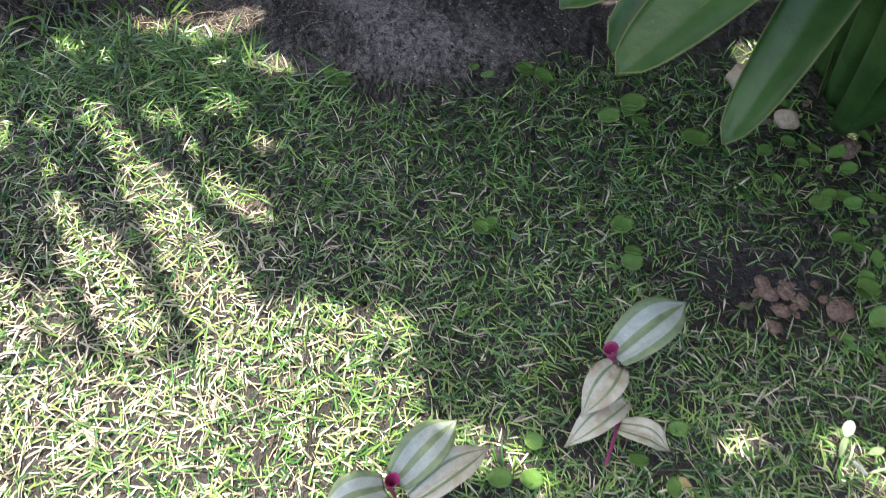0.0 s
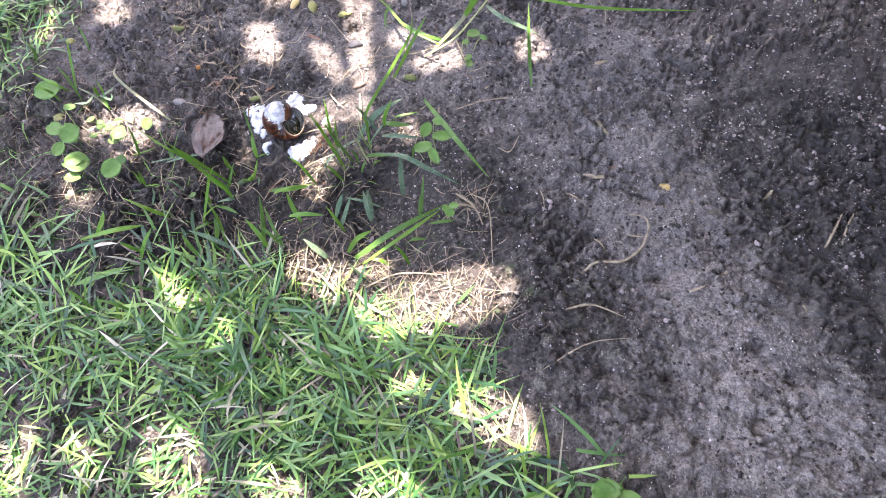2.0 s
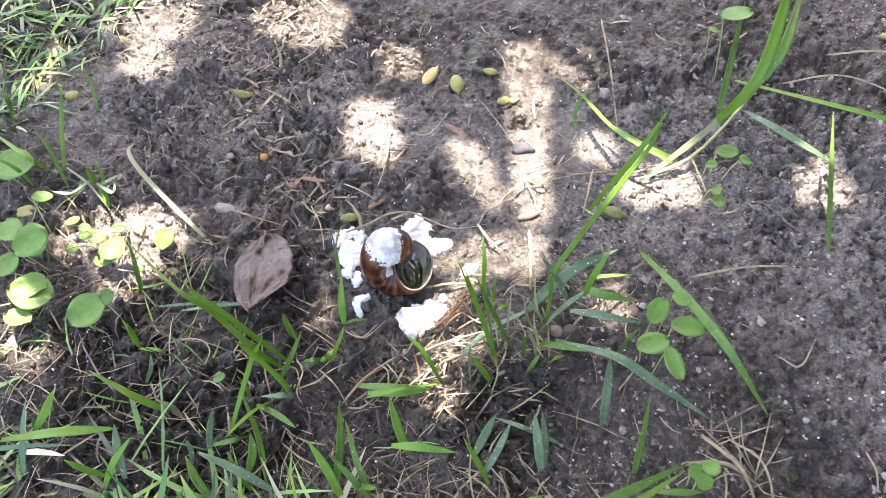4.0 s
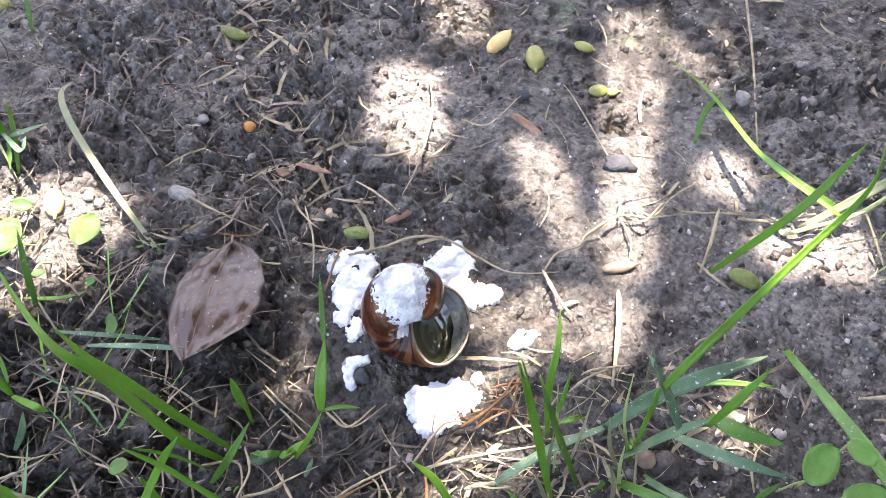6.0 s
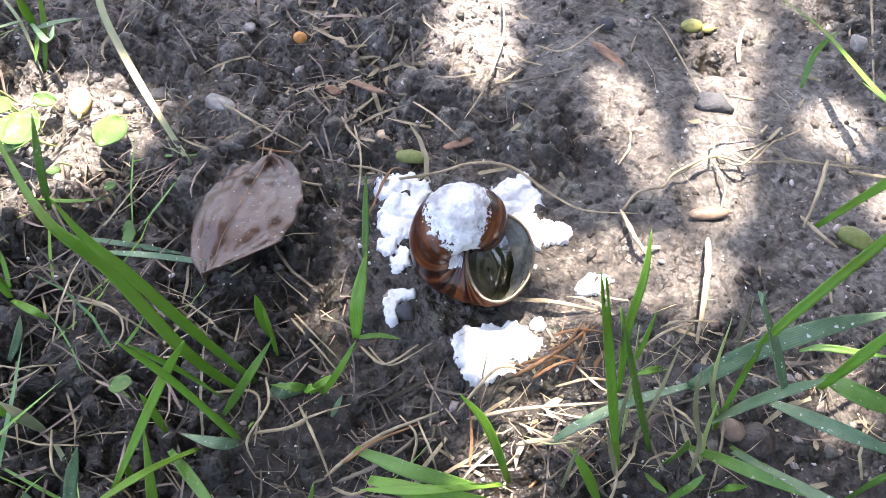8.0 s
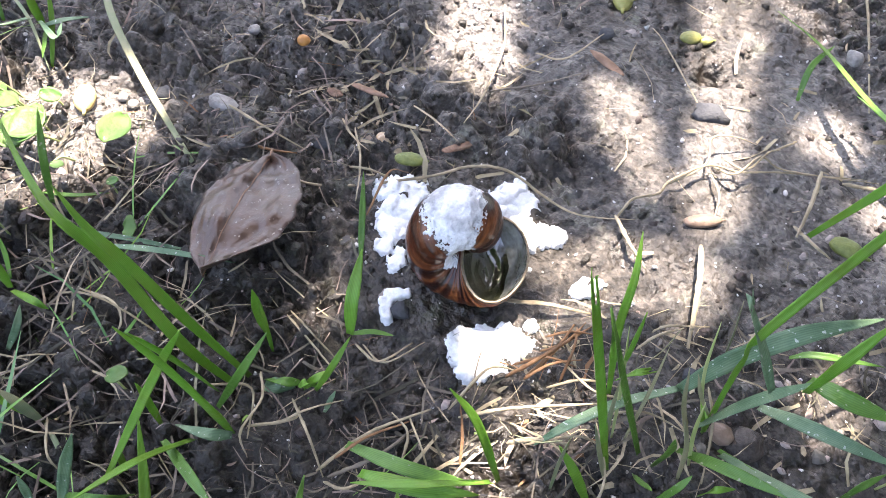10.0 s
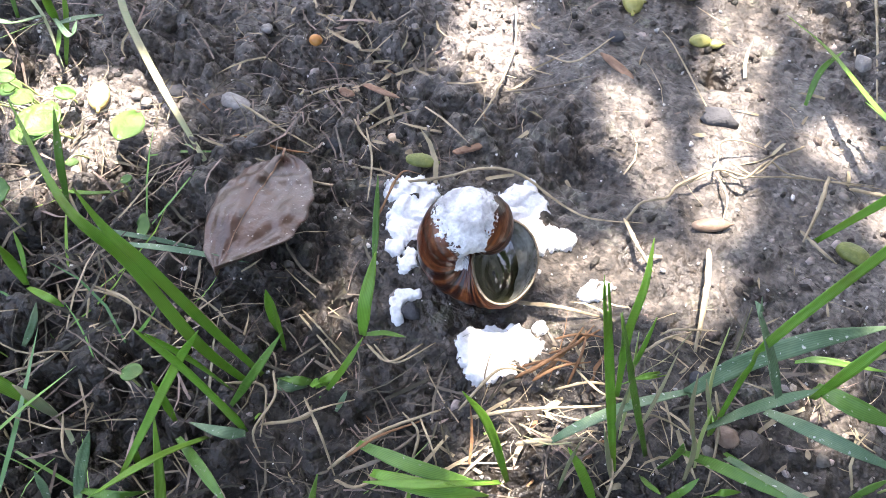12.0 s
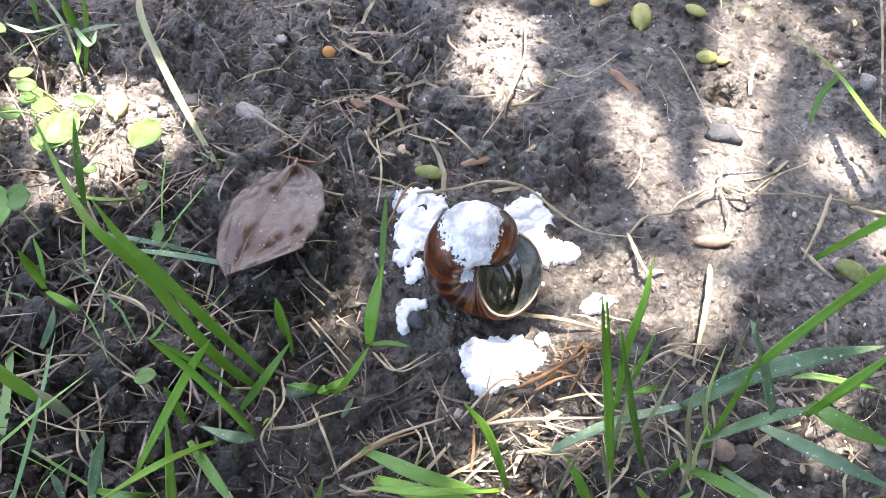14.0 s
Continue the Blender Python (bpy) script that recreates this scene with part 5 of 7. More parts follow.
twig('root', [(-0.330, 1.559, 0.003), (-0.316, 1.560, 0.003), (-0.313, 1.584, 0.003)], 0.0016, straw, 'thin pale root on dark soil')
twig('straw', [(-0.404, 1.804, 0.004), (-0.361, 1.822, 0.010), (-0.311, 1.816, 0.014), (-0.280, 1.804, 0.008), (-0.269, 1.784, 0.002)], 0.0020, straw, 'arched dry pale stem on dark soil')
twig('straw', [(-0.380, 1.848, 0.004), (-0.335, 1.862, 0.010), (-0.279, 1.860, 0.006), (-0.269, 1.870, 0.006), (-0.261, 1.903, 0.003)], 0.0024, straw, 'forked dry pale stem on dark soil')
twig('straw', [(-0.290, 1.926, 0.004), (-0.301, 1.897, 0.010), (-0.278, 1.864, 0.004)], 0.0016, straw, 'dry pale stem on dark soil')
twig('straw', [(-0.400, 1.591, 0.003), (-0.370, 1.616, 0.005), (-0.336, 1.641, 0.002)], 0.0022, straw, 'thin dry straw on dark soil')
twig('straw', [(-0.340, 1.493, 0.004), (-0.313, 1.481, 0.012), (-0.285, 1.422, 0.004)], 0.0020, straw, 'dry straw at the edge of the grass')
twig('straw', [(-0.355, 1.486, 0.004), (-0.328, 1.474, 0.012), (-0.311, 1.460, 0.006)], 0.0030, straw, 'dry straw at the edge of the grass')
twig('straw', [(-0.359, 1.463, 0.004), (-0.337, 1.472, 0.012), (-0.314, 1.474, 0.006)], 0.0030, straw, 'dry bleached straw at the edge of the grass')
twig('straw', [(-0.404, 1.339, 0.010), (-0.373, 1.365, 0.016), (-0.330, 1.384, 0.010)], 0.0022, straw, 'bleached straw arching over the grass edge')
twig('straw', [(-0.430, 1.322, 0.010), (-0.455, 1.334, 0.014), (-0.481, 1.337, 0.010)], 0.0030, straw, 'bleached straw on sunlit ground')
twig('straw', [(-0.193, 1.325, 0.003), (-0.158, 1.366, 0.008), (-0.119, 1.390, 0.004)], 0.0016, straw, 'pale dry stem on dark soil')
twig('straw', [(-0.192, 1.396, 0.003), (-0.167, 1.412, 0.008), (-0.132, 1.413, 0.003)], 0.0028, straw, 'pale dry grass stem on dark soil')
twig('straw', [(0.049, 1.569, 0.003), (0.053, 1.591, 0.006), (0.058, 1.617, 0.003)], 0.0030, straw, 'pale dry straw on dark soil')
twig('straw', [(0.065, 1.579, 0.003), (0.066, 1.600, 0.006), (0.070, 1.623, 0.003)], 0.0030, straw, 'pale dry straw on dark soil')
twig('straw', [(-0.528, 1.472, 0.004), (-0.523, 1.480, 0.011), (-0.517, 1.493, 0.005)], 0.0013, brown_twig, 'thin rust brown dry stem in a matted clump')
twig('straw', [(-0.531, 1.485, 0.004), (-0.525, 1.491, 0.011), (-0.526, 1.507, 0.005)], 0.0013, brown_twig, 'thin rust brown dry stem in a matted clump')
twig('straw', [(-0.535, 1.474, 0.004), (-0.526, 1.482, 0.011), (-0.517, 1.489, 0.005)], 0.0013, brown_twig, 'thin rust brown dry stem in a matted clump')
twig('straw', [(-0.534, 1.493, 0.004), (-0.527, 1.497, 0.011), (-0.520, 1.505, 0.005)], 0.0013, brown_twig, 'thin rust brown dry stem in a matted clump')
twig('straw', [(-0.518, 1.481, 0.004), (-0.521, 1.491, 0.011), (-0.527, 1.503, 0.005)], 0.0013, brown_twig, 'thin rust brown dry stem in a matted clump')
twig('straw', [(-0.505, 1.521, 0.004), (-0.501, 1.524, 0.011), (-0.490, 1.539, 0.005)], 0.0013, straw, 'thin dry straw lying by grass')
twig('straw', [(-0.505, 1.511, 0.004), (-0.502, 1.518, 0.011), (-0.497, 1.531, 0.005)], 0.0013, straw, 'thin dry straw lying by grass')
twig('straw', [(-0.520, 1.476, 0.004), (-0.511, 1.484, 0.011), (-0.499, 1.495, 0.005)], 0.0013, straw, 'thin dry straw lying by grass')
twig('straw', [(-0.319, 1.477, 0.004), (-0.339, 1.478, 0.016), (-0.359, 1.491, 0.006)], 0.0011, straw, 'bleached dry straw in a clump at the lawn edge')
twig('straw', [(-0.318, 1.479, 0.004), (-0.338, 1.487, 0.016), (-0.349, 1.507, 0.006)], 0.0011, straw, 'bleached dry straw in a clump at the lawn edge')
twig('straw', [(-0.316, 1.479, 0.004), (-0.331, 1.487, 0.016), (-0.338, 1.508, 0.006)], 0.0011, straw, 'bleached dry straw in a clump at the lawn edge')
twig('straw', [(-0.316, 1.478, 0.004), (-0.314, 1.492, 0.016), (-0.311, 1.511, 0.006)], 0.0011, straw, 'bleached dry straw in a clump at the lawn edge')
twig('straw', [(-0.318, 1.477, 0.004), (-0.321, 1.496, 0.016), (-0.322, 1.522, 0.006)], 0.0011, straw, 'bleached dry straw in a clump at the lawn edge')
twig('straw', [(-0.320, 1.474, 0.004), (-0.334, 1.465, 0.016), (-0.343, 1.456, 0.006)], 0.0011, straw, 'bleached dry straw in a clump at the lawn edge')
twig('straw', [(-0.316, 1.476, 0.004), (-0.311, 1.467, 0.016), (-0.298, 1.474, 0.006)], 0.0011, straw, 'bleached dry straw in a clump at the lawn edge')
twig('straw', [(-0.324, 1.476, 0.004), (-0.342, 1.469, 0.016), (-0.354, 1.474, 0.006)], 0.0011, straw, 'bleached dry straw in a clump at the lawn edge')
twig('straw', [(-0.503, 1.475, 0.004), (-0.488, 1.486, 0.016), (-0.472, 1.496, 0.006)], 0.0011, straw, 'bleached dry straw in a clump at the lawn edge')
twig('straw', [(-0.513, 1.455, 0.004), (-0.498, 1.466, 0.016), (-0.484, 1.471, 0.006)], 0.0011, straw, 'bleached dry straw in a clump at the lawn edge')
twig('straw', [(-0.480, 1.447, 0.004), (-0.483, 1.461, 0.016), (-0.501, 1.480, 0.006)], 0.0011, straw, 'bleached dry straw in a clump at the lawn edge')
twig('straw', [(-0.523, 1.488, 0.004), (-0.503, 1.482, 0.016), (-0.491, 1.497, 0.006)], 0.0011, straw, 'bleached dry straw in a clump at the lawn edge')
twig('root', [(-0.5430, 1.5840, 0.004), (-0.5360, 1.6040, 0.008), (-0.5420, 1.6180, 0.010), (-0.5360, 1.6290, 0.008), (-0.5270, 1.6380, 0.003)], 0.0011, straw, 'curled pale dry root in a tangle on soil')
twig('root', [(-0.5350, 1.6100, 0.004), (-0.5240, 1.6100, 0.008), (-0.5210, 1.6270, 0.009), (-0.5120, 1.6320, 0.005), (-0.4950, 1.6470, 0.004), (-0.4760, 1.6630, 0.003)], 0.0012, straw, 'long pale dry root in a tangle on soil')
twig('root', [(-0.5350, 1.6080, 0.003), (-0.5230, 1.5960, 0.006), (-0.5180, 1.5860, 0.003)], 0.0013, straw, 'short pale brown root in a tangle on soil')
twig('root', [(-0.5330, 1.6180, 0.003), (-0.5220, 1.6170, 0.008), (-0.5200, 1.6320, 0.008), (-0.5180, 1.6440, 0.003)], 0.0011, straw, 'thin pale brown root in a tangle on soil')
twig('straw', [(-0.5560, 1.6360, 0.003), (-0.5950, 1.6610, 0.004), (-0.6080, 1.6710, 0.002)], 0.0010, straw, 'thin dry stem lying on soil')
twig('straw', [(-0.6710, 1.6270, 0.004), (-0.6530, 1.6060, 0.006), (-0.6380, 1.5740, 0.006), (-0.6310, 1.5520, 0.003)], 0.0013, straw, 'thin bent dry stem on soil')
twig('straw', [(-0.6390, 1.6140, 0.003), (-0.6220, 1.6140, 0.006), (-0.6210, 1.6450, 0.003)], 0.0013, straw, 'thin dry stem on soil')
twig('straw', [(-0.6400, 1.5810, 0.003), (-0.6220, 1.5930, 0.006), (-0.6120, 1.6150, 0.003)], 0.0014, litter_dry, 'grey dry stem on soil')
twig('straw', [(-0.6320, 1.5600, 0.003), (-0.6210, 1.5690, 0.005), (-0.6180, 1.5980, 0.003)], 0.0013, litter_dry, 'grey dry stem on soil')
twig('straw', [(-0.6700, 1.5200, 0.003), (-0.6490, 1.5040, 0.010), (-0.6340, 1.4870, 0.012)], 0.0012, straw, 'thin upright dry stem beside the shell')
twig('straw', [(-0.6230, 1.4830, 0.012), (-0.6290, 1.5020, 0.014), (-0.6300, 1.5150, 0.006)], 0.0012, brown_twig, 'thin brown stem lying over white powder')
twig('straw', [(-0.6160, 1.4320, 0.003), (-0.5980, 1.4290, 0.008), (-0.5820, 1.4280, 0.003)], 0.0011, straw, 'thin pale rootlet on dark soil')
twig('straw', [(-0.5860, 1.4410, 0.003), (-0.5720, 1.4400, 0.007), (-0.5700, 1.4560, 0.003)], 0.0012, straw, 'thin curled rootlet on dark soil')
twig('straw', [(-0.6810, 1.3810, 0.004), (-0.6620, 1.3860, 0.012), (-0.6530, 1.3830, 0.010), (-0.6520, 1.3740, 0.004)], 0.0011, straw, 'thin bent dry stem among grass')
twig('straw', [(-0.6870, 1.3750, 0.004), (-0.6740, 1.3800, 0.008), (-0.6650, 1.3870, 0.004)], 0.0012, straw, 'thin dry stem on dark soil')
twig('straw', [(-0.6720, 1.3380, 0.004), (-0.6630, 1.3480, 0.008), (-0.6570, 1.3590, 0.004)], 0.0010, straw, 'pale dry stem on dark soil')
twig('straw', [(-0.6030, 1.4080, 0.006), (-0.5910, 1.4000, 0.012), (-0.5850, 1.3860, 0.012), (-0.5800, 1.3830, 0.004)], 0.0012, straw, 'thin arching dry stem among grass')
twig('straw', [(-0.5860, 1.4090, 0.006), (-0.5660, 1.4010, 0.014), (-0.5560, 1.3970, 0.006)], 0.0012, straw, 'bleached dry stem among grass')
twig('straw', [(-0.5580, 1.4040, 0.006), (-0.5540, 1.4160, 0.012), (-0.5480, 1.4330, 0.006)], 0.0013, brown_twig, 'brown dry stem on littered soil')
twig('straw', [(-0.5550, 1.3980, 0.006), (-0.5470, 1.4150, 0.010), (-0.5450, 1.4310, 0.006)], 0.0017, litter_dry, 'grey brown dry stem on littered soil')
twig('straw', [(-0.5820, 1.3980, 0.006), (-0.5750, 1.4080, 0.010), (-0.5710, 1.4210, 0.004)], 0.0010, straw, 'pale dry stem on littered soil')
twig('straw', [(-0.5500, 1.4340, 0.004), (-0.5360, 1.4260, 0.010), (-0.5280, 1.4220, 0.005)], 0.0009, straw, 'pale dry stem on dark soil')
twig('straw', [(-0.4760, 1.5090, 0.020), (-0.4670, 1.5000, 0.014), (-0.4580, 1.4840, 0.006)], 0.0013, straw, 'pale dry stalk in a grass tuft')
# K
pebble('seed_pod', -0.636, 1.522, 0.0144, 0.0075, 34, pod_green, 'mossy green fallen seed pod on soil', 'seed pod', 0.70)
pebble('seed_pod', -0.591, 1.681, 0.0113, 0.0082, 45, pod_yellow, 'yellow-green fallen seed pod on sunlit soil', 'seed pod', 0.70)
pebble('seed_pod', -0.585, 1.686, 0.0085, 0.0057, 45, pod_yellow, 'yellow-green fallen seed pod on sunlit soil', 'seed pod', 0.70)
pebble('seed_pod', -0.631, 1.677, 0.0085, 0.0098, 45, pod_yellow, 'yellow-green fallen seed pod on dark soil', 'seed pod', 0.70)
pebble('seed_pod', -0.767, 1.441, 0.0172, 0.0100, -36, pod_tan, 'pale tan fallen seed pod on sunlit soil', 'seed pod', 0.70)
pebble('seed_pod', -0.469, 1.619, 0.0161, 0.0093, 7, pod_green, 'green fallen seed pod beside a grass blade', 'seed pod', 0.70)
pebble('berry', -0.724, 1.537, 0.0066, 0.0060, 45, berry_orange, 'small orange berry on dark soil', 'berry', 0.95)
pebble('pebble', -0.656, 1.525, 0.0089, 0.0079, 27, stone_amber, 'translucent amber pebble on soil', 'pebble', 0.70)
pebble('pebble', -0.724, 1.486, 0.0152, 0.0092, 23, stone_pale, 'pale translucent quartz pebble on soil', 'pebble', 0.70)
pebble('pebble', -0.759, 1.455, 0.0057, 0.0047, 45, stone_pale, 'small white pebble on sunlit soil', 'pebble', 0.70)
pebble('pebble', -0.753, 1.456, 0.0057, 0.0051, 45, stone_pale, 'small white pebble on sunlit soil', 'pebble', 0.70)
pebble('pebble', -0.738, 1.561, 0.0113, 0.0086, 45, stone_pale, 'white chalky pebble on soil', 'pebble', 0.70)
pebble('pebble', -0.750, 1.527, 0.0057, 0.0062, 45, stone_pale, 'small white chalky pebble on soil', 'pebble', 0.70)
pebble('pebble', -0.749, 1.471, 0.0113, 0.0092, 45, stone_dark, 'dark slate pebble beside a dry blade', 'pebble', 0.70)
pebble('pebble', -0.732, 1.435, 0.0100, 0.0077, 37, stone_dark, 'dark slate pebble on soil', 'pebble', 0.70)
pebble('pebble', -0.677, 1.505, 0.0100, 0.0088, 37, stone_dark, 'dark slate pebble on soil', 'pebble', 0.70)
pebble('pebble', -0.569, 1.668, 0.0126, 0.0075, 18, stone_dark, 'dark charcoal chip on sunlit soil', 'pebble', 0.50)
pebble('pebble', -0.553, 1.640, 0.0172, 0.0108, 36, stone_dark, 'grey slate pebble on sunlit soil', 'pebble', 0.70)
pebble('pebble', -0.621, 1.648, 0.0085, 0.0071, 45, stone_dark, 'dark slate pebble on soil', 'pebble', 0.70)
pebble('pebble', -0.726, 1.548, 0.0113, 0.0096, 45, stone_dark, 'dark lumpy pebble beside an orange berry', 'pebble', 0.70)
pebble('pebble', -0.521, 1.582, 0.0180, 0.0066, 49, pod_brown, 'smooth brown oblong pod under dry roots', 'seed pod', 0.70)
pebble('pebble', -0.628, 1.472, 0.0085, 0.0061, 45, stone_dark, 'dark slate pebble on soil', 'pebble', 0.70)
pebble('pebble', -0.584, 1.464, 0.0082, 0.0078, 14, stone_dark, 'dark slate pebble beside white powder', 'pebble', 0.70)
pebble('pebble', -0.463, 1.507, 0.0085, 0.0085, 45, pod_brown, 'round brown pebble under grass', 'pebble', 0.70)
pebble('soil_clod', -0.454, 1.511, 0.0150, 0.0120, 45, crumb, 'dark damp soil clod under grass', 'soil clod', 0.60)
pebble('pebble', -0.523, 1.727, 0.0085, 0.0102, 45, stone_pale, 'pale grey pebble on soil', 'pebble', 0.70)
pebble('pebble', -0.483, 1.519, 0.0085, 0.0071, 45, stone_dark, 'dark blue-grey pebble in grass', 'pebble', 0.70)
pebble('bark_chip', -0.608, 1.631, 0.0220, 0.0054, 0, bark, 'thin rust brown bark chip on soil', 'bark chip', 0.40)
pebble('bark_chip', -0.694, 1.558, 0.0141, 0.0051, 45, bark, 'small tan bark chip on soil', 'bark chip', 0.40)
pebble('bark_chip', -0.626, 1.544, 0.0171, 0.0040, 69, bark, 'thin rust brown bark chip on soil', 'bark chip', 0.40)
pebble('bark_chip', -0.682, 1.541, 0.0197, 0.0039, 24, bark, 'thin grey brown bark chip on soil', 'bark chip', 0.40)
pebble('bark_chip', -0.696, 1.531, 0.0082, 0.0047, 14, bark, 'small tan bark chip on soil', 'bark chip', 0.40)
pebble('seed_pod', -0.656, 1.674, 0.0220, 0.0102, 90, pod_tan, 'pale orange fallen seed pod on soil', 'seed pod', 0.70)
pebble('seed_pod', -0.632, 1.677, 0.0172, 0.0115, -54, pod_yellow, 'yellow-green fallen seed pod on soil', 'seed pod', 0.70)
pebble('seed_pod', -0.615, 1.703, 0.0122, 0.0070, 9, pod_yellow, 'small yellow-green seed pod on soil', 'seed pod', 0.70)
pebble('seed_pod', -0.782, 1.582, 0.0197, 0.0082, 24, pod_green, 'green fallen seed pod in litter', 'seed pod', 0.70)
pebble('seed_pod', -0.416, 1.852, 0.0200, 0.0078, 37, pod_yellow, 'yellow fallen seed pod on dark soil', 'seed pod', 0.70)
pebble('seed_pod', -0.339, 1.895, 0.0179, 0.0074, 27, pod_yellow, 'yellow-green fallen seed pod on dark soil', 'seed pod', 0.70)
pebble('seed_pod', -0.222, 1.862, 0.0134, 0.0083, 27, pod_yellow, 'yellow-green fallen seed pod on dark soil', 'seed pod', 0.70)
pebble('seed_pod', -0.259, 1.935, 0.0172, 0.0119, -54, pod_yellow, 'yellow-green fallen seed pod on dark soil', 'seed pod', 0.70)
pebble('pebble', -0.382, 1.777, 0.0189, 0.0105, 32, stone_dark, 'dark charcoal lump on soil', 'pebble', 0.70)
pebble('pebble', -0.195, 1.587, 0.0146, 0.0094, -16, pod_brown, 'small tan pebble on dark soil', 'pebble', 0.70)
pebble('pebble', -0.134, 1.585, 0.0146, 0.0086, 16, pod_tan, 'pale tan pebble on dark soil', 'pebble', 0.70)
pebble('pebble', 0.316, 1.423, 0.0102, 0.0068, 11, stone_pale, 'small white pebble on dark soil', 'pebble', 0.70)
pebble('seed_pod', -0.897, 1.512, 0.0117, 0.0087, 31, pod_yellow, 'yellow fallen seed pod among grass', 'seed pod', 0.70)
pebble('fallen_petal', -0.854, 1.412, 0.0161, 0.0105, 30, pod_yellow, 'bright yellow fallen petal among weeds', 'petal', 0.30)
pebble('fallen_leaf', 0.507, 0.489, 0.0402, 0.0179, -63, pod_tan, 'curled orange-brown dead leaf in the grass', 'fallen leaf', 0.25)
leaflet(round_leaf_weed, -0.8029, 1.3841, 0.030, 0.0254, 0.0213, 60, leaf_fresh)
leaflet(round_leaf_weed, -0.7896, 1.3597, 0.020, 0.0301, 0.0252, 20, leaf_fresh)
leaflet(round_leaf_weed, -0.8140, 1.3660, 0.020, 0.0187, 0.0157, 80, leaf_fresh)
leaflet(round_leaf_weed, -0.8647, 1.4279, 0.030, 0.0326, 0.0272, 30, leaf_fresh)
leaflet(round_leaf_weed, -0.8347, 1.3882, 0.020, 0.0228, 0.0191, -20, leaf_fresh)
leaflet(round_leaf_weed, -0.8306, 1.4189, 0.020, 0.0143, 0.0120, 40, leaf_fresh)
leaflet(round_leaf_weed, -0.7784, 1.3394, 0.015, 0.0198, 0.0165, 10, leaf_fresh)
leaflet(seedling_weed, -0.7561, 1.4096, 0.020, 0.0189, 0.0158, 60, leaf_seedling)
leaflet(seedling_weed, -0.7826, 1.4113, 0.020, 0.0122, 0.0102, 30, leaf_seedling)
leaflet(seedling_weed, -0.8001, 1.4157, 0.015, 0.0106, 0.0089, 80, leaf_seedling)
leaflet(seedling_weed, -0.7653, 1.4025, 0.012, 0.0121, 0.0101, 10, leaf_seedling)
leaflet(seedling_weed, -0.7929, 1.4009, 0.012, 0.0097, 0.0081, 40, leaf_seedling)
blade(dry_tuft, [(-0.8508, 1.4524, 0.004), (-0.8594, 1.4734, 0.030), (-0.8683, 1.4927, 0.050)], 0.0031, bright_green)
blade(dry_tuft, [(-0.8361, 1.4419, 0.004), (-0.8461, 1.4491, 0.030), (-0.8599, 1.4545, 0.045)], 0.0030, green)
blade(dry_tuft, [(-0.7971, 1.4422, 0.004), (-0.8079, 1.4551, 0.020), (-0.8167, 1.4621, 0.030)], 0.0025, bright_green)
blade(dry_tuft, [(-0.8671, 1.5097, 0.004), (-0.8724, 1.5173, 0.020), (-0.8833, 1.5247, 0.030)], 0.0027, green)
blade(dry_tuft, [(-0.8935, 1.4419, 0.030), (-0.8569, 1.4371, 0.030), (-0.8497, 1.4444, 0.010)], 0.0035, bright_green)
blade(dry_tuft, [(-0.8459, 1.4533, 0.006), (-0.8159, 1.4476, 0.010), (-0.7865, 1.4375, 0.006)], 0.0017, straw_green)
blade(dry_tuft, [(-0.9207, 1.4702, 0.004), (-0.9118, 1.4711, 0.030), (-0.9235, 1.4740, 0.040)], 0.0034, green)
blade(dry_tuft, [(-0.8587, 1.4295, 0.004), (-0.8563, 1.4253, 0.030), (-0.8684, 1.4212, 0.040)], 0.0029, bright_green)
blade(dry_tuft, [(-0.7270, 1.3978, 0.004), (-0.7258, 1.4032, 0.030), (-0.7359, 1.4130, 0.045)], 0.0032, green)
blade(dry_tuft, [(-0.7050, 1.3651, 0.004), (-0.7102, 1.3693, 0.012), (-0.7162, 1.3719, 0.018)], 0.0020, bright_green)
# seedling_weed
leaflet(seedling_weed, -0.779, 1.411, 0.030, 0.0085, 0.0072, 45, leaf_seedling)
leaflet(seedling_weed, -0.769, 1.411, 0.025, 0.0108, 0.0097, 22, leaf_seedling)
leaflet(seedling_weed, -0.783, 1.411, 0.020, 0.0057, 0.0052, 45, leaf_seedling)
leaflet(seedling_weed, -0.755, 1.411, 0.020, 0.0197, 0.0146, 114, leaf_seedling)
leaflet(seedling_weed, -0.760, 1.406, 0.015, 0.0140, 0.0093, 90, leaf_seedling)
leaflet(seedling_weed, -0.740, 1.439, 0.015, 0.0216, 0.0138, 124, leaf_seedling)
leaflet(seedling_weed, -0.772, 1.429, 0.012, 0.0100, 0.0075, 37, leaf_seedling)
leaflet(seedling_weed, -0.728, 1.377, 0.030, 0.0100, 0.0120, 53, leaf_seedling)
leaflet(seedling_weed, -0.732, 1.408, 0.010, 0.0057, 0.0047, 45, leaf_seedling)
leaflet(seedling_weed, -0.715, 1.421, 0.008, 0.0057, 0.0046, 45, leaf_seedling)
leaflet(seedling_weed, -0.690, 1.412, 0.012, 0.0057, 0.0113, 45, leaf_seedling)
leaflet(seedling_weed, -0.632, 1.369, 0.012, 0.0085, 0.0078, 45, leaf_seedling)
# round_leaf_weed
leaflet(round_leaf_weed, -0.736, 1.364, 0.030, 0.0260, 0.0230, 67, leaf_fresh)
leaflet(round_leaf_weed, -0.781, 1.357, 0.025, 0.0278, 0.0270, 30, leaf_fresh)
leaflet(round_leaf_weed, -0.811, 1.388, 0.020, 0.0286, 0.0239, -25, leaf_fresh)
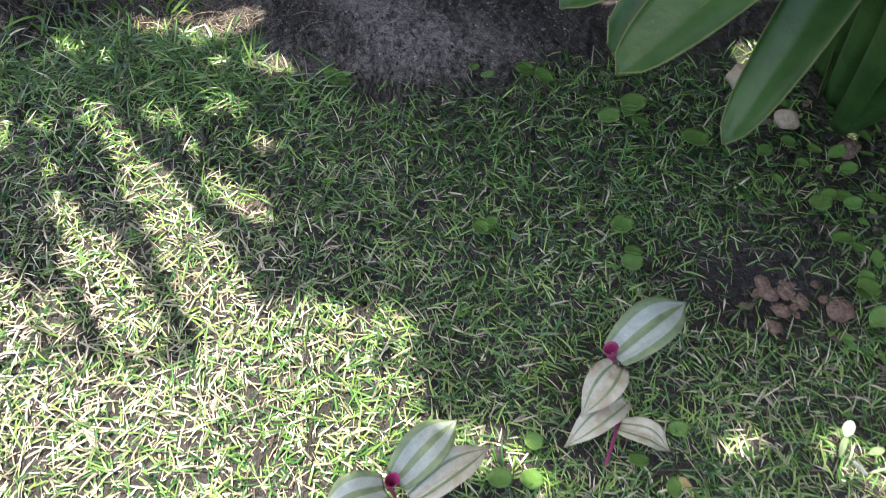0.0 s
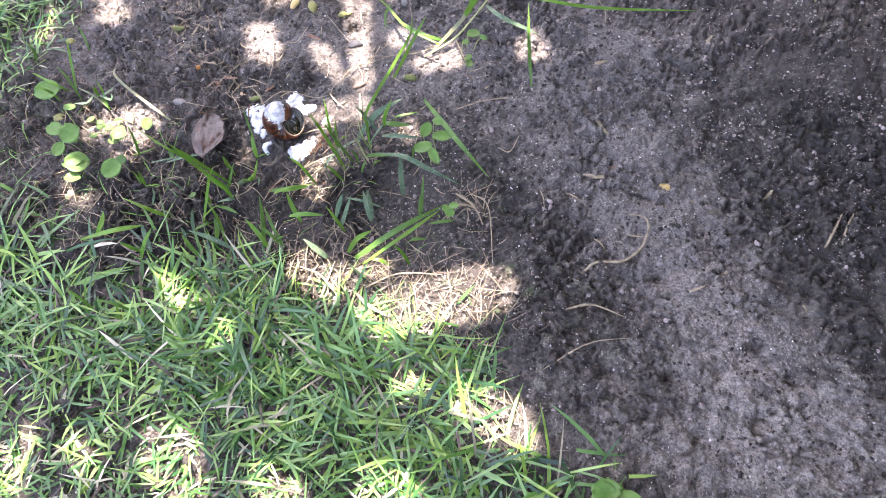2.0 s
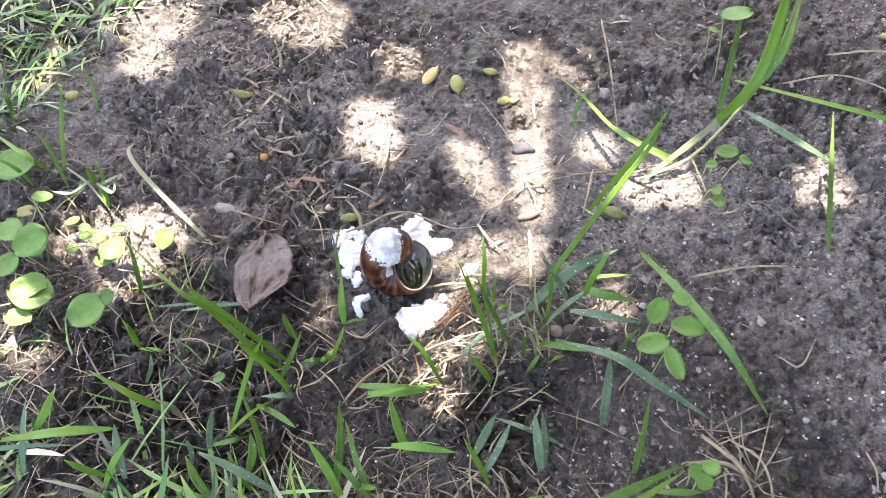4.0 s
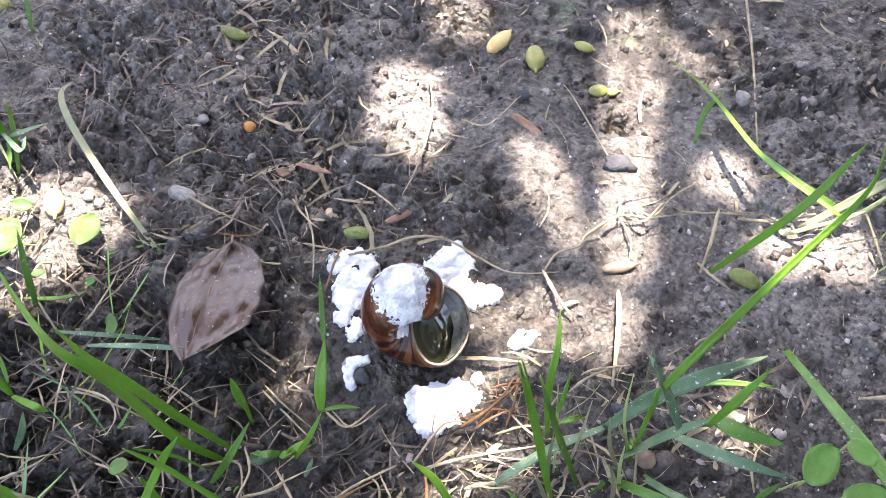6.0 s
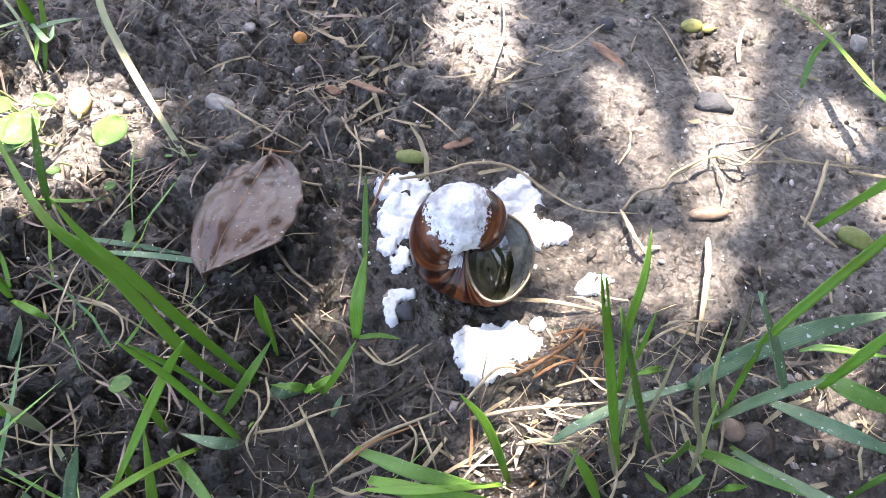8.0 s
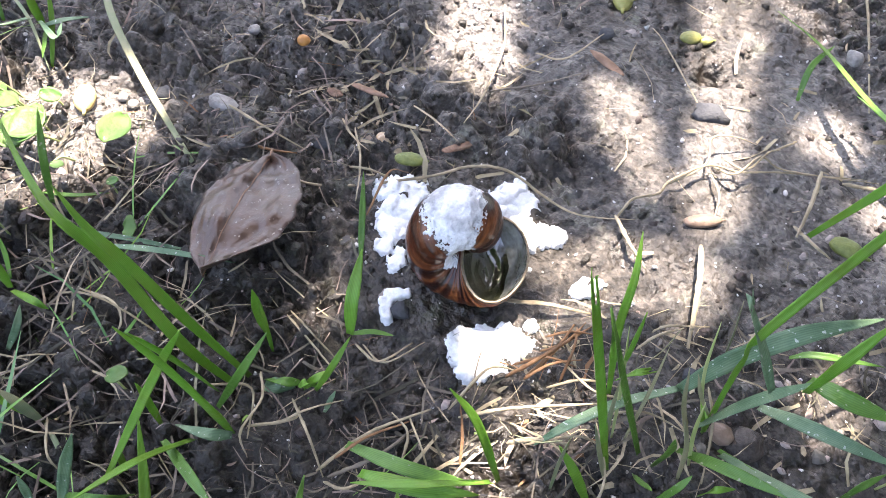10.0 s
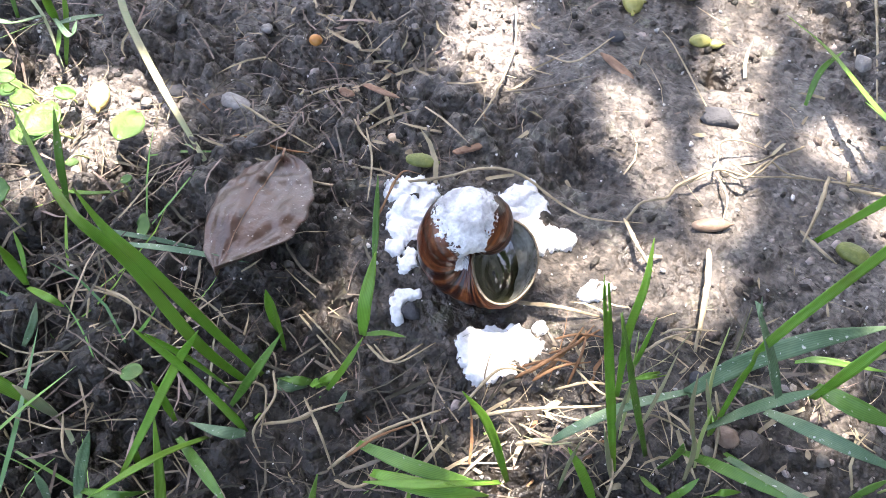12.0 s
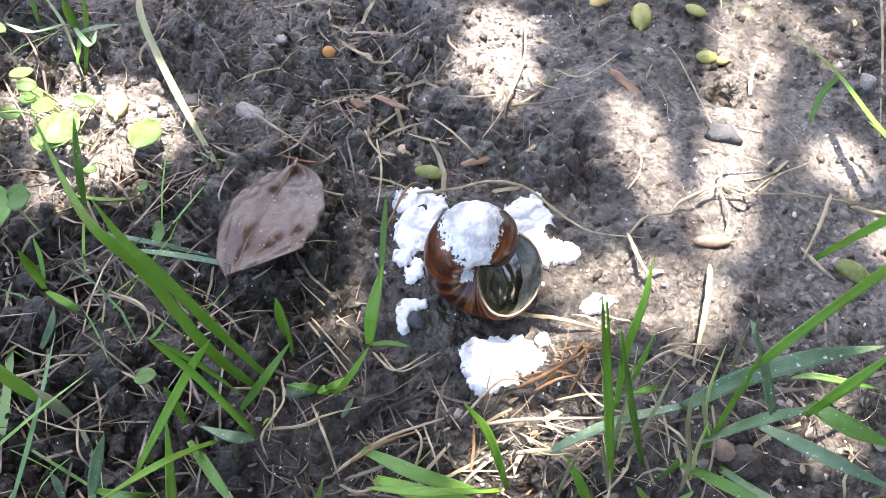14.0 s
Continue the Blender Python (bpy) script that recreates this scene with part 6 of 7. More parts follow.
# broad_leaf_weed
leaflet(broad_leaf_weed, -0.409, 1.532, 0.040, 0.0181, 0.0136, 84, leaf_fresh)
leaflet(broad_leaf_weed, -0.399, 1.543, 0.045, 0.0122, 0.0094, -9, leaf_fresh)
leaflet(broad_leaf_weed, -0.388, 1.529, 0.045, 0.0224, 0.0134, 27, leaf_fresh)
leaflet(broad_leaf_weed, -0.403, 1.510, 0.040, 0.0213, 0.0163, 49, leaf_fresh)
leaflet(broad_leaf_weed, -0.387, 1.503, 0.040, 0.0213, 0.0109, -41, leaf_fresh)
# small_weed
leaflet(small_weed, -0.415, 1.696, 0.020, 0.0165, 0.0115, 14, leaf_fresh)
leaflet(small_weed, -0.401, 1.694, 0.020, 0.0100, 0.0100, 37, leaf_fresh)
leaflet(small_weed, -0.421, 1.685, 0.015, 0.0089, 0.0081, 27, leaf_fresh)
leaflet(small_weed, -0.410, 1.667, 0.012, 0.0080, 0.0123, 0, leaf_fresh)
leaflet(small_weed, -0.406, 1.660, 0.010, 0.0089, 0.0116, 27, leaf_fresh)
# clover_sprig
leaflet(clover_sprig, -0.352, 1.451, 0.030, 0.0089, 0.0106, 27, leaf_fresh)
leaflet(clover_sprig, -0.345, 1.457, 0.030, 0.0108, 0.0108, 22, leaf_fresh)
leaflet(clover_sprig, -0.346, 1.448, 0.030, 0.0108, 0.0099, 22, leaf_fresh)
# clover_patch
leaflet(clover_patch, -0.096, 1.228, 0.030, 0.0272, 0.0204, 17, leaf_fresh)
leaflet(clover_patch, -0.072, 1.225, 0.030, 0.0272, 0.0204, -17, leaf_fresh)
leaflet(clover_patch, -0.078, 1.209, 0.030, 0.0228, 0.0177, 15, leaf_fresh)
leaflet(clover_patch, 0.173, 1.277, 0.030, 0.0228, 0.0165, 15, leaf_fresh)
leaflet(clover_patch, 0.200, 1.269, 0.020, 0.0272, 0.0185, 17, leaf_fresh)
leaflet(clover_patch, 0.275, 1.280, 0.030, 0.0451, 0.0403, 13, leaf_fresh)
leaflet(clover_patch, 0.307, 1.264, 0.030, 0.0394, 0.0350, -24, leaf_fresh)
leaflet(clover_patch, 0.172, 1.274, 0.030, 0.0224, 0.0192, 10, leaf_fresh)
leaflet(clover_patch, 0.429, 1.178, 0.030, 0.0428, 0.0348, 11, leaf_fresh)
leaflet(clover_patch, 0.469, 1.198, 0.030, 0.0306, 0.0306, 11, leaf_fresh)
leaflet(clover_patch, -0.099, 1.225, 0.030, 0.0243, 0.0195, 9, leaf_fresh)
leaflet(clover_patch, -0.077, 1.216, 0.030, 0.0224, 0.0179, 10, leaf_fresh)
leaflet(clover_patch, -0.089, 1.220, 0.025, 0.0388, 0.0349, 12, leaf_fresh)
leaflet(clover_patch, -0.070, 1.212, 0.025, 0.0286, 0.0267, 12, leaf_fresh)
leaflet(clover_patch, 0.191, 0.904, 0.030, 0.0263, 0.0296, 9, leaf_fresh)
leaflet(clover_patch, 0.209, 0.920, 0.030, 0.0224, 0.0224, 10, leaf_fresh)
leaflet(clover_patch, 0.437, 0.937, 0.030, 0.0408, 0.0323, 11, leaf_fresh)
leaflet(clover_patch, 0.452, 0.883, 0.030, 0.0322, 0.0306, 7, leaf_fresh)
leaflet(clover_patch, 0.490, 1.172, 0.030, 0.0385, 0.0289, 9, leaf_fresh)
leaflet(clover_patch, 0.194, 0.903, 0.030, 0.0402, 0.0362, 6, leaf_fresh)
leaflet(clover_patch, 0.435, 0.932, 0.030, 0.0400, 0.0360, 3, leaf_fresh)
leaflet(clover_patch, 0.449, 0.864, 0.030, 0.0382, 0.0344, 6, leaf_fresh)
leaflet(clover_patch, 0.273, 1.285, 0.030, 0.0342, 0.0342, 7, leaf_fresh)
leaflet(clover_patch, 0.305, 1.259, 0.030, 0.0342, 0.0342, 7, leaf_fresh)
leaflet(clover_patch, 0.479, 1.214, 0.030, 0.0504, 0.0482, 7, leaf_fresh)
leaflet(clover_patch, 0.591, 1.143, 0.030, 0.0563, 0.0412, 6, leaf_fresh)
leaflet(clover_patch, 0.275, 0.539, 0.020, 0.0301, 0.0265, 4, leaf_fresh)
leaflet(clover_patch, 0.225, 0.481, 0.020, 0.0361, 0.0328, 3, leaf_fresh)
leaflet(clover_patch, 0.270, 0.482, 0.020, 0.0361, 0.0295, 3, leaf_fresh)
leaflet(clover_patch, 0.431, 0.521, 0.020, 0.0341, 0.0255, 3, leaf_fresh)
leaflet(clover_patch, 0.497, 0.574, 0.020, 0.0341, 0.0255, 3, leaf_fresh)
leaflet(clover_patch, 0.478, 0.482, 0.020, 0.0261, 0.0313, 4, leaf_fresh)
leaflet(clover_patch, 0.804, 1.015, 0.030, 0.0422, 0.0359, 5, leaf_fresh)
leaflet(clover_patch, 0.851, 0.860, 0.040, 0.0301, 0.0301, 4, leaf_fresh)
leaflet(clover_patch, 0.838, 0.826, 0.040, 0.0301, 0.0261, 4, leaf_fresh)
leaflet(clover_patch, 0.850, 1.032, 0.030, 0.0422, 0.0316, 5, leaf_fresh)
leaflet(clover_patch, 0.875, 0.896, 0.040, 0.0301, 0.0341, 4, leaf_fresh)
# silver_weed
leaflet(silver_weed, 0.733, 0.552, 0.050, 0.0400, 0.0120, 61, zebra_green)
leaflet(silver_weed, 0.751, 0.519, 0.050, 0.0280, 0.0100, -43, zebra_silver)
leaflet(silver_weed, 0.784, 0.547, 0.050, 0.0330, 0.0130, 22, zebra_green)
leaflet(silver_weed, 0.748, 0.580, 0.050, 0.0356, 0.0178, 52, zebra_silver)
# shrub_weed
leaflet(shrub_weed, 0.760, 1.138, 0.050, 0.0342, 0.0251, 7, leaf_fresh)
leaflet(shrub_weed, 0.806, 1.123, 0.050, 0.0284, 0.0223, -39, leaf_fresh)
leaflet(shrub_weed, 0.848, 1.120, 0.050, 0.0385, 0.0256, 28, leaf_fresh)
leaflet(shrub_weed, 0.861, 1.082, 0.050, 0.0342, 0.0251, 7, leaf_fresh)
leaflet(shrub_weed, 0.914, 1.168, 0.050, 0.0286, 0.0220, -65, leaf_fresh)
leaflet(shrub_weed, 0.777, 1.087, 0.050, 0.0263, 0.0202, -9, leaf_fresh)
leaflet(shrub_weed, 0.706, 1.105, 0.050, 0.0372, 0.0266, 36, leaf_fresh)
leaflet(shrub_weed, 0.854, 1.006, 0.050, 0.0341, 0.0277, 3, leaf_fresh)
leaflet(shrub_weed, 0.900, 1.023, 0.050, 0.0323, 0.0266, -22, leaf_fresh)
leaflet(shrub_weed, 0.817, 0.930, 0.050, 0.0398, 0.0310, 18, leaf_fresh)
leaflet(shrub_weed, 0.845, 0.837, 0.050, 0.0462, 0.0402, 5, leaf_fresh)
leaflet(shrub_weed, 0.842, 0.910, 0.050, 0.0288, 0.0250, -34, leaf_fresh)
leaflet(shrub_weed, 0.811, 1.020, 0.050, 0.0281, 0.0216, 4, leaf_fresh)
leaflet(shrub_weed, 0.850, 0.779, 0.050, 0.0439, 0.0373, 24, leaf_fresh)
leaflet(shrub_weed, 0.722, 1.043, 0.050, 0.0241, 0.0181, -48, leaf_fresh)


# ---- lawn, litter and crumbs ----
rng = np.random.default_rng(7)


def ribbons(name, x, y, z, heading, rise, length, width, curl, mats, index, sway=0.4):
    """Many narrow ribbons in one mesh: three quads each, tapered, bending over."""
    n = len(x)
    t = np.array([0.0, 0.35, 0.7, 1.0])
    taper = np.array([0.75, 1.0, 0.75, 0.08])
    bend = heading[:, None] + sway * rng.uniform(-1, 1, n)[:, None] * t[None, :]
    dx, dy = np.cos(bend), np.sin(bend)
    pitch = rise[:, None] - curl[:, None] * t[None, :]
    step = np.diff(t, prepend=0.0)[None, :] * length[:, None]
    out = step * np.cos(pitch)
    up = np.cumsum(step * np.sin(pitch), 1)
    twist = rng.uniform(-0.6, 0.6, n)[:, None]
    cx, cy, cz = x[:, None] + np.cumsum(dx * out, 1), y[:, None] + np.cumsum(dy * out, 1), z[:, None] + up
    w = 0.5 * width[:, None] * taper[None, :]
    verts = np.empty((n, 4, 2, 3))
    for k, s in enumerate((-1, 1)):
        verts[:, :, k, 0] = cx - dy * w * s * np.cos(twist)
        verts[:, :, k, 1] = cy + dx * w * s * np.cos(twist)
        verts[:, :, k, 2] = cz + w * s * np.sin(twist)
    verts[..., 2] = np.maximum(verts[..., 2], z[:, None, None] - 0.001)
    b = (np.arange(n) * 8)[:, None]
    quads = np.stack([b + np.array([0, 1, 3, 2]), b + np.array([2, 3, 5, 4]), b + np.array([4, 5, 7, 6])], 1).reshape(-1, 4)
    return quad_mesh(name, verts.reshape(-1, 3), quads, mats, np.repeat(index, 3))


def scatter(count, x0, x1, y0, y1):
    return rng.uniform(x0, x1, count), rng.uniform(y0, y1, count)


WORN = [(-0.33, 1.355, 0.075), (-0.46, 1.338, 0.05), (-0.305, 1.256, 0.03), (-0.41, 1.37, 0.03), (-0.22, 1.25, 0.035), (-0.57, 1.25, 0.03), (-0.20, 0.93, 0.03), (-0.20, 1.065, 0.03)]
x, y = scatter(128000, -1.5, 1.35, 0.1, 2.1)
depth = lawn_depth(x, y)
bare = np.exp(-(((x - 0.69) / 0.19) ** 2 + ((y - 0.85) / 0.11) ** 2) ** 2) + 0.75 * np.exp(-(((x - 0.92) / 0.28) ** 2 + ((y - 1.25) / 0.3) ** 2) ** 2)
worn = sum(np.exp(-(((x - a) / r) ** 2 + ((y - b) / (0.7 * r)) ** 2) ** 2) for a, b, r in WORN)
keep = rng.random(len(x)) < np.clip(depth / 0.09 + 0.16, 0, 1) * np.maximum(0.05, 1 - 0.9 * bare) * np.maximum(0.04, 1 - 0.96 * worn)
x, y, depth = x[keep], y[keep], depth[keep]
n = len(x)
long_edge = np.exp(-((y - 1.24) / 0.09) ** 2) * (x < -0.1)
# The last term adds pale blades over the sun streaks to paint sunlight.
dry = rng.random(n) < 0.06 + 0.10 * np.clip((1.1 - y) / 0.4, 0, 1) + 0.30 * np.clip((1.12 - y) / 0.25, 0, 1) * np.clip((0.1 - x) / 0.3, 0, 1)
lawn = ribbons("lawn", x, y, ground_height(x, y) - 0.001, rng.uniform(0, 2 * np.pi, n), rng.uniform(0.12, 0.95, n), rng.uniform(0.016, 0.048, n) * (1 + 0.8 * long_edge),
               rng.uniform(0.0017, 0.0038, n) * (1 + 0.35 * long_edge), rng.uniform(0.2, 1.3, n), [lawn_green, lawn_dry_lit, lawn_bright], np.where(dry, 1, np.where(rng.random(n) < 0.10 + 0.04 * long_edge, 2, 0)))
tagged(lawn, "short coarse green lawn grass with dry blades, extra pale ones painting the sunlit part", "grass", kind="stuff")

x, y = scatter(70000, -4.2, 4.0, -2.6, 5.2)
keep = ((x < -1.5) | (x > 1.35) | (y < 0.1) | (y > 2.1)) & (lawn_depth(x, y) > -1.2) & (rng.random(len(x)) < 1.6 - np.hypot(x, y - 1.2) / 2.4)
x, y = x[keep], y[keep]
n = len(x)
outer = ribbons("outer_lawn", x, y, ground_height(x, y) - 0.001, rng.uniform(0, 2 * np.pi, n), rng.uniform(0.1, 0.9, n), rng.uniform(0.04, 0.09, n),
                rng.uniform(0.006, 0.012, n), rng.uniform(0.2, 1.2, n), [lawn_green, lawn_dry_lit], rng.random(n) < 0.2)
tagged(outer, "coarse green lawn grass further round the garden", "grass", kind="stuff")

x, y = scatter(19000, -1.5, 1.35, 0.1, 2.1)
keep = rng.random(len(x)) < np.clip(lawn_depth(x, y) / 0.08 + 0.35, 0, 1)
x, y = x[keep], y[keep]
n = len(x)
thatch = ribbons("thatch", x, y, ground_height(x, y) + rng.uniform(0.0, 0.006, n), rng.uniform(0, 2 * np.pi, n), rng.uniform(-0.05, 0.25, n), rng.uniform(0.012, 0.04, n),
                 rng.uniform(0.0008, 0.0026, n), rng.uniform(-0.1, 0.4, n), [litter_dry, lawn_dry_lit], rng.random(n) < 0.06 + 0.3 * np.clip((1.1 - y) / 0.2, 0, 1))
tagged(thatch, "dry straw-coloured thatch lying under the lawn", "dry grass", kind="stuff")

x, y = scatter(24000, -1.05, -0.36, 1.26, 1.9)
clump = 0.5 + 0.5 * hash_noise(x, y, 0.07, 21)
tuft_foot = sum(np.exp(-((x - a) ** 2 + (y - b) ** 2) / 0.028 ** 2) for a, b in [(-0.527, 1.452), (-0.496, 1.489), (-0.47, 1.528), (-0.44, 1.552), (-0.53, 1.489)])
corner = np.exp(-(((x + 0.80) / 0.12) ** 2 + ((y - 1.57) / 0.12) ** 2) ** 2)
far_left = np.clip((0.0 - ((x + 0.585) * 0.72 + (y - 1.505) * 0.66)) / 0.05, 0, 1)
keep = (rng.random(len(x)) < clump ** 1.5 * (0.12 + 0.85 * far_left + 0.5 * corner) + 0.22 * np.clip((1.44 - y) / 0.08, 0, 1) + 0.5 * tuft_foot) & (np.hypot(x + 0.581, y - 1.494) > 0.046) & (np.hypot(x + 0.666, y - 1.451) > 0.03)
x, y = x[keep], y[keep]
n = len(x)
litter = ribbons("litter", x, y, ground_height(x, y) + rng.uniform(0.0005, 0.003, n), rng.uniform(0, 2 * np.pi, n), rng.uniform(-0.05, 0.2, n), 0.004 + 0.028 * rng.random(n) ** 2,
                 0.0003 + np.where(y + 0.5 * x > 1.18, 0.0024, 0.0011) * rng.random(n) ** 3, rng.uniform(-0.3, 0.6, n), [litter_dry, straw, brown_twig], np.where(y + 0.5 * x > 1.18, rng.choice(3, n, p=(0.46, 0.51, 0.03)), rng.choice(3, n, p=(0.85, 0.13, 0.02))), sway=1.3)
tagged(litter, "broken dry grass stems and straw littering the soil", "litter", kind="stuff")


x, y = scatter(3000, -0.95, -0.34, 1.27, 1.56)
near_grass = np.clip((1.46 - y + 0.25 * np.clip(x + 0.55, 0, 1)) / 0.08, 0, 1) * (0.4 + 0.6 * (hash_noise(x, y, 0.05, 41) > -0.1))
keep = (rng.random(len(x)) < 0.75 * near_grass) & (np.hypot(x + 0.581, y - 1.494) > 0.05)
x, y = x[keep], y[keep]
n = len(x)
stems = ribbons("dry_stems", x, y, ground_height(x, y), rng.uniform(0, 2 * np.pi, n), rng.uniform(0.05, 0.8, n), rng.uniform(0.015, 0.05, n),
                rng.uniform(0.0005, 0.0014, n), rng.uniform(0.0, 1.2, n), [litter_dry, straw, lawn_bright], rng.choice(3, n, p=(0.48, 0.34, 0.18)), sway=1.1)
tagged(stems, "thin dry and green grass stems standing in the litter", "grass", kind="stuff")

x, y = scatter(5200, -0.88, -0.25, 1.16, 1.42)
front = 1.285 + 0.62 * (x + 0.60)
keep = (y < np.minimum(front, 1.33)) & (rng.random(len(x)) < 0.35 + 0.4 * (hash_noise(x, y, 0.06, 91) > 0))
bald = sum(np.exp(-(((x - a) / r) ** 2 + ((y - b) / (0.7 * r)) ** 2) ** 2) for a, b, r in WORN)
keep = keep & (rng.random(len(x)) > 0.95 * bald)
x, y = x[keep], y[keep]
n = len(x)
edge = ribbons("edge_grass", x, y, ground_height(x, y) - 0.001, rng.uniform(0, 2 * np.pi, n), rng.uniform(0.2, 1.1, n), rng.uniform(0.025, 0.065, n),
               rng.uniform(0.0016, 0.0038, n), rng.uniform(0.3, 1.5, n), [lawn_green, lawn_bright, litter_dry], rng.choice(3, n, p=(0.62, 0.22, 0.16)), sway=0.7)
tagged(edge, "longer tangled green grass at the lawn edge", "grass", kind="stuff")

x, y = scatter(9000, -0.66, -0.10, 0.88, 1.50)
mat = sum(np.exp(-(((x - a) / (1.15 * r)) ** 2 + ((y - b) / (0.85 * r)) ** 2) ** 2) for a, b, r in WORN) + 0.5 * np.exp(-((x + 0.33) ** 2 + (y - 1.47) ** 2) / 0.035 ** 2) + 0.4 * np.exp(-((x + 0.49) ** 2 + (y - 1.42) ** 2) / 0.04 ** 2)
keep = rng.random(len(x)) < 0.8 * mat
x, y = x[keep], y[keep]
n = len(x)
mats = ribbons("straw_mat", x, y, ground_height(x, y) + rng.uniform(0.0, 0.004, n), rng.uniform(0, 2 * np.pi, n), rng.uniform(-0.05, 0.35, n), rng.uniform(0.012, 0.045, n),
               rng.uniform(0.0005, 0.0016, n), rng.uniform(0.0, 0.6, n), [straw, litter_dry], rng.random(n) < 0.45, sway=0.8)
tagged(mats, "matted bleached straw on worn spots of the lawn", "dry grass", kind="stuff")

x, y = scatter(2600, 0.30, 1.15, 0.40, 2.05)
shrubby = (x > 0.78) | ((x > 0.50) & (y > 1.80)) | ((x > 0.66) & (y > 1.0))
keep = shrubby & (hash_noise(x, y, 0.09, 51) > -0.15)
x, y = x[keep], y[keep]
n = len(x)
cover = ribbons("ground_cover", x, y, ground_height(x, y) + rng.uniform(0.0, 0.03, n), rng.uniform(0, 2 * np.pi, n), rng.uniform(-0.2, 0.6, n), rng.uniform(0.012, 0.034, n),
                rng.uniform(0.006, 0.016, n), rng.uniform(0.0, 0.8, n), [leaf_fresh, lawn_green, litter_dry], rng.integers(0, 3, n))
tagged(cover, "low leafy weeds and dead leaf bits under the shrub", "weeds", kind="stuff")

x, y = scatter(80, -0.30, 0.65, 1.40, 2.05)
keep = lawn_depth(x, y) < -0.06
x, y = x[keep], y[keep]
n = len(x)
bits = ribbons("leaf_bits", x, y, ground_height(x, y) + 0.002, rng.uniform(0, 2 * np.pi, n), rng.uniform(-0.05, 0.25, n), rng.uniform(0.008, 0.03, n),
               rng.uniform(0.002, 0.007, n), rng.uniform(-0.3, 0.5, n), [litter_dry, straw], rng.random(n) < 0.4, sway=1.2)
tagged(bits, "small dry leaf bits scattered on bare dark soil", "litter", kind="stuff")


def lumps(name, x, y, size, sink, mats, index, label, category):
    """Many small uneven lumps lying in the soil."""
    bm = bmesh.new()
    bmesh.ops.create_icosphere(bm, subdivisions=1, radius=0.5)
    unit = np.array([v.co for v in bm.verts])
    tris = np.array([[v.index for v in f.verts] for f in bm.faces])
    bm.free()
    n = len(x)
    verts = unit[None] * (1 + rng.uniform(-0.42, 0.42, (n, len(unit), 1)))
    verts = verts * size[:, None, None] * rng.uniform(0.5, 1.3, (n, 1, 3))
    verts[..., 0] += x[:, None]
    verts[..., 1] += y[:, None]
    verts[..., 2] += (ground_height(x, y) + size * sink)[:, None]
    faces = (tris[None] + (np.arange(n) * len(unit))[:, None, None]).reshape(-1, 3)
    ob = quad_mesh(name, verts.reshape(-1, 3), faces, mats, np.repeat(index, len(tris)))
    return tagged(ob, label, category, kind="stuff")


x, y = scatter(34000, -0.95, -0.36, 1.27, 1.82)
clump = 0.5 + 0.5 * hash_noise(x, y, 0.045, 31)
across = (x + 0.585) * 0.72 + (y - 1.505) * 0.66
keep = (rng.random(len(x)) < (0.15 + 0.85 * clump ** 2) * (1 - 0.72 * np.clip(across / 0.03, 0, 1))) & (np.hypot(x + 0.581, y - 1.494) > 0.024)
x, y = x[keep], y[keep]
n = len(x)
lumps("soil_crumbs", x, y, 0.0008 + 0.0052 * rng.random(n) ** 3.4, -0.1, [crumb, crumb_pale], rng.random(n) < np.where(y < 1.46 + 0.5 * (x + 0.55), 0.02, 0.12), "small dark crumbs of dry soil", "soil")
x, y = scatter(520, -0.95, -0.36, 1.29, 1.82)
across = (x + 0.585) * 0.72 + (y - 1.505) * 0.66
keep = (rng.random(len(x)) < 0.75 - 0.6 * np.clip(across / 0.03, 0, 1)) & (hash_noise(x, y, 0.06, 71) > -0.2) & (np.hypot(x + 0.581, y - 1.494) > 0.04)
x, y = x[keep], y[keep]
n = len(x)
lumps("soil_lumps", x, y, 0.004 + 0.006 * rng.random(n) ** 2, -0.2, [crumb], np.zeros(n), "dark rough lumps of damp soil", "soil")
x, y = scatter(24000, -0.5, 0.6, 1.22, 2.05)
keep = lawn_depth(x, y) < 0.02
x, y = x[keep], y[keep]
n = len(x)
lumps("soil_crumbs", x, y, 0.0012 + 0.0055 * rng.random(n) ** 3.5, -0.08, [crumb, crumb_pale], rng.random(n) < np.where(hash_noise(x, y, 0.035, 61) + 0.4 * hash_noise(x, y, 0.012, 62) > 0.15, 0.7, 0.05), "dark crumbs of bare garden soil", "soil")
x, y = scatter(5000, -0.9, 0.3, 1.25, 1.95)
keep = lawn_depth(x, y) < 0.05
x, y = x[keep], y[keep]
n = len(x)
lumps("grit", x, y, 0.0007 + 0.0018 * rng.random(n) ** 3, 0.2, [speck], np.zeros(n), "fine pale grit scattered on soil", "grit")

x, y = scatter(30000, -0.42, 0.35, 1.28, 1.95)
patchy = hash_noise(x, y, 0.055, 81) + 0.7 * hash_noise(x, y, 0.018, 82)
keep = (lawn_depth(x, y) < 0.0) & (rng.random(len(x)) < np.clip(0.10 + 1.1 * patchy, 0.04, 0.9))
x, y = x[keep], y[keep]
n = len(x)
lumps("pale_grains", x, y, 0.0009 + 0.0026 * rng.random(n) ** 2.5, 0.0, [crumb_pale], np.zeros(n), "pale dry grains lying in patches on dark soil", "soil")

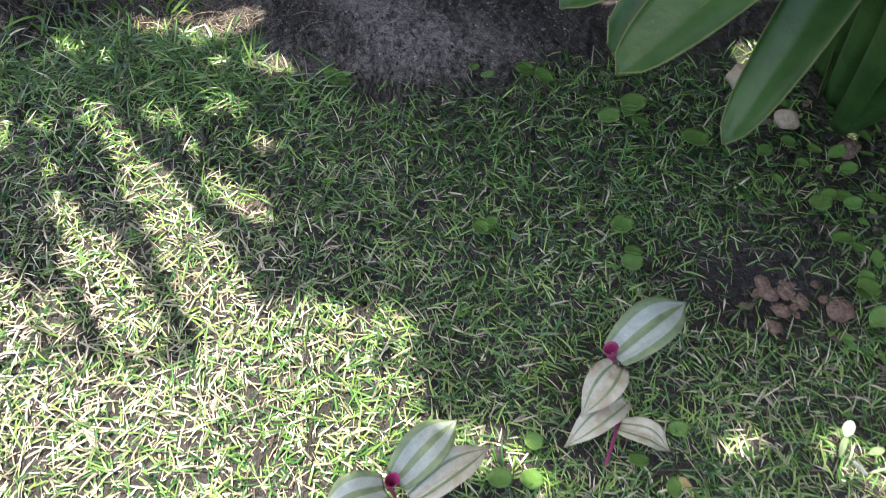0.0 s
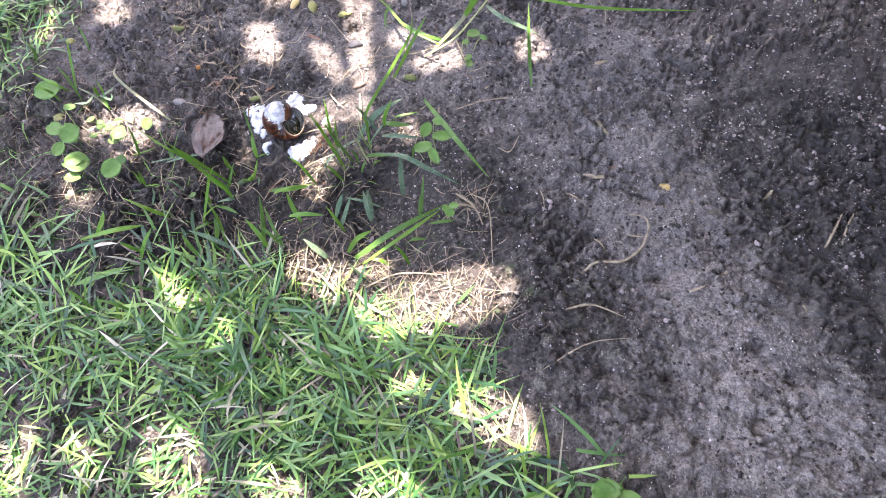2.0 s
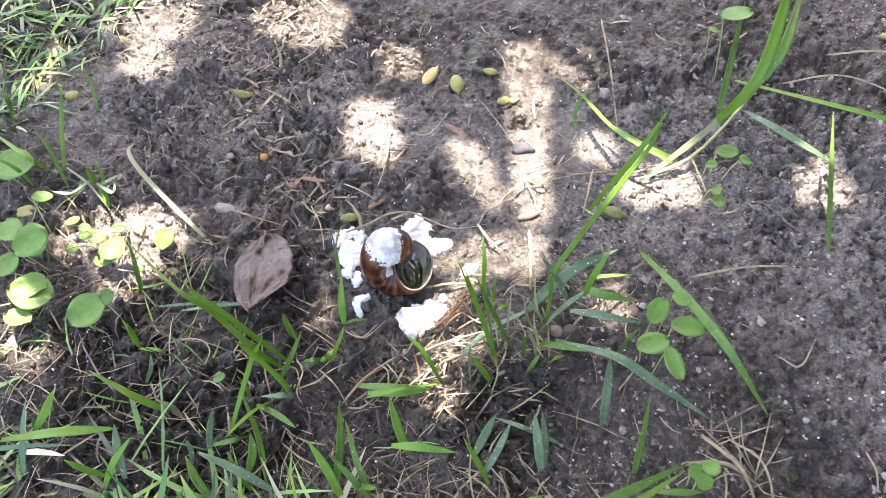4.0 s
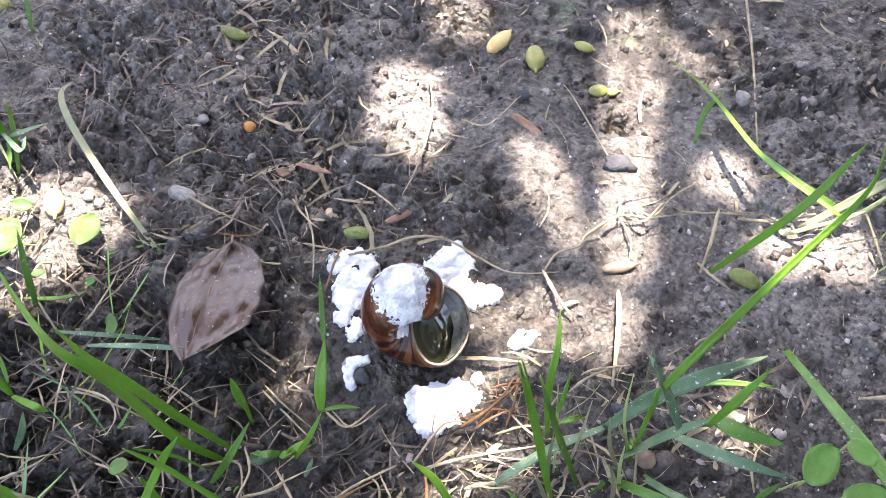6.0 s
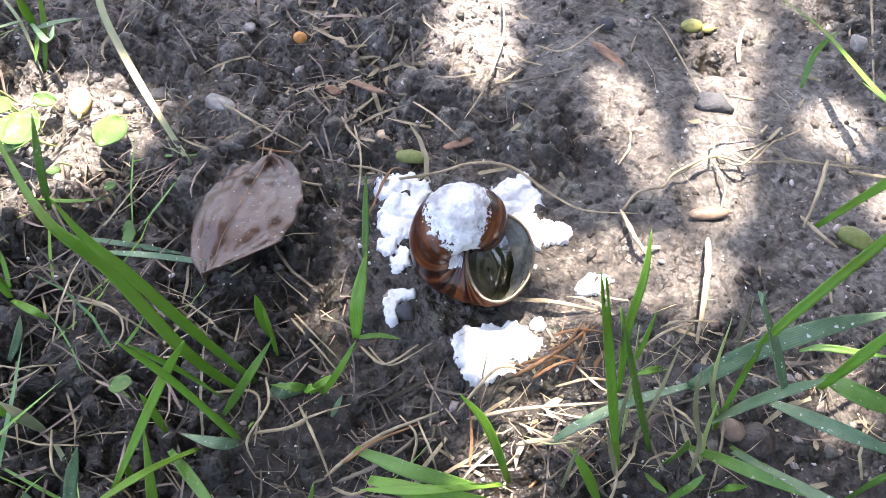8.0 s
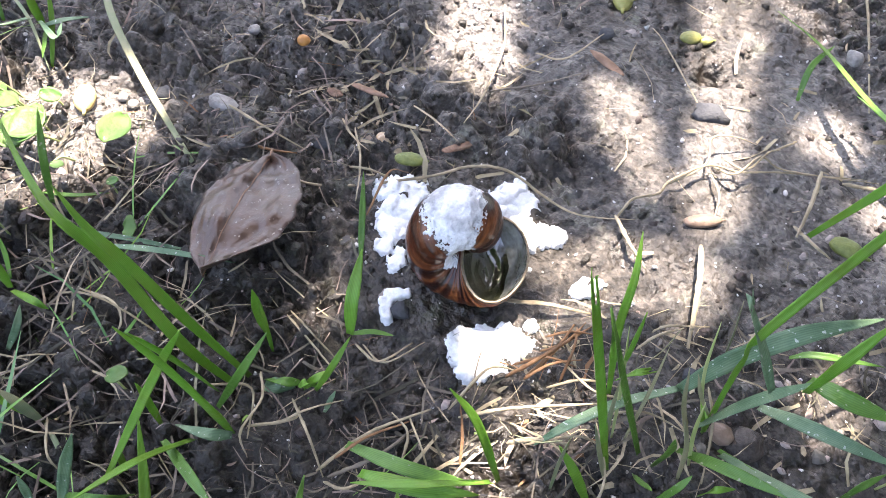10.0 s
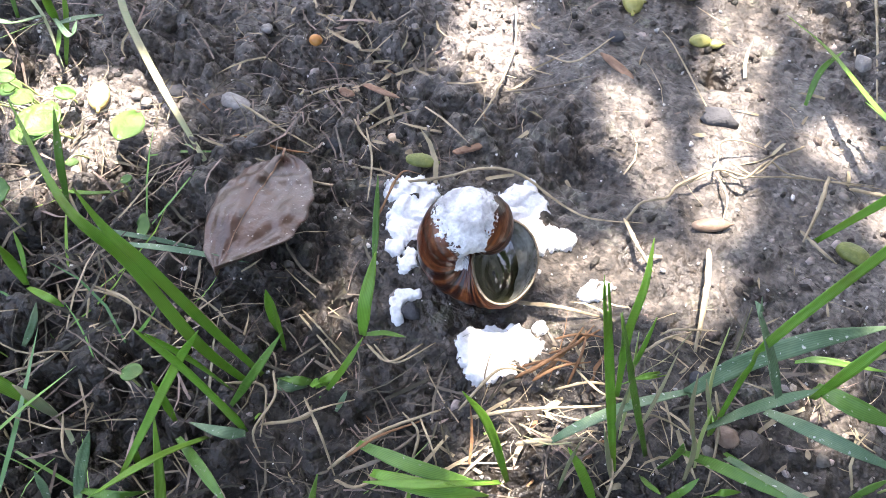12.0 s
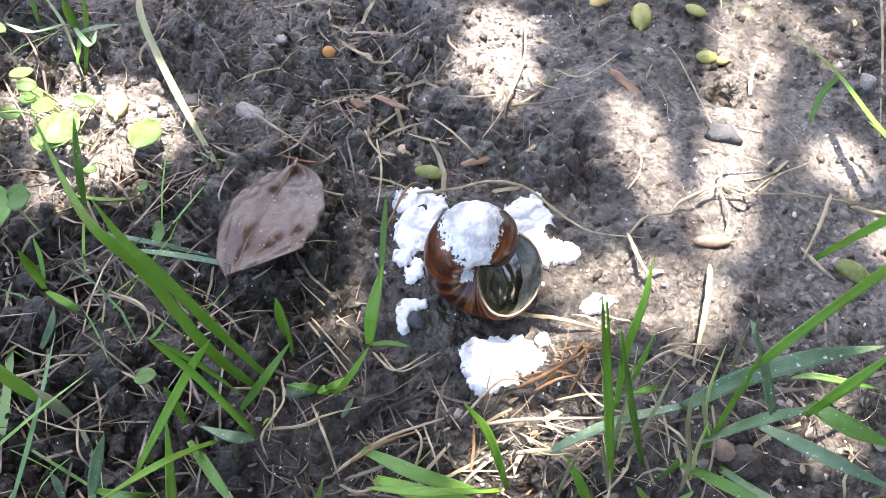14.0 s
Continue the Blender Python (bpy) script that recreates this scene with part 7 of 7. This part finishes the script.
clod_draw = random.Random(23)
for i in range(22):
    size = clod_draw.uniform(0.012, 0.036) if i else 0.05
    pebble("soil_clod", 0.735 + clod_draw.gauss(0, 0.036), 0.84 + clod_draw.gauss(0, 0.024), size, size * clod_draw.uniform(0.6, 0.9), clod_draw.uniform(0, 180), rubble,
           "crumbly reddish soil clod in a hollow" if size > 0.03 else "small reddish soil clod in a hollow", "soil clod", 0.6)
pebble("stone", 0.724, 1.333, 0.075, 0.060, 20, stone_beige, "pale beige garden stone under leaves", "stone", 0.8)
pebble("stone", 0.790, 1.226, 0.050, 0.045, 0, stone_beige, "pale beige garden stone under leaves", "stone", 0.8)
pebble("stone", 0.902, 1.167, 0.050, 0.040, 40, rubble, "pale brown garden stone under leaves", "stone", 0.8)



# ---- the tree overhead, whose gaps let the sun through ----
GAPS = []


def gap(x1, y1, x2, y2, half):
    GAPS.append((x1, y1, x2, y2, half))


gap(-0.674, 1.601, -0.655, 1.593, 0.019)
gap(-0.684, 1.616, -0.675, 1.619, 0.015)
gap(-0.592, 1.616, -0.569, 1.599, 0.011)
gap(-0.569, 1.599, -0.553, 1.588, 0.008)
gap(-0.598, 1.731, -0.572, 1.685, 0.017)
gap(-0.567, 1.673, -0.548, 1.640, 0.014)
gap(-0.541, 1.623, -0.520, 1.591, 0.013)
gap(-0.509, 1.676, -0.504, 1.670, 0.011)
gap(-0.531, 1.539, -0.511, 1.548, 0.018)
gap(-0.563, 1.524, -0.533, 1.531, 0.011)
gap(-0.536, 1.497, -0.533, 1.514, 0.005)
gap(-0.775, 1.426, -0.752, 1.451, 0.024)
gap(-0.810, 1.421, -0.755, 1.413, 0.015)
gap(-0.668, 1.459, -0.652, 1.449, 0.0062)
gap(-0.650, 1.471, -0.631, 1.461, 0.0085)
gap(-0.621, 1.452, -0.598, 1.432, 0.0030)
gap(-0.515, 1.434, -0.507, 1.432, 0.014)
gap(-0.519, 1.465, -0.505, 1.473, 0.007)
gap(-0.519, 1.458, -0.513, 1.470, 0.006)
gap(-0.556, 1.468, -0.542, 1.482, 0.011)
gap(-0.563, 1.742, -0.550, 1.743, 0.018)
gap(-0.447, 1.552, -0.436, 1.542, 0.011)
gap(-0.501, 1.562, -0.499, 1.534, 0.005)
gap(-0.459, 1.653, -0.439, 1.667, 0.020)
gap(-0.346, 1.716, -0.333, 1.729, 0.020)
gap(-0.564, 1.743, -0.560, 1.751, 0.018)
gap(-0.688, 1.675, -0.682, 1.675, 0.016)
gap(-0.920, 1.608, -0.890, 1.617, 0.033)
gap(-0.800, 1.675, -0.771, 1.682, 0.034)
gap(-0.805, 1.415, -0.751, 1.445, 0.020)
gap(-0.749, 1.396, -0.742, 1.420, 0.017)
gap(-0.784, 1.337, -0.769, 1.327, 0.015)
gap(-0.937, 1.509, -0.957, 1.541, 0.016)
gap(-0.879, 1.569, -0.863, 1.571, 0.018)
gap(-0.510, 1.672, -0.501, 1.671, 0.011)
gap(-0.372, 1.319, -0.281, 1.390, 0.039)
gap(-0.414, 1.369, -0.404, 1.370, 0.014)
gap(-0.473, 1.337, -0.438, 1.337, 0.025)
gap(-0.320, 1.253, -0.303, 1.259, 0.011)
gap(-0.250, 1.261, -0.190, 1.247, 0.021)
gap(-0.239, 1.321, -0.232, 1.320, 0.011)
gap(-0.611, 1.269, -0.523, 1.225, 0.010)
gap(-0.533, 1.111, -0.508, 1.078, 0.018)
gap(-0.409, 1.117, -0.394, 1.100, 0.016)
gap(-0.308, 1.146, -0.274, 1.154, 0.014)
gap(-0.607, 1.075, -0.583, 1.060, 0.010)
gap(-0.660, 1.036, -0.638, 1.014, 0.012)
gap(-0.509, 1.110, -0.392, 0.969, 0.026)
gap(-0.392, 0.969, -0.295, 0.845, 0.052)
gap(-0.295, 0.845, -0.202, 0.710, 0.066)
gap(-0.506, 0.890, -0.444, 0.810, 0.024)
gap(-0.444, 0.810, -0.336, 0.680, 0.055)
gap(-0.572, 0.737, -0.501, 0.638, 0.040)
gap(-0.485, 0.719, -0.441, 0.663, 0.021)
gap(-0.382, 1.123, -0.316, 1.033, 0.008)
gap(-0.268, 0.971, -0.198, 0.936, 0.028)
gap(-0.220, 1.072, -0.180, 1.059, 0.014)
gap(-0.294, 1.151, -0.254, 1.142, 0.016)
gap(-0.555, 0.979, -0.527, 0.925, 0.008)
gap(-0.660, 1.064, -0.644, 1.035, 0.007)
gap(-0.565, 1.251, -0.521, 1.235, 0.011)
gap(-0.223, 1.265, -0.202, 1.257, 0.026)
gap(-0.440, 0.601, -0.247, 0.592, 0.037)
gap(-0.475, 0.550, -0.252, 0.497, 0.079)
gap(-0.471, 0.434, -0.161, 0.437, 0.055)
gap(-0.157, 0.724, -0.076, 0.508, 0.012)
gap(-0.033, 0.734, 0.013, 0.620, 0.014)
gap(0.039, 0.739, 0.077, 0.712, 0.022)
gap(0.223, 0.545, 0.290, 0.481, 0.021)
gap(0.122, 0.521, 0.190, 0.525, 0.042)
gap(0.767, 0.864, 0.783, 0.843, 0.028)
gap(0.754, 1.404, 0.775, 1.390, 0.051)
gap(0.937, 1.255, 0.939, 1.212, 0.033)
gap(0.751, 0.561, 0.813, 0.521, 0.040)
gap(-0.270, 0.956, -0.175, 0.906, 0.016)
gap(0.580, 0.550, 0.618, 0.571, 0.016)
gap(0.355, 1.895, 0.385, 1.905, 0.018)
gap(0.220, 1.925, 0.228, 1.940, 0.014)
gap(0.445, 1.795, 0.465, 1.812, 0.020)
gap(0.445, 1.535, 0.470, 1.535, 0.016)
gap(0.148, 1.890, 0.156, 1.900, 0.013)
gap(0.300, 1.850, 0.315, 1.865, 0.012)


def canopy_height(x, y):
    return 1.3 + (0.7 + 0.6 * np.clip((x + 0.35) / 0.25, 0, 1)) * np.clip((1.25 - y) / 0.6, 0, 1.3)


def shade_tree():
    tree = thing("tree", -1.5, 2.75, 0, "leafy garden tree shading the ground, out of sight above", "tree")
    g = np.array(GAPS)
    a, b = g[:, :2], g[:, 2:4]
    ab = b - a
    cell = 0.004
    x0, y0, nx, ny = -1.60, -0.25, 1050, 680
    covered = np.zeros((nx, ny), bool)
    ux, uy = x0 + cell * np.arange(nx)[:, None], y0 + cell * np.arange(ny)[None]
    inside = (ux > -1.15) & (ux < 1.1) & (uy > 0.3) & (uy < 2.05)
    inside = inside & (np.hypot((ux + 0.07) / 0.2, (uy - 0.56) / 0.2) > 1)
    tt = [np.clip(((ux - p[0]) * (p[2] - p[0]) + (uy - p[1]) * (p[3] - p[1])) / max((p[2] - p[0]) ** 2 + (p[3] - p[1]) ** 2, 1e-9), 0, 1) for p in g]
    for p, t in zip(g, tt):
        inside = inside & (np.hypot(ux - p[0] - t * (p[2] - p[0]), uy - p[1] - t * (p[3] - p[1])) > 0.72 * p[4] + 0.002)
    sx, sy = SUN.x / SUN.z, SUN.y / SUN.z
    outline = [(-0.5, 0), (-0.3, 0.32), (0.0, 0.5), (0.3, 0.36), (0.5, 0), (0.3, -0.36), (0.0, -0.5), (-0.3, -0.32)]
    shape = np.array(outline)
    inner = np.concatenate([shape * k for k in (1.0, 0.66, 0.33, 0.0)])
    verts, faces = [], []
    draw = np.random.default_rng(11)
    spots = None
    for step in range(120000):
        turn, layer = step % 60000, step // 60000
        if turn == 0:
            covered[:] = False
            spots = None
        if turn < 14000:
            size = 0.035 + 0.085 * draw.random() ** 1.3
            cx, cy = draw.uniform(x0, x0 + nx * cell), draw.uniform(y0, y0 + ny * cell)
        else:
            if turn % 3000 == 0 or spots is None:
                spots = np.argwhere(~covered & inside)
            if not len(spots):
                continue
            size = 0.009 + 0.030 * draw.random() ** 1.5
            cx, cy = np.array([x0, y0]) + cell * (spots[draw.integers(len(spots))] + draw.random(2))
        ang = draw.uniform(0, 2 * np.pi)
        c, s = np.cos(ang), np.sin(ang)
        if turn >= 14000 and not (-1.15 < cx < 1.1 and 0.3 < cy < 2.05):
            continue
        if ((cx - 0.45) / 2.05) ** 2 + ((cy - 1.1) / 1.25) ** 2 > 1 + 0.25 * math.sin(7 * math.atan2(cy - 1.1, cx - 0.45)):
            continue
        h = float(canopy_height(cx, cy)) + (draw.uniform(-0.06, 0.06) if layer == 0 else draw.uniform(0.08, 0.3 + 1.0 * (turn < 14000)))
        thin = ((cx + 0.07) / 0.2) ** 2 + ((cy - 0.56) / 0.2) ** 2 < 1
        if thin and draw.random() < 0.93:
            continue
        broad = 0.42 if size > 0.035 else 0.7
        px = cx + (inner[:, 0] * c - inner[:, 1] * broad * s) * size
        py = cy + (inner[:, 0] * s + inner[:, 1] * broad * c) * size
        iu, iv = ((px - x0) / cell).astype(int), ((py - y0) / cell).astype(int)
        ok = (iu >= 0) & (iu < nx) & (iv >= 0) & (iv < ny)
        if not ok.any() or covered[iu[ok], iv[ok]].mean() > (0.7 if turn < 14000 else 0.9):
            continue
        q = np.stack([px[:8], py[:8]], 1)
        q = np.concatenate([q, [[cx, cy]]])
        t = np.clip(((q[:, None] - a[None]) * ab[None]).sum(-1) / np.maximum((ab ** 2).sum(-1), 1e-9)[None], 0, 1)
        d = np.linalg.norm(q[:, None] - a[None] - t[..., None] * ab[None], axis=-1)
        if (d < g[None, :, 4] * 0.72 + 0.0022 * layer * h).any():
            continue
        covered[iu[ok], iv[ok]] = True
        k = len(verts)
        lean = draw.uniform(-0.25, 0.25, 2)
        for vx, vy in q:
            dz = lean[0] * (vx - cx) + lean[1] * (vy - cy)
            z = h + dz
            verts.append((vx + sx * z + 1.5, vy + sy * z - 2.75, z))
        faces += [(k + 8, k + i, k + (i + 1) % 8) for i in range(8)]
    mesh_object("crown", verts, faces, tree_leaf, tree, "crown of small green leaves with gaps", smooth=False)
    trunk = spline([(0, 0, -0.1), (0.04, -0.05, 0.7), (0.1, -0.15, 1.3), (0.25, -0.3, 1.9)], 8)
    v, f = tube(trunk, [0.11 - 0.002 * i for i in range(len(trunk))], 14)
    mesh_object("trunk", v, f, tree_bark, tree, "rough brown trunk")
    for end in ((0.3, -0.8, 1.3), (0.8, -0.7, 1.6), (1.4, -0.7, 1.8), (2.1, -0.8, 2.0), (0.35, -1.5, 2.0), (2.3, -1.2, 2.2)):
        limb = spline([(0.1, -0.15, 1.3), (end[0] * 0.5, end[1] * 0.6, 1.9), end, (end[0] + 0.15, end[1] - 0.5, end[2] + 0.05)], 8)
        v, f = tube(limb, [0.036 * (1 - i / len(limb)) ** 2.4 + 0.002 for i in range(len(limb))], 9)
        mesh_object("limb", v, f, tree_bark, tree)


shade_tree()
